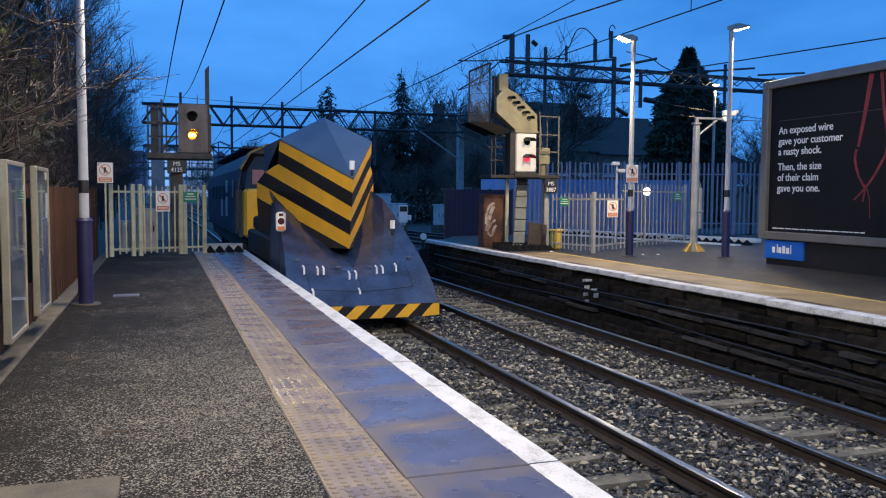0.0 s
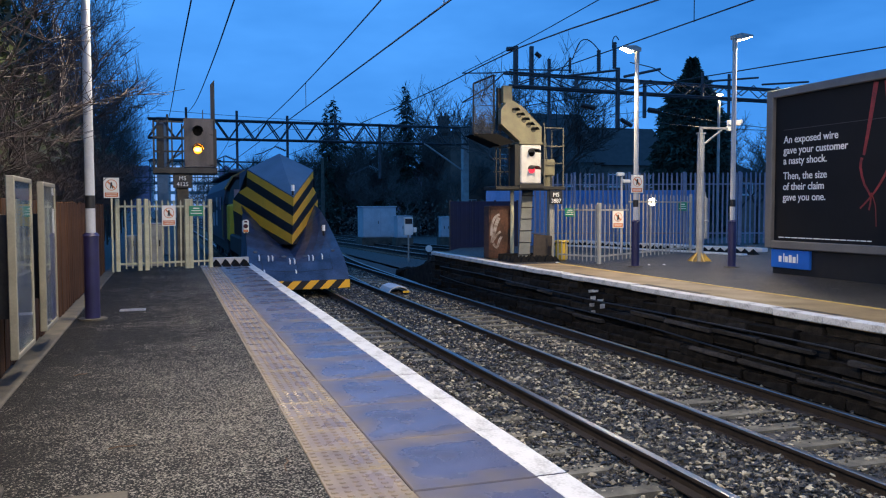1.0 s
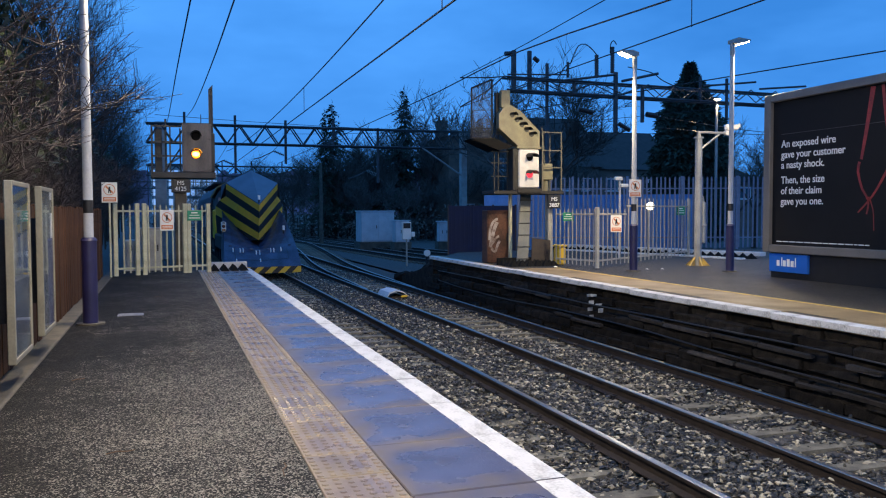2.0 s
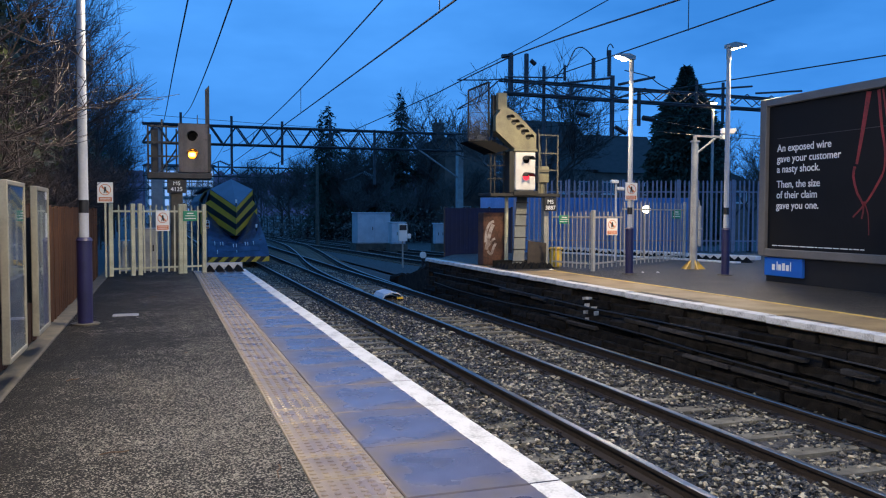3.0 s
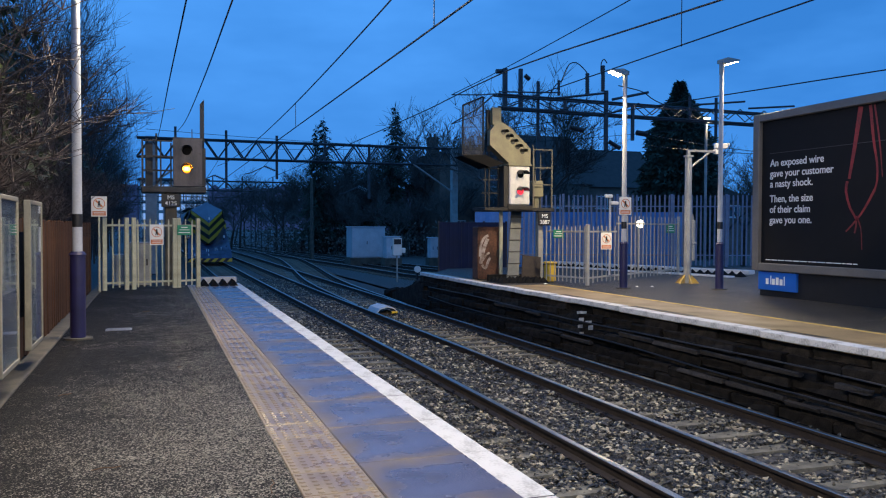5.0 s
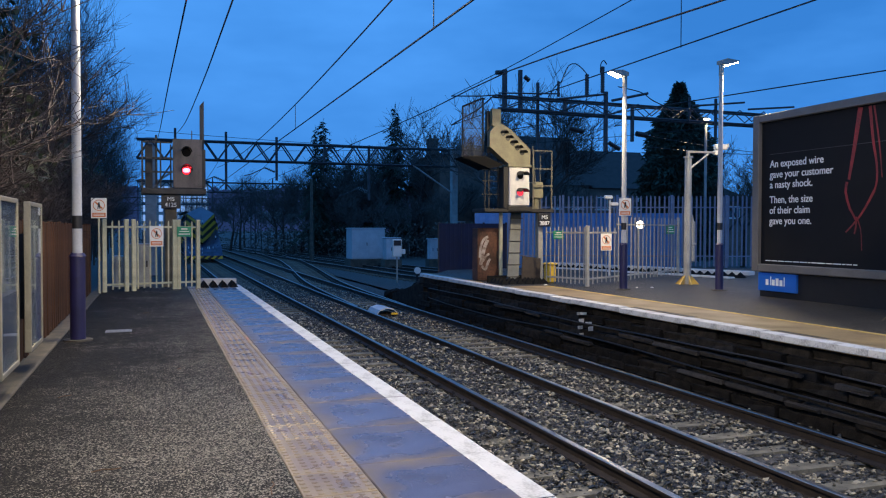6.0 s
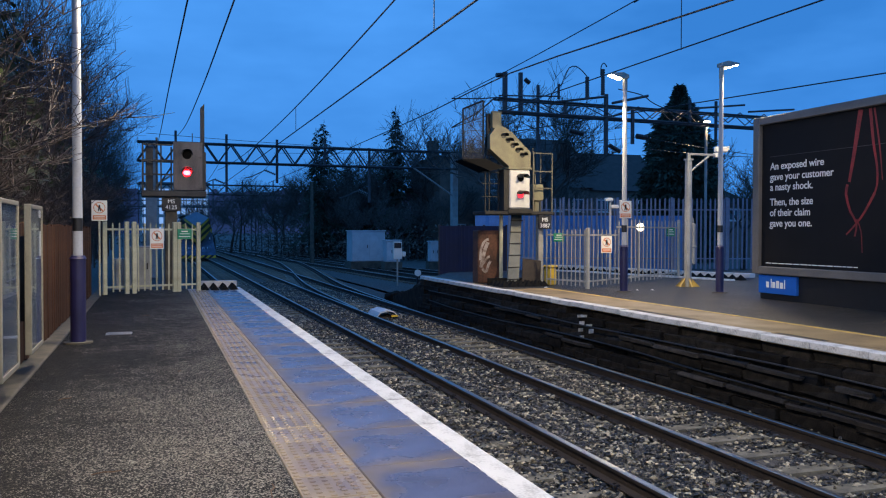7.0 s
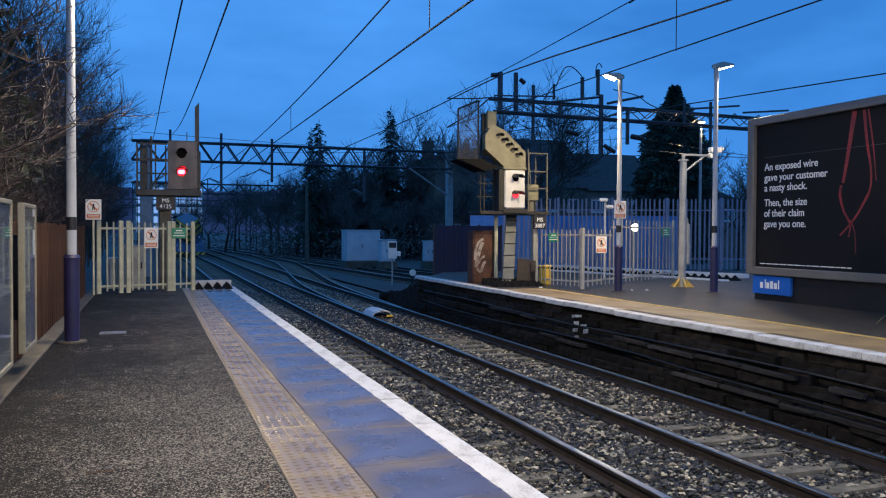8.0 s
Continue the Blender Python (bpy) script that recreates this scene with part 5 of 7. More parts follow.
def island_clutter():
    s = Shape()
    s.box(8.16, 8.80, 20.6, 21.0, 0.0, 1.42, 0, 0.02)
    c = thing("rusty_cabinet", "rusty steel lineside cabinet with peeling white paint", "cabinet")
    part("body", s, RUSTY, c)
    s = Shape()
    s.box(8.20, 8.76, 20.585, 20.6, 0.06, 1.36, 0, 0.005)
    d = part("door", s, RUSTY, c)
    s = Shape()
    s.box(8.71, 8.74, 20.56, 20.585, 0.6, 0.8)
    part("handle", s, BLACK, d)
    for pts, w in (([(8.22, 0.62), (8.25, 0.95), (8.36, 1.14), (8.46, 1.18)], 0.035), ([(8.44, 1.10), (8.34, 0.86), (8.24, 0.42)], 0.05), ([(8.30, 0.52), (8.42, 0.68), (8.50, 0.72)], 0.03), ([(8.28, 0.40), (8.38, 0.30), (8.46, 0.50), (8.52, 0.60)], 0.035)):
        s = Shape()
        q = spline([Vector(p) for p in pts], 0.05)
        for k in range(len(q)):
            e = (q[min(k + 1, len(q) - 1)] - q[max(k - 1, 0)]).normalized()
            nrm = Vector((e.y, -e.x)) * w
            s.v += [(q[k].x - nrm.x, 20.582, q[k].y - nrm.y), (q[k].x + nrm.x, 20.582, q[k].y + nrm.y)]
        s.f = [(2 * k, 2 * k + 1, 2 * k + 3, 2 * k + 2) for k in range(len(q) - 1)]
        s.mi = [0] * len(s.f)
        part("paint_scrawl", s, SCRAWL, d, "faded white paint scrawl")
    c = thing("leaning_board", "dark rusty board leaning by the signal post", "board")
    s = Shape()
    s.box(-0.26, 0.26, 0.0, 0.03, 0.0, 0.66, 0, 0.012, m=pose(9.27, 19.62, 0.02, -14, 7, -6))
    part("sheet", s, RUST, c)
    c = thing("grit_box", "small yellow grit box beside the palisade", "box")
    s = Shape()
    s.box(9.60, 9.83, 19.25, 19.55, 0.0, 0.45, 0, 0.03)
    part("body", s, YELLOW_PAINT, c)
    s = Shape()
    s.box(9.58, 9.85, 19.22, 19.57, 0.45, 0.52, 0, 0.03)
    part("lid", s, YELLOW_PAINT, c)
    # bulkhead light and small camera pole beyond the fence
    c = thing("bulkhead_light", "round glowing bulkhead light on a slim post", "lamp")
    s = Shape()
    s.tube((13.77, 21.6, 0), (13.77, 21.6, 1.45), 0.035, n=8)
    part("post", s, GALV, c)
    s = Shape()
    for k in range(6):
        a0, a1 = math.pi * k / 6, math.pi * (k + 1) / 6
        s.tube((13.77, 21.5, 1.53 - 0.12 * math.cos(a0)), (13.77, 21.5, 1.53 - 0.12 * math.cos(a1)), max(0.004, 0.12 * math.sin(a0)), max(0.004, 0.12 * math.sin(a1)), n=14, caps=False)
    part("globe", s, LAMP_GLOW_SOFT, c, "glowing white globe")
    c = thing("small_camera_pole", "slim white pole with two small security cameras", "pole")
    s = Shape()
    s.tube((12.43, 21.0, 0), (12.43, 21.0, 2.25), 0.035, n=8)
    part("pole", s, POST_WHITE, c)
    for x, z in ((12.36, 2.32), (12.55, 2.12)):
        s = Shape()
        s.box(x - 0.13, x + 0.12, 20.9, 21.02, z - 0.05, z + 0.05, 0, 0.02)
        part("camera_head", s, SIGN_WHITE, c)
    # pale kerb with teeth behind the island fence
    t = thing("far_edge_kerb", "pale painted edge kerb behind the island fence", "kerb", kind="structure")
    for p0, p1, w, z0, z1 in (((13.63, 27.28), (16.25, 19.63), 0.30, 0.06, 0.18), ((13.28, 26.34), (15.36, 19.38), 0.26, -0.01, 0.05)):
        a, b = Vector((*p0, 0)), Vector((*p1, 0))
        an = math.degrees(math.atan2((b - a).y, (b - a).x))
        n = 9
        step = (b - a).length / n
        for k in range(n):
            q = a.lerp(b, k / n)
            s = Shape()
            s.box(0, step - 0.012, 0, w, z0, z1, 0, 0.012)
            part("kerb_stone", s, DIRTY_WHITE, t, at=pose(q.x, q.y, random.uniform(-0.008, 0.008), 0, 0, an + random.uniform(-0.5, 0.5)))
    a, b = Vector((13.55, 27.0, 0)), Vector((16.1, 19.6, 0))
    s = Shape()
    s.poly([(-0.13, -0.13, 0), (0.13, -0.13, 0), (0.13, 0.13, 0), (-0.13, 0.13, 0), (0, 0, 0.17)], [(0, 1, 4), (1, 2, 4), (2, 3, 4), (3, 0, 4)])
    spike = s.mesh("spike", RUBBER)
    for k in range(30):
        q = a.lerp(b, k / 29)
        part("spike", spike, RUBBER, t, at=pose(q.x - 0.2, q.y, 0.0, 0, 0, 19))
    # blue hoarding beyond the tall fence
    t = thing("hoarding", "blue painted corrugated hoarding behind the palisade", "hoarding")
    s = Shape()
    n = 60
    a, b = Vector((11.4, 29.08)), Vector((18.6, 26.2))
    d = (b - a).normalized()
    nv = Vector((-d.y, d.x))
    pts = []
    for k in range(n + 1):
        q = a.lerp(b, k / n) + nv * (0.03 if (k // 2) % 2 else 0.0)
        pts.append(q)
    for k in range(n):
        if k and k % 12 == 0:
            part("sheet", s, HOARD_BLUE, t)
            s = Shape()
        s.face([(*pts[k], -0.2), (*pts[k + 1], -0.2), (*pts[k + 1], 2.0), (*pts[k], 2.0)])
        s.face([(*(pts[k] + nv * 0.05), -0.2), (*(pts[k + 1] + nv * 0.05), -0.2), (*(pts[k + 1] + nv * 0.05), 2.0), (*(pts[k] + nv * 0.05), 2.0)])
    part("sheet", s, HOARD_BLUE, t)


RUSTY = mat("rusty_paint", (0.12, 0.05, 0.028), (0.035, 0.015, 0.009), 0.8, scale=3, fine=22, bump=0.4, spread=(0.40, 0.62))
SCRAWL = mat("scrawled_paint", (0.34, 0.30, 0.28), (0.12, 0.08, 0.065), 0.75, scale=6, fine=40, bump=0.2, spread=(0.38, 0.55))
YELLOW_PAINT = mat("yellow_plastic", (0.70, 0.46, 0.03), (0.5, 0.32, 0.03), 0.5, scale=4, bump=0.03)
HOARD_BLUE = mat("hoarding_blue", (0.08, 0.30, 0.66), (0.05, 0.20, 0.48), 0.5, scale=2, fine=20, bump=0.05)
island_clutter()


def platform_bits():
    c = thing("drain_cover", "small grey metal drain cover set in the tarmac", "drain cover")
    s = Shape()
    s.box(-0.64, -0.31, 11.78, 11.98, -0.03, 0.012, 0, 0.004)
    part("frame", s, STEEL_PLATE, c)
    for k in range(5):
        s = Shape()
        s.box(-0.62, -0.33, 11.80 + 0.036 * k, 11.815 + 0.036 * k, 0.012, 0.017)
        part("bar", s, STEEL_PLATE, c)
    for x0, x1, y, top in ((-0.62, -0.12, 21.4, 1.02), (-0.98, -0.74, 21.6, 0.72)):
        c = thing("trackside_cabinet", "pale grey steel cabinet behind the platform gate", "cabinet", "cabinets behind the gate")
        s = Shape()
        s.box(x0, x1, y, y + 0.35, -0.1, top, 0, 0.02)
        part("body", s, GALV, c)
        s = Shape()
        s.box(x0 + 0.03, x1 - 0.03, y - 0.015, y, 0.05, top - 0.06, 0, 0.006)
        d = part("door", s, GALV, c)
        s = Shape()
        s.box(x1 - 0.1, x1 - 0.07, y - 0.04, y - 0.015, 0.45, 0.6)
        part("handle", s, BLACK, d)
    s = Shape()
    s.box(-1.11, -0.21, 3.1, 4.24, -0.03, 0.008, 0, 0.004)
    solid("access_slab", s, KERB, "worn concrete access slab let into the tarmac", "slab")
    # twigs and litter
    rl = random.Random(31)
    for x, y, L, a in ((0.56, 4.28, 0.22, 80), (-0.35, 5.0, 0.16, 10), (-0.75, 7.3, 0.12, 40), (0.2, 8.4, 0.08, 70), (-0.2, 14.2, 0.1, 20)):
        c = thing("fallen_twig", "small brown twig lying on the tarmac", "twig", "twigs on the tarmac", at=pose(x, y, 0.012, 0, 0, a))
        s = Shape()
        s.path([(0, 0, 0), (L * 0.4, 0.012, 0.004), (L * 0.7, -0.006, 0.002), (L, 0.01, 0.0)], 0.004, 5)
        part("stem", s, TWIG_BROWN, c)
    for x, y in ((10.75, 16.9), (11.1, 16.8), (9.1, 18.4)):
        c = thing("litter_scrap", "crumpled white paper scrap on the paving", "litter", "litter scraps", at=pose(x, y, 0.0, 0, 0, 40 * x))
        s = Shape()
        s.poly([(-0.05, -0.03, 0.004), (0.05, -0.035, 0.012), (0.06, 0.03, 0.004), (-0.04, 0.035, 0.014), (0.0, 0.0, 0.035)], [(0, 1, 4), (1, 2, 4), (2, 3, 4), (3, 0, 4)])
        part("sheet", s, SIGN_WHITE, c)
    # a second column foot near the billboard's front
    c = thing("camera_column", "grey steel column with yellow base fins on the island", "column", at=pose(10.68, 9.45, 0))
    s = Shape()
    s.tube((0, 0, 0), (0, 0, 3.2), 0.115, 0.105, n=8)
    part("shaft", s, GALV, c)
    for k in range(6):
        a = k * math.pi / 3 + 0.3
        ca, sa = math.cos(a), math.sin(a)
        s = Shape()
        s.poly([(ca * 0.1 - sa * 0.02, sa * 0.1 + ca * 0.02, 0.22), (ca * 0.1 + sa * 0.02, sa * 0.1 - ca * 0.02, 0.22),
                (ca * 0.30 + sa * 0.02, sa * 0.30 - ca * 0.02, 0.0), (ca * 0.30 - sa * 0.02, sa * 0.30 + ca * 0.02, 0.0)], [(0, 1, 2, 3)])
        part("base_fin", s, YELLOW_LINE, c, "yellow painted base fin")


TWIG_BROWN = mat("brown_twig", (0.20, 0.12, 0.06), (0.12, 0.07, 0.04), 0.8, bump=0.1)
platform_bits()

# ---- overhead line ----
OLE = mat("overhead_steel", (0.085, 0.088, 0.095), (0.04, 0.04, 0.044), 0.6, metal=0.3, scale=3, fine=30, bump=0.05)
WIRE = mat("contact_wire", (0.03, 0.03, 0.032), (0.02, 0.02, 0.02), 0.5, metal=0.4, bump=0)
INSULATOR = mat("brown_insulator", (0.05, 0.035, 0.03), (0.03, 0.02, 0.02), 0.3, bump=0)


def truss(t, p0, p1, z0, z1, depth=0.6, panel=1.5, r=0.055, material=None, fade=0):
    """A lattice boom between two plan points, with two chords up and two down."""
    a, b = Vector((*p0, 0)), Vector((*p1, 0))
    d = (b - a).normalized()
    nv = Vector((-d.y, d.x, 0)) * depth
    L = (b - a).length
    n = max(1, round(L / panel))
    for off in (Vector((0, 0, 0)), nv):
        for z in (z0, z1):
            s = Shape()
            q0, q1 = a + off + Vector((0, 0, z)), b + off + Vector((0, 0, z))
            s.tube(q0, q1, r, n=4)
            part("chord", s, material, t)
        for k in range(n):
            u0, um, u1 = a + d * (L * k / n) + off, a + d * (L * (k + 0.5) / n) + off, a + d * (L * (k + 1) / n) + off
            s = Shape()
            s.tube(u0 + Vector((0, 0, z0)), um + Vector((0, 0, z1)), r * 0.75, n=4)
            s.tube(um + Vector((0, 0, z1)), u1 + Vector((0, 0, z0)), r * 0.75, n=4)
            part("brace", s, material, t)


def lattice_mast(t, x, y, z0, z1, w=0.45, material=None):
    s = Shape()
    h = w / 2
    for sx in (-h, h):
        for sy in (-h * 0.7, h * 0.7):
            s.box(x + sx - 0.04, x + sx + 0.04, y + sy - 0.04, y + sy + 0.04, z0, z1)
    z, k = z0, 0
    while z < z1 - 0.5:
        for sy in (-h * 0.7, h * 0.7):
            s.tube((x - h if k % 2 else x + h, y + sy, z), (x + h if k % 2 else x - h, y + sy, min(z1, z + 0.6)), 0.018, n=4)
        z, k = z + 0.6, k + 1
    part("mast", s, material, t, "lattice steel mast")


def insulator(t, p, q):
    p, q = Vector(p), Vector(q)
    s = Shape()
    s.tube(p, q, 0.035, n=8)
    n = 6
    for k in range(n):
        c = p.lerp(q, (k + 0.5) / n)
        d = (q - p).normalized() * 0.012
        s.tube(c - d, c + d, 0.095, n=10)
    part("insulator", s, INSULATOR, t, "ribbed dark insulator")


def gantry_main():
    t = thing("overhead_gantry", "dark steel lattice gantry spanning the tracks", "gantry", "overhead line gantries")
    Y = 50.0
    truss(t, (-1.0, Y), (18.4, Y), 5.42, 6.50, 0.7, 1.55, 0.055, OLE)
    s = Shape()
    s.box(-0.55, 0.10, Y + 0.1, Y + 0.7, -1.3, 6.6, 0, 0.03)
    part("end_mast", s, GALV, t, "pale steel end mast")
    s = Shape()
    s.box(18.05, 18.42, Y + 0.0, Y + 0.5, -1.3, 6.5, 0, 0.03)
    part("end_mast", s, GALV, t, "pale steel end mast")
    s = Shape()
    s.tube((15.4, Y, 5.42), (18.05, Y, 3.7), 0.055, n=5)
    part("strut", s, GALV, t)
    s = Shape()
    s.tube((2.0, Y, 5.42), (-0.3, Y, 3.8), 0.06, n=5)
    part("strut", s, GALV, t)
    for x, top, low in ((3.95, 7.1, 3.7), (1.1, 7.2, 5.42), (6.9, 6.9, 4.3), (9.8, 7.0, 5.42), (12.6, 6.6, 3.2)):
        s = Shape()
        s.box(x - 0.07, x + 0.07, Y + 0.2, Y + 0.34, low, top)
        part("drop_tube", s, OLE, t)
        if low < 5:
            insulator(t, (x - 0.1, Y + 0.27, low + 0.5), (x - 0.7, Y + 0.27, low + 0.75))
            s = Shape()
            s.path([(x - 0.7, Y + 0.27, low + 0.75), (x - 1.5, Y + 0.27, low + 0.35), (x - 1.9, Y + 0.27, low + 0.25)], 0.03, 5)
            part("registration_arm", s, OLE, t)


gantry_main()


def far_gantries():
    for y, x0, x1 in ((98, -2.0, 21.5), (150, -6.0, 18.0), (205, -14.0, 10.0)):
        t = thing("overhead_gantry", "distant dark steel gantry over the tracks", "gantry", "overhead line gantries")
        truss(t, (x0, y), (x1, y), 5.6, 6.7, 0.7, 2.2, 0.07, OLE)
        for x in (x0 + 0.4, x1 - 0.4, (x0 + x1) / 2 + 1):
            lattice_mast(t, x, y + 0.3, -1.3, 6.8, 0.5, OLE)
        for x in (3.0, 6.2, 9.5, 13.0):
            s = Shape()
            s.box(x - 0.06, x + 0.06, y, y + 0.12, 4.0, 7.3)
            part("drop_tube", s, OLE, t)


far_gantries()


def line_of(a, b, sag=0.0, n=12):
    a, b = Vector(a), Vector(b)
    return [a.lerp(b, k / n) - Vector((0, 0, sag * 4 * (k / n) * (1 - k / n))) for k in range(n + 1)]


def gantry_right():
    t = thing("overhead_gantry", "dark steel boom with insulators over the island line", "gantry", "overhead line gantries")
    Y = 29.0
    for z, r in ((6.47, 0.042), (5.98, 0.052)):
        for off in (0.0, 0.45):
            s = Shape()
            s.tube((12.3, Y + off, z), (30.0, Y + off + 0.6, z - 0.09), r, n=6)
            part("chord", s, OLE, t)
    # thin zigzag lacing, open at the near end
    x, up = 12.7, False
    while x < 29.0:
        w = 1.15 if x < 17.3 else 0.62
        for off in (0.0, 0.45):
            s = Shape()
            s.tube((x, Y + off, 6.0 if not up else 6.45), (x + w, Y + off, 6.45 if not up else 6.0), 0.022, n=4)
            part("brace", s, OLE, t)
        x, up = x + w, not up
    lattice_mast(t, 29.6, Y + 1.3, -1.3, 6.6, 0.5, OLE)
    s = Shape()
    s.box(14.20, 14.30, Y + 0.55, Y + 0.65, -1.3, 7.17)
    part("mast", s, OLE, t, "slim pale steel mast")
    for x, z0, z1, w in ((12.65, 5.95, 7.5, 0.08), (13.3, 5.95, 7.52, 0.07), (17.05, 4.5, 6.9, 0.07), (18.27, 4.95, 6.4, 0.06), (22.3, 5.2, 6.9, 0.05), (21.0, 5.9, 6.9, 0.05), (15.2, 5.98, 6.5, 0.05)):
        s = Shape()
        s.box(x - w, x + w, Y + 0.1, Y + 0.1 + 2 * w, z0, z1, 0, 0.01)
        part("upright", s, OLE, t)
    # slanted switch bars on top of the boom
    for p, q, r in (((14.6, 6.42), (16.9, 6.76), 0.05), ((17.2, 6.52), (18.85, 6.90), 0.06), ((21.0, 6.50), (23.6, 6.78), 0.045), ((23.8, 6.5), (26.2, 6.72), 0.045), ((12.3, 6.55), (14.9, 6.66), 0.03)):
        s = Shape()
        s.tube((p[0], Y - 0.05, p[1]), (q[0], Y - 0.05, q[1]), r, n=6)
        part("switch_bar", s, OLE, t)
    s = Shape()
    s.path([(12.35, Y, 6.5), (12.1, Y, 6.42), (11.5, Y, 5.9), (10.42, Y, 5.26)], 0.03, 6)
    s.path([(12.4, Y, 6.5), (11.6, Y, 6.4), (10.42, Y, 6.34)], 0.025, 6)
    part("cantilever_arm", s, OLE, t)
    for p, q, r in (((14.85, 6.55), (14.85, 7.15), 0.06), ((16.1, 6.65), (16.1, 7.5), 0.085), ((16.8, 6.82), (16.8, 7.85), 0.085), ((15.3, 5.36), (15.95, 5.24), 0.11), ((18.35, 5.26), (18.85, 5.21), 0.11), ((12.2, 7.32), (12.5, 7.35), 0.09), ((13.4, 7.25), (13.6, 7.1), 0.09), ((17.1, 4.85), (17.6, 4.6), 0.09)):
        p, q = Vector((p[0], Y, p[1])), Vector((q[0], Y, q[1]))
        s = Shape()
        s.tube(p, q, r * 0.8, n=10)
        m = max(4, int((q - p).length / 0.09))
        d = (q - p) * (0.28 / m)
        for k in range(m):
            c = p.lerp(q, (k + 0.5) / m)
            s.tube(c - d, c + d, r, n=10)
        part("insulator", s, INSULATOR, t, "ribbed dark insulator")
    for pts in ([(14.4, 6.5), (14.75, 7.0), (14.95, 7.1), (15.1, 7.45), (15.3, 7.8), (15.6, 7.88), (15.9, 7.7), (16.1, 7.5)], [(16.7, 7.6), (16.72, 7.95), (16.85, 8.1), (16.98, 7.95)], [(17.5, 7.1), (18.6, 6.92), (19.2, 6.6), (20.6, 6.15), (21.0, 5.98)]):
        s = Shape()
        s.path(spline([Vector((a, Y, b)) for a, b in pts], 0.15), 0.022, 5)
        part("jumper_cable", s, WIRE, t, "looped black jumper cable")
    for z, z2 in ((5.2, 5.05), (4.75, 5.1)):
        s = Shape()
        s.path(line_of((18.9, Y, z), (30.0, Y + 4, z2), 0.1), 0.014, 4)
        part("stay_wire", s, WIRE, t)


gantry_right()


def wires():
    def wire(name, label, pts, r=0.012):
        s = Shape()
        s.path(pts, r, 5)
        return solid(name, s, WIRE, label, "cable", "overhead wires")

    near = [Vector((C1 - 0.05, y, 4.5 + 0.00117 * (y - 30) ** 2)) for y in range(-8, 51, 2)]
    wire("contact_wire", "dark contact wire over the near track", line_of((C1 - 0.05, -12, 4.02), (C1 - 0.05, 50, 3.92)), 0.014)
    wire("catenary_wire", "dark catenary wire over the near track", near, 0.014)
    for y in (10.2, 21.4, 33, 44):
        wire("dropper", "thin dropper between catenary and contact wire", [Vector((C1 - 0.05, y, 3.99)), Vector((C1 - 0.05, y, 4.5 + 0.00117 * (y - 30) ** 2))], 0.008)
    for x in (C1, C2):
        wire("contact_wire", "dark contact wire running on beyond the gantry", line_of((x, 50, 3.95), (x - 0.4, 98, 3.95)), 0.014)
        wire("catenary_wire", "dark catenary running on beyond the gantry", line_of((x, 50, 5.3), (x - 0.4, 98, 5.3), 0.7), 0.014)
    path = lambda pts: spline([Vector(p) for p in pts], 2.0)
    wire("contact_wire", "dark contact wire over the second track", path([(6.4, 1, 3.8), (6.4, 8.1, 4.11), (6.4, 14.5, 4.41), (6.4, 19.3, 4.33), (6.4, 30, 4.3), (6.4, 50, 4.3)]), 0.014)
    wire("feeder_wire", "dark feeder wire above the island platform", line_of((10.42, -4, 5.2), (10.42, 29, 5.25), 0.0), 0.016)
    wire("dropper", "thin dropper above the island platform", [Vector((10.42, 14.78, 5.2)), Vector((10.42, 14.78, 6.8))], 0.010)
    wire("catenary_wire", "dark catenary wire above the island platform", path([(10.42, -4, 8.3), (10.42, 14.8, 6.8), (10.42, 16.45, 6.70), (10.42, 19.73, 6.57), (10.42, 23.83, 6.43), (10.42, 29, 6.34)]), 0.014)
    wire("feeder_wire", "dark feeder wire beyond the billboard", line_of((20.3, 1, 5.2), (12.85, 29, 5.2), 0.0), 0.018)
    wire("return_wire", "dark return wire above the platform end", path([(0.78, 0, 5.25), (0.51, 14.4, 5.2), (0.35, 22.9, 5.2), (0.22, 36, 5.6), (0.14, 50, 6.5)]), 0.016)
    wire("return_wire", "dark return wire above the platform end", path([(1.34, 0, 5.25), (1.24, 14.14, 5.2), (1.18, 22.6, 5.2), (1.19, 36, 5.8), (1.21, 50, 6.9)]), 0.016)
    wire("span_wire", "thin span wire across the tracks", line_of((-0.5, 50.3, 7.0), (34, 52, 7.0), 0.4), 0.014)
    wire("span_wire", "thin cable behind the island", line_of((8.0, 60, 7.0), (30, 33, 6.9), 0.5), 0.014)


wires()


# ---- trees ----
BARK = mat("bare_bark", (0.075, 0.055, 0.04), (0.03, 0.022, 0.017), 0.85, scale=5, fine=40, bump=0.4)
TWIG = mat("bare_twigs", (0.07, 0.05, 0.042), (0.03, 0.023, 0.02), 0.85, scale=4, fine=30, bump=0.2)
# paler copy of the twigs for far trees, distance haze put into the colour
HAZED_TWIG = mat("hazed_far_twigs", (0.12, 0.10, 0.088), (0.055, 0.047, 0.041), 0.85, scale=4, fine=30, bump=0.2)
NEEDLE = mat("conifer_needles", (0.055, 0.085, 0.055), (0.022, 0.038, 0.026), 0.8, scale=2, fine=20, bump=0.2)
IVY = mat("ivy_leaves", (0.055, 0.075, 0.025), (0.02, 0.028, 0.012), 0.55, scale=3, fine=20, bump=0.2)


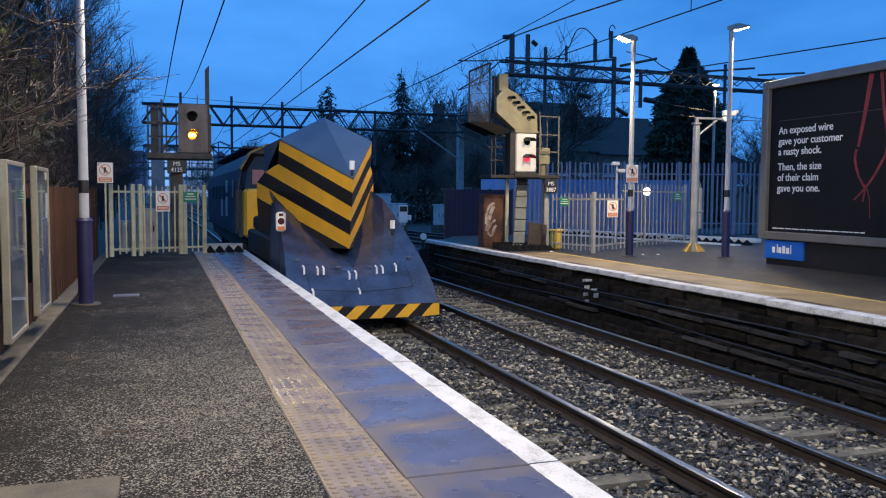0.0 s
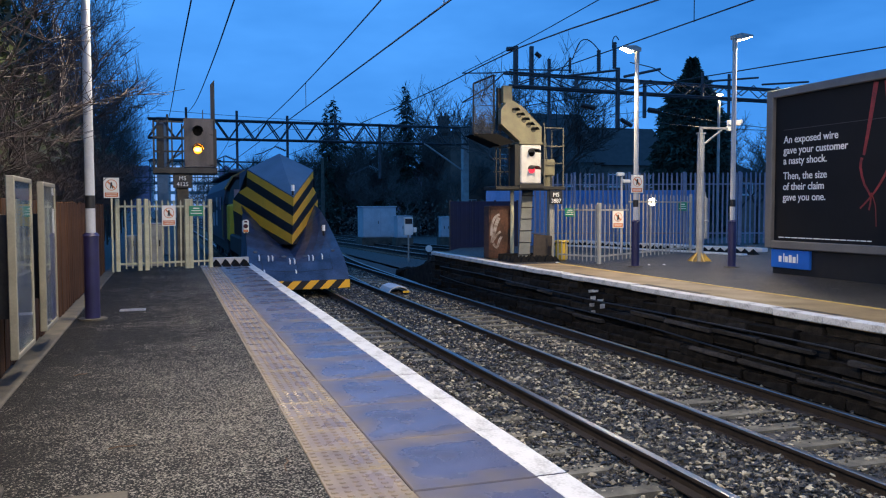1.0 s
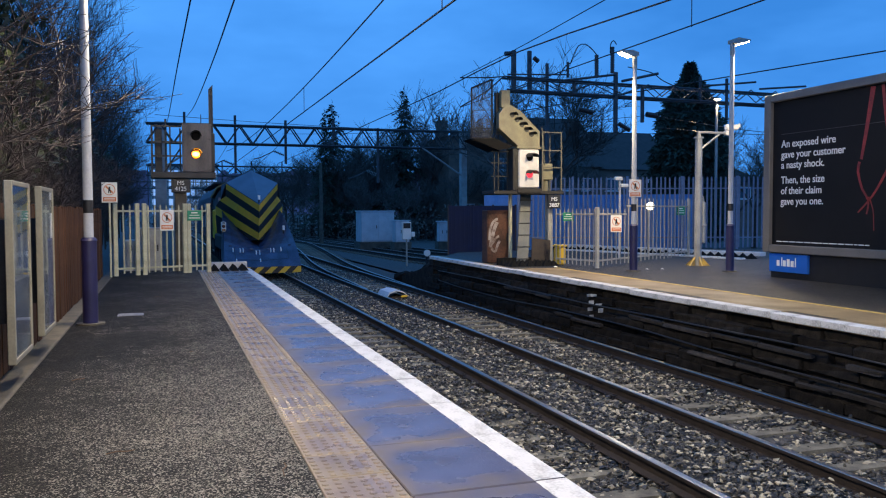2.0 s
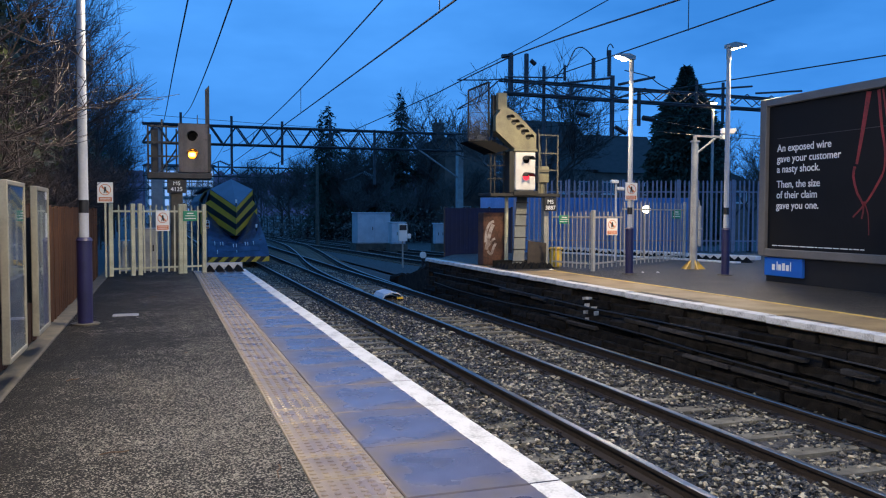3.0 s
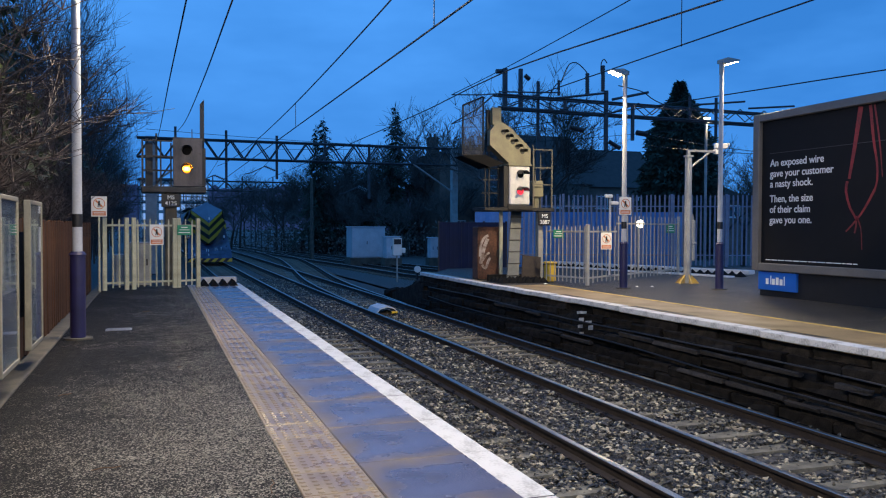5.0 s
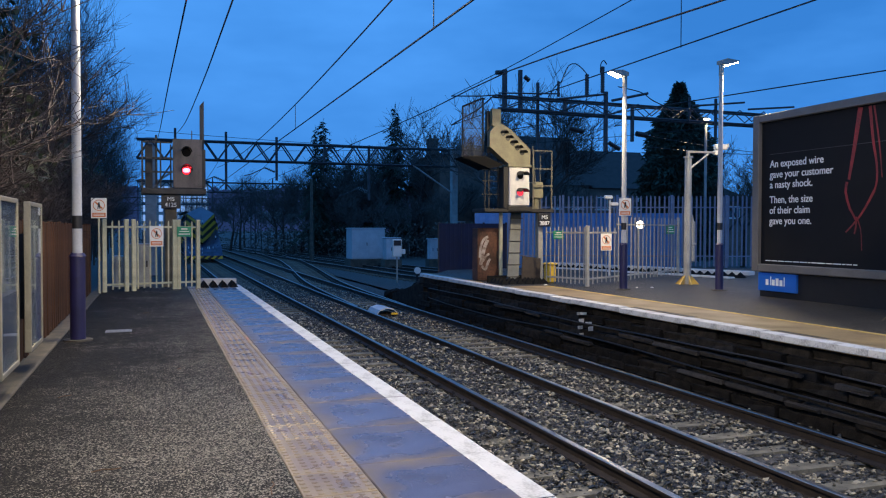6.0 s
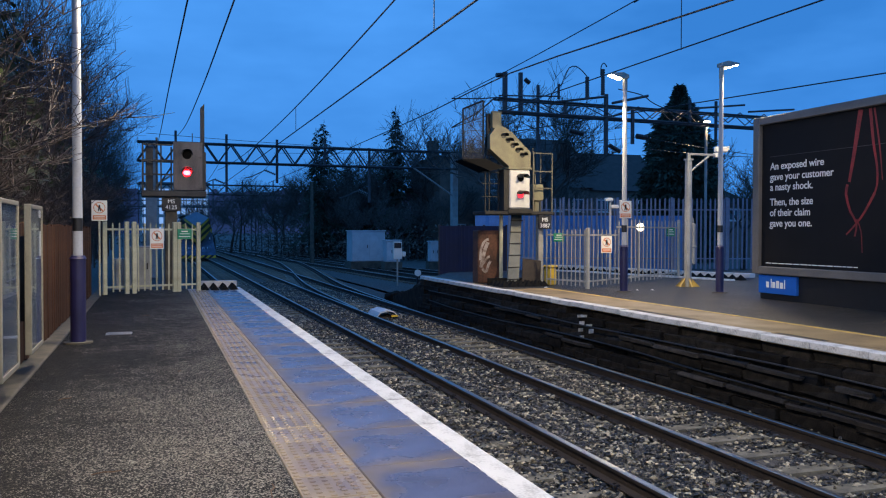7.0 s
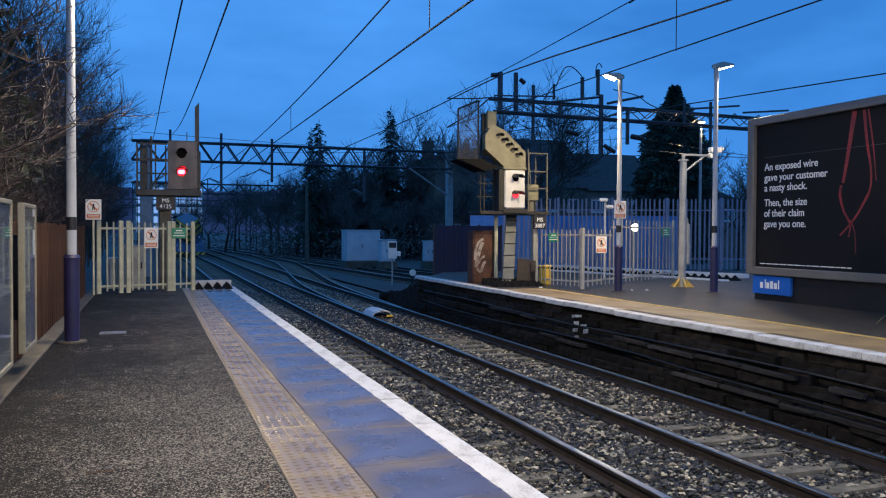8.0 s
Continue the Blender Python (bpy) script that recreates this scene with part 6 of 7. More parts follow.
def bare_tree_meshes(seed, height, spread=0.55, levels=5, lean=(0, 0), split=3, r0=None, least=0.005, bole=0.36, fit=False, twig=None):
    rng = random.Random(seed)
    trunk, crown = Shape(), Shape()

    def grow(p, d, length, r, lev):
        steps = 3 if lev < levels - 1 else 2
        for k in range(steps):
            d = (d + Vector((rng.uniform(-1, 1), rng.uniform(-1, 1), rng.uniform(-0.5, 0.9))) * 0.16).normalized()
            q = p + d * (length / steps)
            rn = r * (0.86 if lev < levels - 1 else 0.7)
            (trunk if lev == 0 else crown).tube(p, q, r, rn, n=(7 if lev == 0 else 4 if lev < 2 else 3), caps=False)
            p, r = q, rn
            if lev > 0 and lev < levels - 1 and rng.random() < 0.75:
                side(p, d, length * rng.uniform(0.45, 0.7), r * 0.55, lev + 1)
        if lev < levels - 1:
            for _ in range(split):
                side(p, d, length * rng.uniform(0.6, 0.85), r * 0.72, lev + 1)

    def side(p, d, length, r, lev):
        ax = Vector((rng.uniform(-1, 1), rng.uniform(-1, 1), rng.uniform(-0.3, 0.6)))
        grow(p, (d * (1 - spread * 0.6) + ax.normalized() * spread).normalized(), length, max(r, least), lev)

    grow(Vector((0, 0, 0)), Vector((lean[0], lean[1], 1)).normalized(), height * bole, r0 or height * 0.018, 0)
    if fit:
        k = height / max(v[2] for v in crown.v)
        for sh in (trunk, crown):
            sh.v = [tuple(c * k for c in v) for v in sh.v]
    return trunk.mesh("trunk", BARK), crown.mesh("crown", twig or TWIG)


def plant(name, label, category, group, meshes, parts, m):
    t = thing(name, label, category, group, at=m)
    for (pn, mat_), me in zip(parts, meshes):
        part(pn, me, mat_, t)
    return t


BARE = [bare_tree_meshes(11, 8.0, 0.55, 6), bare_tree_meshes(23, 8.0, 0.6, 6), bare_tree_meshes(37, 8.0, 0.5, 6), bare_tree_meshes(41, 8.0, 0.66, 6)]
SHRUB = [bare_tree_meshes(51, 3.4, 0.75, 5, split=4, r0=0.035), bare_tree_meshes(57, 3.4, 0.7, 5, split=4, r0=0.035)]
FAN = [bare_tree_meshes(63, 8.0, 0.58, 6, split=3, least=0.008, bole=0.25, fit=True, twig=HAZED_TWIG), bare_tree_meshes(77, 8.0, 0.62, 6, split=3, least=0.008, bole=0.24, fit=True, twig=HAZED_TWIG)]
TP = (("trunk", BARK), ("crown", TWIG))
rt = random.Random(6)
# thicket behind the near platform
for k in range(26):
    y = 9.6 + 1.8 * k + 0.06 * k * k
    x = (-3.1 if k < 5 else -2.85) - (0.8 if k % 2 else 0.0) - 0.012 * y + rt.uniform(-0.3, 0.3)
    h = rt.uniform(6.6, 8.2) + (1.2 if k % 2 else 0) + 0.012 * y
    m = pose(x, y, -0.3, 0, 0, rt.uniform(0, 360)) @ Matrix.Diagonal((h / 8.0 * 0.55, h / 8.0 * 0.8, h / 8.0, 1))
    plant("bare_tree", "leafless dark tree in the thicket behind the fence", "tree", "trees behind the fence", BARE[k % 4], TP, m)
for k in range(40):
    y = 7.5 + k * 1.3 + rt.uniform(-0.5, 0.5)
    sc = rt.uniform(0.75, 1.25)
    m = pose(-2.0 - rt.random() * 0.8 - 0.012 * y, y, -0.2, 0, 0, rt.uniform(0, 360)) @ Matrix.Diagonal((sc, sc, sc, 1))
    plant("bare_shrub", "leafless tangled brown shrub behind the fence", "shrub", "shrubs behind the fence", SHRUB[k % 2], TP, m)


def clumps(name, label, category, boxes, count, size, material, seed):
    """Many small leaves scattered through lumpy volumes."""
    rng = np.random.default_rng(seed)
    V = []
    for (cx, cy, cz, rx, ry, rz), n in zip(boxes, count):
        p = rng.normal(size=(n, 3))
        p /= np.linalg.norm(p, axis=1)[:, None]
        p *= rng.random((n, 1)) ** 0.45
        lump = 1 + 0.35 * np.sin(p[:, :1] * 7 + cx) * np.cos(p[:, 1:2] * 6 + cy) + 0.2 * np.sin(p[:, 2:3] * 11)
        c = p * lump * np.array([rx, ry, rz]) + np.array([cx, cy, cz])
        u = rng.normal(size=(n, 3))
        u /= np.linalg.norm(u, axis=1)[:, None]
        w = np.cross(u, rng.normal(size=(n, 3)))
        w /= np.linalg.norm(w, axis=1)[:, None]
        s = size * rng.uniform(0.5, 1.3, (n, 1))
        V.append(np.stack([c - u * s, c + w * s * 0.6, c + u * s, c - w * s * 0.6], 1))
    V = np.concatenate(V)
    me = bpy.data.meshes.new(name)
    me.from_pydata(V.reshape(-1, 3).tolist(), [], np.arange(len(V) * 4).reshape(-1, 4).tolist())
    me.materials.append(material)
    return tagged(new(name, me), label, category, kind="stuff")


clumps("ivy_growth", "dark ivy and brambles over the thicket", "ivy",
       [(-2.75, 11.5, 4.4, 0.8, 2.5, 1.8), (-2.9, 10.5, 1.7, 0.8, 4, 1.5), (-3.1, 17, 2.2, 1.0, 4.5, 2.0), (-3.3, 16, 4.6, 1.0, 4, 1.6), (-3.6, 25, 2.8, 1.2, 5, 2.6), (-3.9, 35, 3.0, 1.4, 6, 2.9), (-4.2, 48, 3.2, 1.6, 9, 3.4), (-4.8, 66, 3.4, 2.0, 13, 3.8), (-6.5, 95, 3, 3, 18, 4.2)],
       (5200, 4600, 5600, 5000, 7000, 8000, 9000, 9000, 8000), 0.09, IVY, 3)


def conifer_meshes(seed, height, width, bare=0.0, limbs=6):
    """Uneven whorls of drooping limbs with hanging sprays; gaps show the sky near the top."""
    rng = random.Random(seed)
    trunk, crown = Shape(), Shape()
    trunk.tube((0, 0, 0), (0, 0, height * 0.97), height * 0.015, 0.02, n=7)
    z = height * 0.08
    while z < height * 0.985:
        below = height - z
        reach = min(width, 0.16 + 0.42 * below) * rng.uniform(0.65, 1.2)
        lean = rng.uniform(0, 6.283)
        for _ in range(limbs if below > 1.2 else 4):
            if rng.random() < bare:
                continue
            a = rng.uniform(0, 6.283)
            R = reach * rng.uniform(0.4, 1.1) * (1 + 0.28 * math.cos(a - lean))
            p = Vector((0, 0, z + rng.uniform(-0.12, 0.12)))
            rise = rng.uniform(-0.05, 0.28)
            m = max(3, int(R * 6))
            q = p
            for j in range(m):
                f = (j + 1) / m
                c = p + Vector((math.cos(a) * R * f, math.sin(a) * R * f, R * (rise * f - 0.42 * f * f)))
                crown.tube(q, c, 0.022 * (1 - 0.6 * f), 0.012, n=3, caps=False)
                q = c
                for _k in range(4):
                    e = Vector((math.cos(a) * 0.5 + rng.uniform(-1, 1), math.sin(a) * 0.5 + rng.uniform(-1, 1), rng.uniform(-0.75, 0.3))) * rng.uniform(0.16, 0.40)
                    w = e.cross(Vector((rng.uniform(-1, 1), rng.uniform(-1, 1), 1))).normalized() * rng.uniform(0.04, 0.10)
                    crown.face([c - w, c + w, c + e])
        z += rng.uniform(0.22, 0.42)
    for k in range(5):
        crown.face([(-0.05, 0, height * 0.985), (0.05, 0.02 * k, height * 0.985), (rng.uniform(-0.15, 0.15), rng.uniform(-0.1, 0.1), height * (1.0 + 0.006 * k))])
    return trunk.mesh("trunk", BARK), crown.mesh("crown", NEEDLE)


CONIFER = [conifer_meshes(3, 12.5, 2.7, 0.05, 12), conifer_meshes(8, 12.5, 3.0, 0.2, 9), conifer_meshes(14, 12.5, 2.3, 0.10, 12)]
CP = (("trunk", BARK), ("crown", NEEDLE))
for k, (x, y, h, w) in enumerate(((14.0, 76, 12.1, 0.55), (14.85, 76.5, 13.0, 0.80), (21.35, 75, 14.3, 0.72), (20.6, 82, 9.6, 1.3), (17.8, 80, 9.2, 1.3), (18.9, 84, 9.0, 1.4))):
    m = pose(x, y, -1.3, 0, 0, 50 * k) @ Matrix.Diagonal((h / 12.5 * w, h / 12.5 * w, h / 12.5, 1))
    plant("conifer", "tall dark evergreen conifer against the dusk sky", "tree", "conifers", CONIFER[(1, 1, 0, 2)[k] if k < 4 else k % 3], CP, m)


def dense_conifer_meshes(seed, height, width, count):
    """A full evergreen: hanging sprays thick over a lumpy pointed dome, thinning to a spire."""
    rng = np.random.default_rng(seed)
    trunk = Shape()
    trunk.tube((0, 0, 0), (0, 0, height * 0.97), 0.22, 0.02, n=7)
    u = rng.random(count) ** 0.8
    a = rng.uniform(0, 6.283, count)
    # full body below, a narrow leader above
    prof = np.where(u < 0.90, width * (1 - np.minimum(u / 0.96, 1) ** 4) ** 0.9, 0.03 + 0.42 * (1 - u) / 0.10)
    lump = 1 + 0.13 * np.sin(a * 5 + u * 19) + 0.10 * np.sin(a * 9 - u * 41) + 0.08 * np.sin(u * 90 + a * 2)
    r = prof * lump * rng.random(count) ** 0.28
    c = np.stack([r * np.cos(a), r * np.sin(a), height * (0.06 + 0.94 * u)], -1)
    out = np.stack([np.cos(a), np.sin(a), rng.uniform(-0.9, 0.1, count)], -1) + rng.normal(scale=0.45, size=(count, 3))
    out /= np.linalg.norm(out, axis=1)[:, None]
    w = np.cross(out, rng.normal(size=(count, 3)))
    w /= np.linalg.norm(w, axis=1)[:, None]
    q = rng.uniform(0.10, 0.30, (count, 1))
    V = np.stack([c - w * q * 0.35, c + w * q * 0.35, c + out * q * 1.5 + w * q * 0.1], 1)
    me = bpy.data.meshes.new("crown")
    me.from_pydata(V.reshape(-1, 3).tolist(), [], np.arange(count * 3).reshape(-1, 3).tolist())
    me.materials.append(NEEDLE)
    return trunk.mesh("trunk", BARK), me


plant("conifer", "broad dense evergreen conifer behind the palisade", "tree", "conifers", dense_conifer_meshes(5, 12.3, 2.35, 42000), CP, pose(32.7, 46.5, -1.3))
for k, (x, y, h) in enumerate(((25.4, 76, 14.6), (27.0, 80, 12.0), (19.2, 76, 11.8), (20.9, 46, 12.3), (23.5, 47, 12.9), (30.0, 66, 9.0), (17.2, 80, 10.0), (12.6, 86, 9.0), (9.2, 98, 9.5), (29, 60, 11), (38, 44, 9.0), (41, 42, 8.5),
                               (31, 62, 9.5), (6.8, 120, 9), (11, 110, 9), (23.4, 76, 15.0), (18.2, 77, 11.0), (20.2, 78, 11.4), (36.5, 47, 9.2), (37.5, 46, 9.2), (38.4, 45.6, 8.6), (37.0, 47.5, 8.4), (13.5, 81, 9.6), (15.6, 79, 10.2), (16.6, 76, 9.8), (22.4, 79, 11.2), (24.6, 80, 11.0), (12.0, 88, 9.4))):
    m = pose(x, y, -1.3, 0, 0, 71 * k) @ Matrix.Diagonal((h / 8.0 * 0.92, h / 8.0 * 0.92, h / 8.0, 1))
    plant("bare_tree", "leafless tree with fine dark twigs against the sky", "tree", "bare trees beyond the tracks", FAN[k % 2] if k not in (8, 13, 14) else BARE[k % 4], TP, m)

SCRUB = mat("dead_scrub", (0.20, 0.185, 0.16), (0.11, 0.10, 0.085), 0.85, scale=2, fine=20, bump=0.2)
rw = random.Random(12)
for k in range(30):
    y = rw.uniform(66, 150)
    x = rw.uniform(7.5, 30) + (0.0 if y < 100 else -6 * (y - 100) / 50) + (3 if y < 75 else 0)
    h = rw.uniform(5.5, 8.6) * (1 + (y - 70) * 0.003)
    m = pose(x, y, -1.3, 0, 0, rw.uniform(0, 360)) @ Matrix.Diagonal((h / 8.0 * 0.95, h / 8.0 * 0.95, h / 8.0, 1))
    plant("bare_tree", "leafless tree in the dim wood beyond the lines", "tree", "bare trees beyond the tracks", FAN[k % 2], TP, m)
clumps("far_woods", "dark scrub and woodland beyond the tracks", "woods",
       [(14, 80, -0.2, 6, 2, 1.5), (20, 74, -0.1, 6, 2, 1.7), (26, 68, 0.0, 5, 2, 1.8), (7.5, 112, 0.2, 7, 4, 2.4), (15, 100, 0.4, 8, 4, 2.6), (31, 88, 1.2, 7, 3, 3.6), (19, 97, 2.0, 8, 3, 3.6), (27, 88, 2.0, 6, 3, 3.6)],
       (1500, 2400, 2600, 900, 1300, 3000, 2200, 2600), 0.15, SCRUB, 9)


# ---- hazy distance ----
def distance():
    """Added backdrop with the outline of a far wooded rise; dusk haze is painted in as blue glow."""
    m = bpy.data.materials.new("painted_haze_glow")
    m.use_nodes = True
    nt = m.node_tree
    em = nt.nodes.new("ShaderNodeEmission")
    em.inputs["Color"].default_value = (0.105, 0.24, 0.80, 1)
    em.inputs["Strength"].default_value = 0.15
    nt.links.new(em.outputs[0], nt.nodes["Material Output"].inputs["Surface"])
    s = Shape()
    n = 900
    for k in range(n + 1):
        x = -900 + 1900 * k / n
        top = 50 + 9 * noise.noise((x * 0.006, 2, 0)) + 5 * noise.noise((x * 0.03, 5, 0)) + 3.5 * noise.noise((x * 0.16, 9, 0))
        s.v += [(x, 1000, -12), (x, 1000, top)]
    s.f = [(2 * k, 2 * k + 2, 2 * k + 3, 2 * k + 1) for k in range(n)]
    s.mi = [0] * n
    solid("backdrop", s, m, "glowing far rise outline with blue dusk haze painted in", "backdrop", kind="structure")


distance()

# ---- buildings ----
BRICK = mat("dark_brick", (0.23, 0.15, 0.115), (0.13, 0.085, 0.065), 0.85, scale=1.5, fine=25, bump=0.3)
TILE = mat("roof_tile", (0.065, 0.046, 0.04), (0.034, 0.025, 0.022), 0.8, scale=2, fine=20, bump=0.4)
FRAME_WHITE = mat("white_window_frame", (0.68, 0.68, 0.68), (0.55, 0.55, 0.55), 0.5, bump=0)
WINDOW = mat("dusk_window_glass", (0.05, 0.06, 0.08), (0.03, 0.035, 0.05), 0.06, bump=0)
WINDOW_LIT = mat("lit_window", (0.7, 0.6, 0.4), (0.6, 0.5, 0.35), 0.4, bump=0, emit=(1.0, 0.72, 0.35), power=0.6)


def house(name, label, x0, x1, y, depth, eave, ridge, wins, hip=True, chimneys=()):
    t = thing(name, label, "house", "houses beyond the tracks")
    s = Shape()
    s.box(x0, x1, y, y + depth, -1.35, eave)
    part("wall", s, BRICK, t, "dark brick wall")
    s = Shape()
    o, h = 0.4, (depth / 2 if hip else 0.0)
    ym = y + depth / 2
    v = [(x0 - o, y - o, eave - 0.1), (x1 + o, y - o, eave - 0.1), (x1 + o, y + depth + o, eave - 0.1), (x0 - o, y + depth + o, eave - 0.1), (x0 - o + h, ym, ridge), (x1 + o - h, ym, ridge)]
    s.poly(v, [(0, 1, 5, 4), (1, 2, 5), (2, 3, 4, 5), (3, 0, 4), (3, 2, 1, 0)])
    roof = part("roof", s, TILE, t, "dark tiled roof")
    for cx, top in chimneys:
        s = Shape()
        s.box(cx - 0.45, cx + 0.45, ym - 0.4, ym + 0.4, eave, top)
        s.box(cx - 0.52, cx + 0.52, ym - 0.47, ym + 0.47, top - 0.2, top - 0.05)
        for k in (-0.22, 0.22):
            s.tube((cx + k, ym, top), (cx + k, ym, top + 0.35), 0.12, n=8)
        part("chimney", s, BRICK, roof)
    for wx, wz, ww, wh, lit in wins:
        win = new("window")
        win.parent = t
        s = Shape()
        f = 0.07
        for a, b, c, d in ((wx, wx + ww, wz, wz + f), (wx, wx + ww, wz + wh - f, wz + wh), (wx, wx + f, wz + f, wz + wh - f), (wx + ww - f, wx + ww, wz + f, wz + wh - f), (wx + ww / 2 - f / 2, wx + ww / 2 + f / 2, wz + f, wz + wh - f)):
            s.box(a, b, y - 0.05, y + 0.03, c, d)
        part("frame", s, FRAME_WHITE, win)
        s = Shape()
        s.box(wx + f, wx + ww - f, y - 0.02, y - 0.01, wz + f, wz + wh - f)
        part("pane", s, WINDOW_LIT if lit else WINDOW, win)
        s = Shape()
        s.box(wx - 0.1, wx + ww + 0.1, y - 0.12, y + 0.02, wz - 0.1, wz - 0.004)
        part("sill", s, FRAME_WHITE, win)


house("apartment_house", "dark brick flats with white-framed windows", 24.4, 33.0, 71, 9, 8.3, 9.3,
      [(29.2 + 2.0 * i, z, 1.0, 1.1, False) for i in range(2) for z in (0.4, 3.2, 5.2)] + [(25.9, 0.9, 1.0, 1.2, False)], chimneys=((25.2, 10.1),))
house("terraced_house", "dark brick house with a steep hipped roof", 31.8, 40.3, 72, 10, 5.8, 10.9,
      [(34 + 2.2 * i, z, 1.2, 1.2, False) for i in range(3) for z in (0.6, 3.4)], hip=False)
house("terraced_house", "dark brick house with a long tiled roof", 40.0, 49.0, 72.3, 10, 5.6, 9.7,
      [(41.2 + 2.4 * i, z, 1.3, 1.2, False) for i in range(3) for z in (0.6, 3.4)], hip=False)
house("terraced_house", "dark brick house half hidden behind the conifer", 49.5, 58.0, 70, 10, 4.4, 7.4,
      [(50 + 2.6 * i, 2.6, 1.4, 1.2, False) for i in range(3)])


def office_block():
    t = thing("office_block", "distant pale office block with rows of windows", "building", "houses beyond the tracks")
    s = Shape()
    s.box(-3.5, 12.0, 205, 218, -1.3, 12.5)
    part("wall", s, GALV, t)
    for r in range(5):
        for c in range(12):
            s = Shape()
            s.box(-3.0 + 1.25 * c, -2.1 + 1.25 * c, 204.9, 204.99, 0.9 + 2.25 * r, 2.4 + 2.25 * r)
            part("window", s, WINDOW_OFFICE, t)
    s = Shape()
    s.box(-3.8, 12.3, 204.7, 218.3, 12.5, 12.9)
    part("roof", s, TILE, t)


# blue glow puts the reflected sky into these panes
WINDOW_OFFICE = mat("office_window", (0.25, 0.4, 0.6), (0.2, 0.3, 0.5), 0.1, bump=0, emit=(0.35, 0.6, 1.0), power=0.6)
office_block()


# ---- lineside ----
CABINET = mat("pale_cabinet_paint", (0.60, 0.62, 0.64), (0.44, 0.46, 0.48), 0.5, scale=2, fine=20, bump=0.05)


def relay_cabinet(x0, x1, y, z0, z1, depth, label):
    t = thing("relay_cabinet", label, "cabinet", "lineside cabinets")
    s = Shape()
    s.box(x0, x1, y, y + depth, z0, z1, 0, 0.03)
    part("body", s, CABINET, t)
    s = Shape()
    s.box(x0 - 0.06, x1 + 0.06, y - 0.06, y + depth + 0.06, z1, z1 + 0.07, 0, 0.02)
    part("lid", s, CABINET, t)
    n = max(2, int((x1 - x0) / 0.8))
    for k in range(n):
        s = Shape()
        w = (x1 - x0) / n
        s.box(x0 + k * w + 0.03, x0 + (k + 1) * w - 0.03, y - 0.02, y, z0 + 0.08, z1 - 0.06, 0, 0.006)
        d = part("door", s, CABINET, t)
        s = Shape()
        s.box(x0 + (k + 1) * w - 0.12, x0 + (k + 1) * w - 0.08, y - 0.05, y - 0.02, (z0 + z1) / 2 - 0.1, (z0 + z1) / 2 + 0.1)
        part("handle", s, BLACK, d)
    s = Shape()
    s.box(x0 - 0.1, x1 + 0.1, y - 0.1, y + depth + 0.1, -1.35, z0)
    part("plinth", s, KERB, t)


relay_cabinet(11.9, 14.1, 52, -0.55, 1.40, 1.6, "large pale grey lineside relay cabinet")
relay_cabinet(13.5, 14.4, 49.5, -0.5, 0.80, 0.8, "small pale grey lineside cabinet")
relay_cabinet(17.2, 17.8, 52, -0.6, 0.7, 0.6, "narrow pale lineside cabinet")


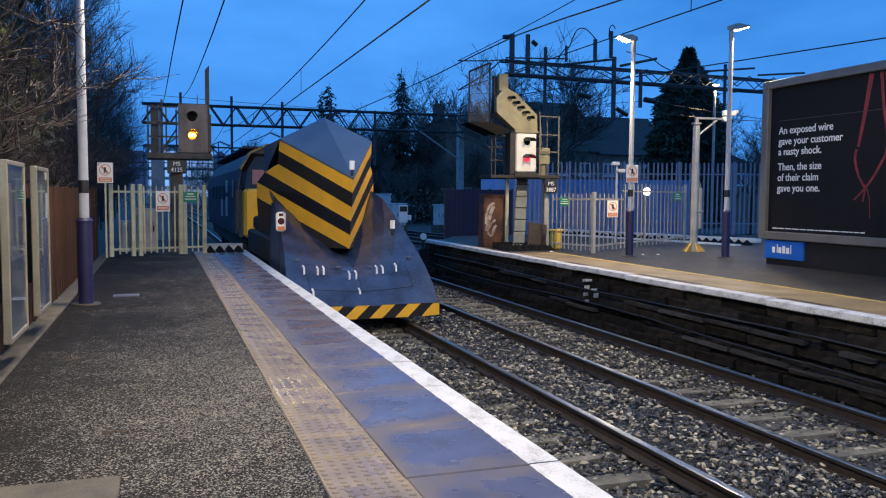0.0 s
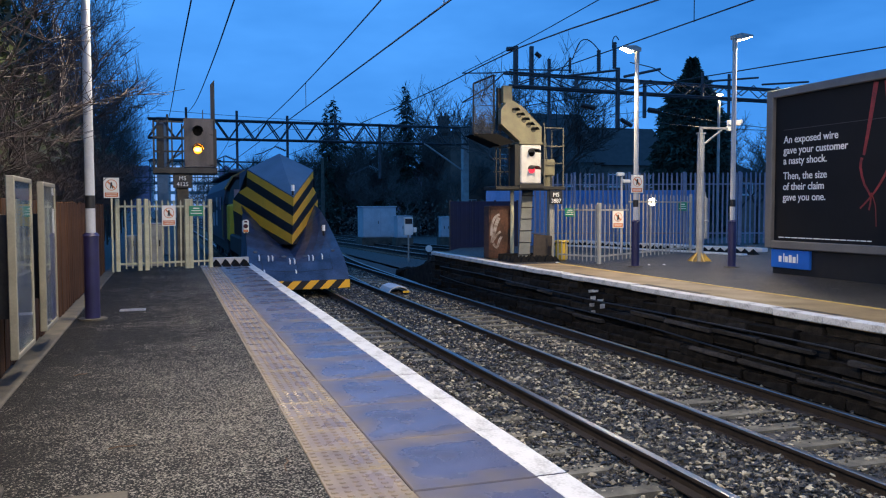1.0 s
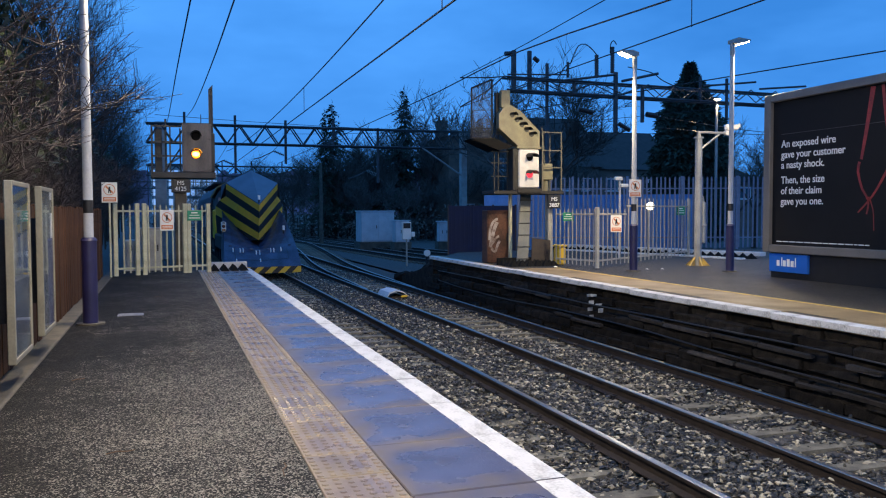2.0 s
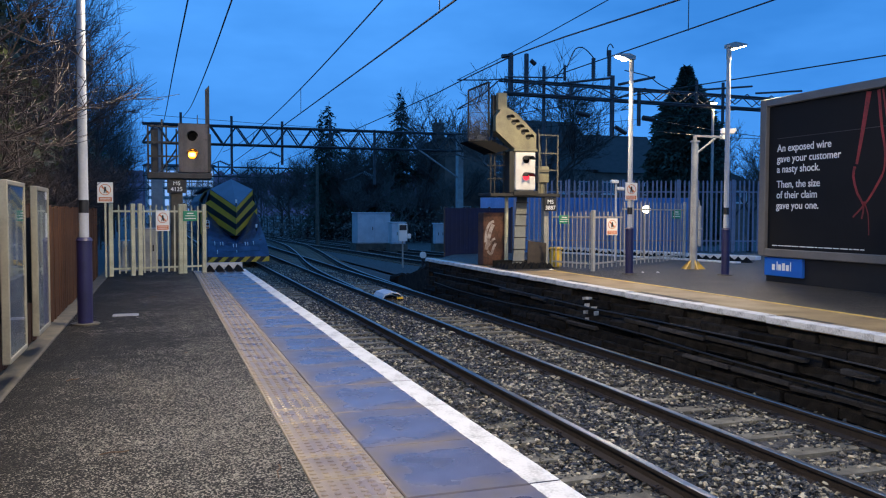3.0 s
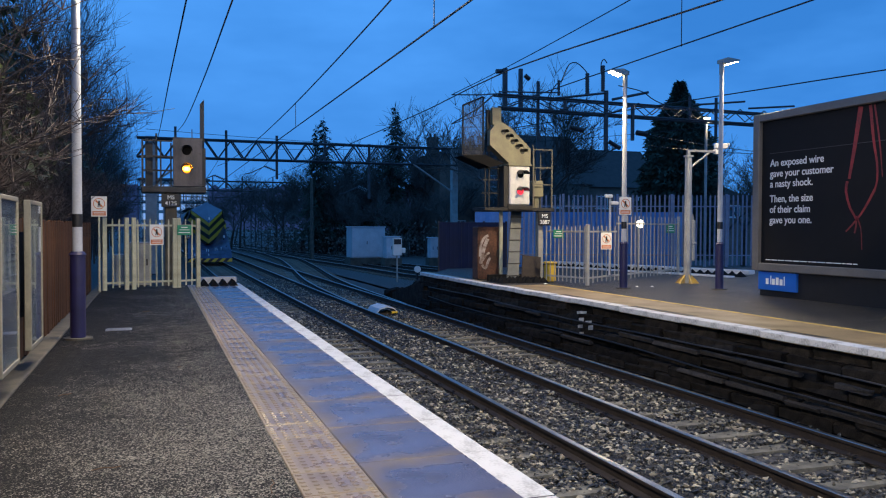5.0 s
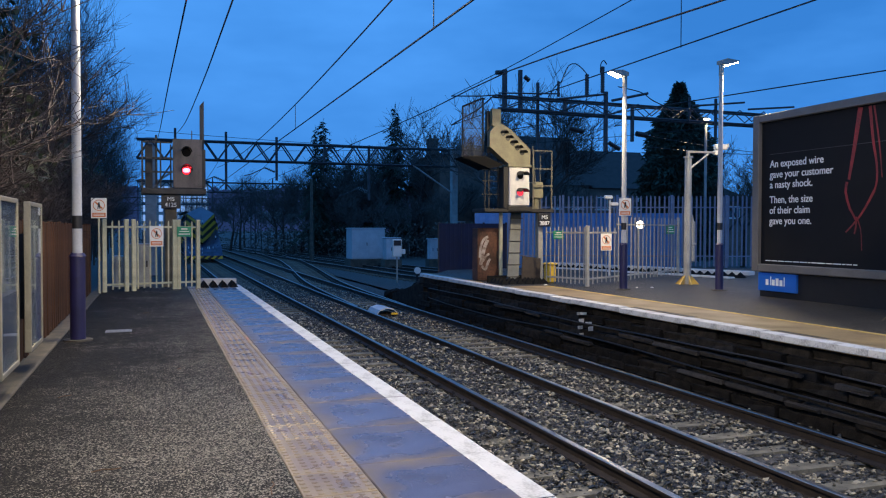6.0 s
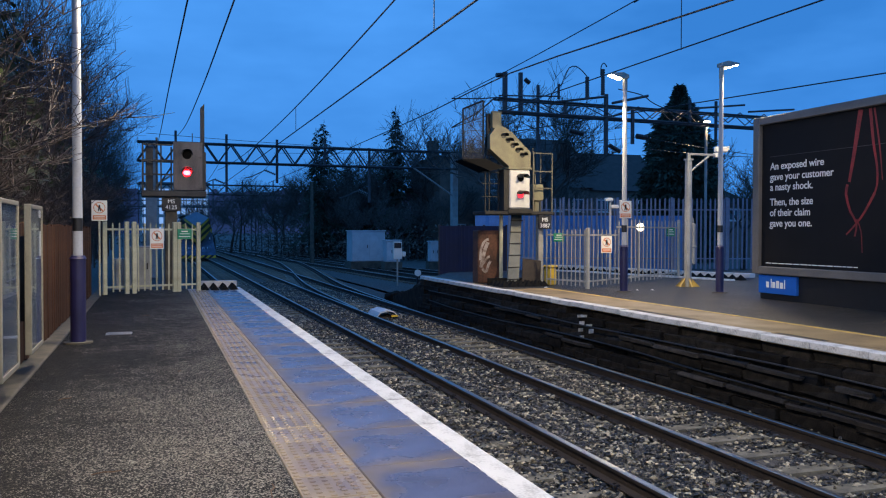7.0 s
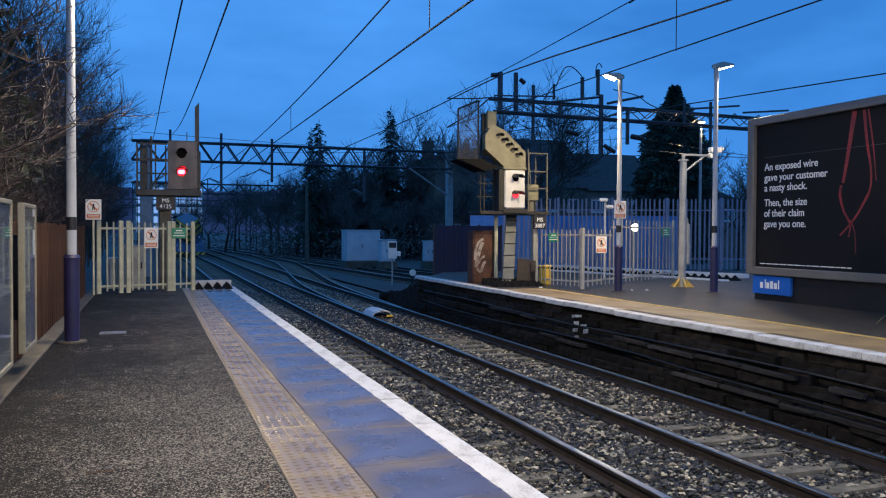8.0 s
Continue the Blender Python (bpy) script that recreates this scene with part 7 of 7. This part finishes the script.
def location_post():
    t = thing("location_sign", "white lineside box sign on a slim post", "sign")
    s = Shape()
    s.tube((10.62, 37, -1.2), (10.62, 37, 0.1), 0.04, n=8)
    part("post", s, FENCE_GREY, t)
    s = Shape()
    s.box(10.40, 10.82, 36.9, 37.1, 0.10, 0.92, 0, 0.02)
    box_ = part("box", s, SIGN_WHITE, t)
    s = Shape()
    s.box(10.44, 10.78, 36.885, 36.9, 0.62, 0.86)
    part("dark_panel", s, BLACK, box_)
    s = Shape()
    s.box(10.84, 11.02, 36.95, 37.1, 0.22, 0.45, 0, 0.02)
    part("side_box", s, SIGN_WHITE, t)
    t = thing("ground_disc", "small white ground disc signal", "signal")
    s = Shape()
    s.tube((11.0, 35.0, -0.45), (11.0, 35.06, -0.45), 0.15, n=16)
    part("disc", s, SIGN_WHITE, t)
    s = Shape()
    s.box(10.96, 11.04, 35.06, 35.14, -1.2, -0.4)
    part("post", s, BLACK, t)
    t = thing("track_ramp", "pale curved track magnet cover with a yellow end between rails", "track device")
    s = Shape()
    prof = [(-0.30, 0.0), (-0.2, 0.13), (0.0, 0.19), (0.2, 0.15), (0.30, 0.05), (0.30, 0.02), (0.2, 0.12), (0.0, 0.16), (-0.2, 0.10), (-0.27, 0.0)]
    s.prism(prof, "y", -0.55, 0.55)
    part("cover", s, CABINET, t, at=pose(C2 - 0.25, 22.9, RAIL - 0.1))
    s = Shape()
    s.box(0.12, 0.30, -0.60, -0.55, 0.0, 0.05)
    part("yellow_end", s, YELLOW_PAINT, t, at=pose(C2 - 0.25, 22.9, RAIL - 0.1))
    s = Shape()
    s.box(-0.3, 0.3, -0.5, 0.5, -0.12, 0.0)
    part("base", s, RUST, t, at=pose(C2 - 0.25, 22.9, RAIL - 0.1))
    for x, y, h in ((10.75, 60, 5.0),):
        t = thing("concrete_pole", "slim pale pole standing by the lines", "pole", "lineside poles")
        s = Shape()
        s.tube((x, y, -1.3), (x, y, h), 0.16, 0.10, n=8)
        part("shaft", s, KERB, t)
    t = thing("far_lamp_post", "distant slim lamp post with a lit lantern", "lamp post")
    s = Shape()
    s.tube((22.45, 30, -0.5), (22.45, 30, 6.1), 0.06, n=8)
    part("column", s, GALV, t)
    s = Shape()
    s.box(22.35, 22.62, 29.92, 30.08, 6.12, 6.19, 0, 0.02)
    part("lantern", s, LAMP_GLOW_SOFT, t, "glowing warm lantern")
    # low wire fence beyond the lines
    t = thing("lineside_fence", "dark mesh fence along the far side of the lines", "fence")
    for k in range(26):
        x, y = 10.0 + 0.55 * k, 84 - 0.72 * k
        s = Shape()
        s.box(x - 0.05, x + 0.05, y - 0.05, y + 0.05, -1.3, 0.9)
        part("post", s, GALV_DARK, t)
    for z in (-0.6, 0.1, 0.8):
        s = Shape()
        s.tube((10.0, 84, z), (23.75, 66, z), 0.02, n=4)
        part("rail", s, GALV_DARK, t)


location_post()

# ---- the train: a snow plough pushed by a locomotive ----
def train():
    """Its own space: y = 0 is the foot of the plough blade, y grows along the train, z = 0 is the top of the rails."""
    t = thing("snowplough_train", "blue and yellow striped wedge snowplough coupled to a blue locomotive", "train")
    AT, AB = Vector((0, 1.1, 2.6)), Vector((0, 1.5, 1.25))
    side = [Vector(q) for q in ((-1.01, 3.75, 3.47), (-1.02, 3.83, 3.23), (-1.02, 3.92, 2.95), (-1.23, 4.58, 2.79), (-1.36, 5.01, 2.57), (-1.36, 5.05, 2.22))]
    flip = lambda q, s: Vector((q.x * s, q.y, q.z))
    hood = Shape()
    for sgn in (1, -1):
        for k in range(5):
            a, b = AT.lerp(AB, k / 5), AT.lerp(AB, (k + 1) / 5)
            c, d = flip(side[k + 1], sgn), flip(side[k], sgn)
            inn = Vector((0, 0.05, 0))
            s = Shape()
            s.poly([a, b, c, d, a + inn, b + inn, c + inn, d + inn],
                   [(0, 1, 2, 3), (7, 6, 5, 4), (0, 4, 5, 1), (1, 5, 6, 2), (2, 6, 7, 3), (3, 7, 4, 0)])
            part("warning_stripe", s, PLOUGH_YELLOW if k % 2 == 0 else PLOUGH_BLACK, t, ("yellow" if k % 2 == 0 else "black") + " hood stripe")
    # dark skirt closing the hood down to the blade
    for sgn in (1, -1):
        a, b = flip(side[5], sgn), AB
        c, d = a.lerp(b, 0.62) + Vector((0, 0.25, -0.42)), a + Vector((0.05 * sgn, 0.1, -0.75))
        inn = Vector((0, 0.06, 0))
        s = Shape()
        s.poly([a, b, c, d, a + inn, b + inn, c + inn, d + inn], [(0, 1, 2, 3), (7, 6, 5, 4), (0, 4, 5, 1), (1, 5, 6, 2), (2, 6, 7, 3), (3, 7, 4, 0)])
        part("hood_skirt", s, UNDERFRAME, t, "dark grimy skirt below the stripes")
    # hood roof, sloping back and up to a ridge
    P, PB = Vector((0, 4.1, 4.0)), Vector((0, 6.3, 3.85))
    for sgn in (1, -1):
        A, T = AT + Vector((0, 0, 0.012)), flip(side[0], sgn) + Vector((0, 0, 0.012))
        back = Vector((-1.05 * sgn, 6.3, 3.45))
        hood.poly([A, T, P, back, PB], [(0, 1, 2), (1, 3, 4, 2)])
        lo = Vector((0, 0, -0.04))
        hood.poly([A, T, A + lo, T + lo], [(0, 1, 3, 2)])
        hood.poly([T, back, back + Vector((0, 0, -1.2)), flip(side[5], sgn) + Vector((0, 0.2, 0))], [(0, 1, 2, 3)])
    hood.poly([(-1.05, 6.3, 3.45), (1.05, 6.3, 3.45), (0, 6.3, 3.85), (1.05, 6.3, 1.0), (-1.05, 6.3, 1.0)], [(0, 2, 1, 3, 4)])
    part("hood_roof", hood, PLOUGH_ROOF, t, "weathered blue-grey hood roof")
    # lower blade: a curved plate right across
    prof = [(0.0, 0.32), (0.28, 0.62), (0.66, 0.94), (1.12, 1.22), (1.75, 1.52), (2.5, 1.84), (3.5, 2.22), (4.6, 2.42)]
    s = Shape()
    cols = [-1.36 + 2.72 * k / 10 for k in range(11)]
    wide = lambda i: 1.0 if i < 2 else 1.0 - 0.026 * (i - 1)
    for i, (y, z) in enumerate(prof):
        for x in cols:
            s.v.append((x * wide(i), y + 0.10 * (abs(x) / 1.36) ** 2 * (0 if i > 4 else 1), z - (1 - abs(x) / 1.36) * min(1.2, 0.29 * y)))
    for i, (y, z) in enumerate(prof):
        for x in cols:
            s.v.append((x * wide(i) * 0.995, y + 0.10, z - 0.09 - (1 - abs(x) / 1.36) * min(1.2, 0.29 * y)))
    m, off = 11, 11 * len(prof)
    for i in range(len(prof) - 1):
        for j in range(10):
            a = i * m + j
            s.f += [(a, a + 1, a + 1 + m, a + m), (a + off, a + m + off, a + 1 + m + off, a + 1 + off)]
            s.mi += [0, 0]
        for j in (0, 10):
            a = i * m + j
            s.f.append((a, a + m, a + m + off, a + off))
            s.mi.append(0)
    part("blade", s, PLOUGH_BLUE, t, "scuffed blue-grey curved plough blade", smooth=False)
    # striped toe
    s = Shape()
    s.prism([(-1.37, 0.10), (1.37, 0.10), (1.36, 0.34), (-1.36, 0.34)], "y", 0.02, 0.10)
    toe = part("toe_plate", s, PLOUGH_BLACK, t, "black toe plate")
    for k in range(6):
        x = -1.36 + 0.475 * k
        s = Shape()
        s.prism([(x - 0.02, 0.10), (x + 0.215, 0.10), (x + 0.455, 0.335), (x + 0.22, 0.335)] if k < 5 else [(x, 0.10), (1.355, 0.12), (1.35, 0.335), (x + 0.22, 0.335)], "y", 0.005, 0.022)
        part("toe_stripe", s, PLOUGH_YELLOW, toe, "worn yellow toe stripe")
    # deflector wings at the sides of the blade
    for sx in (-1, 1):
        s = Shape()
        s.poly([(sx * 1.36, 0.05, 0.3), (sx * 1.30, 1.2, 1.22), (sx * 1.18, 3.4, 2.12), (sx * 1.18, 3.9, 2.12), (sx * 1.24, 3.9, 0.5), (sx * 1.36, 0.3, 0.12)], [(0, 1, 2, 3, 4, 5)])
        s.poly([(sx * 1.33, 0.05, 0.3), (sx * 1.27, 1.2, 1.22), (sx * 1.15, 3.4, 2.12), (sx * 1.15, 3.9, 2.12), (sx * 1.21, 3.9, 0.5), (sx * 1.33, 0.3, 0.12)], [(5, 4, 3, 2, 1, 0)])
        part("side_plate", s, PLOUGH_BLUE, t)

    def on_blade(z):
        for (y0, z0), (y1, z1) in zip(prof[:-1], prof[1:]):
            if z0 <= z <= z1:
                return y0 + (y1 - y0) * (z - z0) / (z1 - z0)
        return 0.0

    def blade_point(x, y):
        for (y0, z0), (y1, z1) in zip(prof[:-1], prof[1:]):
            if y0 <= y <= y1:
                z = z0 + (z1 - z0) * (y - y0) / (y1 - y0)
                return (x, y + 0.10 * (abs(x) / 1.36) ** 2 - 0.004, z - (1 - abs(x) / 1.36) * min(1.2, 0.29 * y))

    # welded seams and lugs of the cover plate
    for pts in ([(-0.95 + 0.19 * k, 0.30) for k in range(11)], [(-0.95 + 0.19 * k, 0.92) for k in range(11)], [(-0.95, 0.30 + 0.1 * k) for k in range(7)], [(0.95, 0.30 + 0.1 * k) for k in range(7)], [(0.0, 0.30 + 0.1 * k) for k in range(7)]):
        s = Shape()
        s.path([blade_point(x, y) for x, y in pts], 0.006, 5)
        part("weld_seam", s, UNDERFRAME, t, "dark weld seam")
    for x, y in ((-1.08, 0.98), (1.08, 0.98), (-0.32, 1.02), (0.28, 1.02)):
        s = Shape()
        q = blade_point(x, y)
        s.box(q[0] - 0.055, q[0] + 0.055, q[1] - 0.05, q[1] + 0.03, q[2] - 0.02, q[2] + 0.035, 0, 0.012)
        part("lug", s, PLOUGH_ROOF, t, "grey steel lug")
    # white rope eyes on the blade
    for x, z in ((-1.01, 0.93), (-0.76, 0.91), (-0.65, 0.91), (-0.19, 0.82), (-0.06, 0.82), (0.35, 0.90), (0.46, 0.90), (0.72, 0.93), (-0.92, 0.55), (-0.07, 0.53)):
        s = Shape()
        y = on_blade(z + (1 - abs(x) / 1.36) * 0.12)
        s.path([(x, y + 0.02, z - 0.085), (x, y - 0.06, z - 0.06), (x, y - 0.045, z + 0.045), (x, y + 0.06, z + 0.07)], 0.019, 6)
        part("rope_eye", s, LETTER, t, "white painted lifting eye")
    for x, z, y in ((0, 2.77, 1.22), (0.98, 1.62, 1.9)):
        s = Shape()
        s.tube((x, y, z - 0.14), (x, y, z), 0.03, n=8)
        s.tube((x, y, z), (x, y, z + 0.17), 0.05, n=10, mi=1)
        part("marker_light", s, [BLACK, LETTER], t, "white marker light")
    # tail lamp hung on the side of the blade
    lamp = Shape()
    lamp.box(-1.35, -1.16, 1.84, 1.94, 1.58, 1.96, 0, 0.04)
    lamp.tube((-1.255, 1.82, 1.78), (-1.255, 1.845, 1.78), 0.065, n=14, mi=1)
    lamp.box(-1.32, -1.19, 1.825, 1.85, 1.61, 1.68, 2)
    lamp.box(-1.295, -1.215, 1.825, 1.85, 1.88, 1.93, 1)
    lamp.box(-1.29, -1.22, 1.94, 2.25, 1.60, 1.68, 0, 0.01)
    part("tail_lamp", lamp, [SIGN_WHITE, SIGN_RED_DARK, SIGN_RED], t, "white tail lamp with a dark red lens")
    # plough chassis
    s = Shape()
    s.box(-1.2, 1.2, 2.6, 9.0, 0.75, 1.35, 0, 0.05)
    s.box(-1.05, 1.05, 6.3, 9.0, 1.35, 1.7, 0, 0.05)
    part("chassis", s, UNDERFRAME, t, "grimy plough chassis")
    # locomotive
    end = [(-1.30, 1.05), (1.30, 1.05), (1.34, 1.3), (1.34, 2.55), (1.22, 3.05), (0.95, 3.5), (0.5, 3.72), (-0.5, 3.72), (-0.95, 3.5), (-1.22, 3.05), (-1.34, 2.55), (-1.34, 1.3)]
    s = Shape()
    s.prism(end, "y", 10.4, 26.5)
    loco = part("locomotive_body", s, LOCO_BLUE, t, "dark blue locomotive body")
    # yellow nose below, dark cab with two windscreens above
    s = Shape()
    s.box(-1.22, 1.22, 9.75, 10.4, 1.05, 2.45, 0, 0.08)
    nose = part("cab_nose", s, PLOUGH_YELLOW, t, "yellow locomotive nose")
    for x in (-0.72, 0.72):
        s = Shape()
        s.tube((x, 9.70, 1.35), (x, 9.76, 1.35), 0.10, n=12)
        part("headlight", s, SIGN_WHITE, nose, "unlit round headlight")
    a = [(-1.30, 10.4, 2.45), (1.30, 10.4, 2.45), (1.20, 10.4, 3.05), (0.95, 10.4, 3.48), (-0.95, 10.4, 3.48), (-1.20, 10.4, 3.05)]
    c = [(-1.18, 9.85, 2.45), (1.18, 9.85, 2.45), (1.08, 10.1, 3.0), (0.85, 10.25, 3.38), (-0.85, 10.25, 3.38), (-1.08, 10.1, 3.0)]
    s = Shape()
    s.poly(a + c, [(k, (k + 1) % 6, (k + 1) % 6 + 6, k + 6) for k in range(6)] + [tuple(range(6, 12))])
    part("cab_upper", s, PLOUGH_BLACK, t, "black upper cab")
    for x in (-0.55, 0.55):
        s = Shape()
        s.poly([(x - 0.42, 9.88, 2.58), (x + 0.42, 9.88, 2.58), (x + 0.40, 10.06, 3.0), (x - 0.40, 10.06, 3.0), (x - 0.42, 9.93, 2.58), (x + 0.42, 9.93, 2.58), (x + 0.40, 10.11, 3.0), (x - 0.40, 10.11, 3.0)],
               [(0, 1, 2, 3), (7, 6, 5, 4), (0, 4, 5, 1), (1, 5, 6, 2), (2, 6, 7, 3), (3, 7, 4, 0)])
        part("windscreen", s, CAB_WARM_GLASS if x < 0 else CAB_GLASS, t, "windscreen with warm light painted in" if x < 0 else "dark cab windscreen")
    s = Shape()
    arch = [(-1.26, 2.98), (-0.98, 3.46), (-0.52, 3.69), (0.52, 3.69), (0.98, 3.46), (1.26, 2.98)]
    rim = [(x * 1.025, z + 0.06) for x, z in arch]
    for k in range(5):
        s.prism([arch[k], arch[k + 1], rim[k + 1], rim[k]], "y", 10.1, 10.75)
    part("cab_roof_edge", s, CAB_DIM_YELLOW, t, "dim yellow cab roof edge")
    for sx in (-1, 1):
        s = Shape()
        s.box(sx * 1.343 - 0.01, sx * 1.343 + 0.01, 10.45, 11.3, 1.15, 2.4, 0)
        part("cab_side", s, CAB_DIM_YELLOW, t, "yellow cab side panel with its shade painted in")
        s = Shape()
        s.box(sx * 1.35 - 0.012, sx * 1.35 + 0.012, 11.5, 12.2, 2.2, 2.75, 0, 0.01)
        part("cab_window", s, CAB_GLASS, t)
        for y0, z0, z1 in ((14.2, 2.35, 2.75), (14.3, 1.55, 2.2), (16.6, 1.5, 2.1)):
            s = Shape()
            s.box(sx * 1.347 - 0.01, sx * 1.347 + 0.01, y0, y0 + 0.8, z0, z1, 0, 0.01)
            part("pale_panel", s, CABINET, t, "pale grey bodyside panel")
        for k in range(1, 5):
            s = Shape()
            s.box(sx * 1.345 - 0.01, sx * 1.345 + 0.01, 13.3 + 2.1 * k, 14.2 + 2.1 * k, 2.1, 2.6, 0, 0.01)
            part("side_grille", s, UNDERFRAME, t)
    s = Shape()
    for k in range(7):
        s.box(-1.0, 1.0, 12.4 + 2 * k, 13.9 + 2 * k, 3.70, 3.80, 0, 0.03)
    part("roof_vents", s, UNDERFRAME, t, "grimy roof hatches")
    s = Shape()
    s.box(-1.15, 1.15, 10.6, 26.2, 0.55, 1.04, 0, 0.05)
    part("underframe", s, UNDERFRAME, t)
    for y in (3.9, 7.6, 12.0, 14.0, 16.0, 21.0, 23.0, 25.0):
        s = Shape()
        for sx in (-1, 1):
            s.tube((sx * 0.70, y, 0.47), (sx * 0.83, y, 0.47), 0.47, n=20)
            s.tube((sx * 0.83, y, 0.47), (sx * 0.95, y, 0.47), 0.13, n=10)
        s.tube((-0.7, y, 0.47), (0.7, y, 0.47), 0.08, n=8)
        part("wheelset", s, UNDERFRAME, t, "dark steel wheelset")
    for y in (9.05,):
        for x in (-0.87, 0.87):
            s = Shape()
            s.tube((x, 9.0, 1.0), (x, 9.35, 1.0), 0.09, n=10)
            s.tube((x, 9.35, 1.0), (x, 9.42, 1.0), 0.23, n=16)
            part("buffer", s, UNDERFRAME, t)
    return t


SIGN_RED_DARK = mat("dark_red_lens", (0.10, 0.02, 0.015), (0.05, 0.01, 0.01), 0.2, bump=0)
# dimmed cab yellow; the shade on the cab side is put into this tone
CAB_DIM_YELLOW = mat("dim_cab_yellow", (0.32, 0.20, 0.05), (0.12, 0.08, 0.03), 0.6, scale=2, fine=25, bump=0.06)
# warm light on the left windscreen, put into its base colour
CAB_WARM_GLASS = mat("warm_lit_glass", (0.40, 0.16, 0.11), (0.28, 0.11, 0.08), 0.3, bump=0)
CAB_GLASS = mat("dark_cab_glass", (0.03, 0.04, 0.05), (0.02, 0.025, 0.03), 0.08, bump=0)
TRAIN = train()

# ---- what moves ----
def motions():
    walk(TRAIN, [(t, pose(x, 14.2 + 8.0 * t, RAIL)) for t, x in ((0.0, 3.42), (1.5, 3.32), (3.0, 3.28), (4.5, 3.25), (6.0, 3.27), (7.0, 3.29), (8.0, 3.32))])
    # the signal changes from amber to red as the train enters the section
    walk(CARRIER, [(t, pose(*PIVOT, 0, a, 0)) for t, a in ((0.0, 0), (5.15, 0), (5.25, 60), (8.0, 60))])


motions()
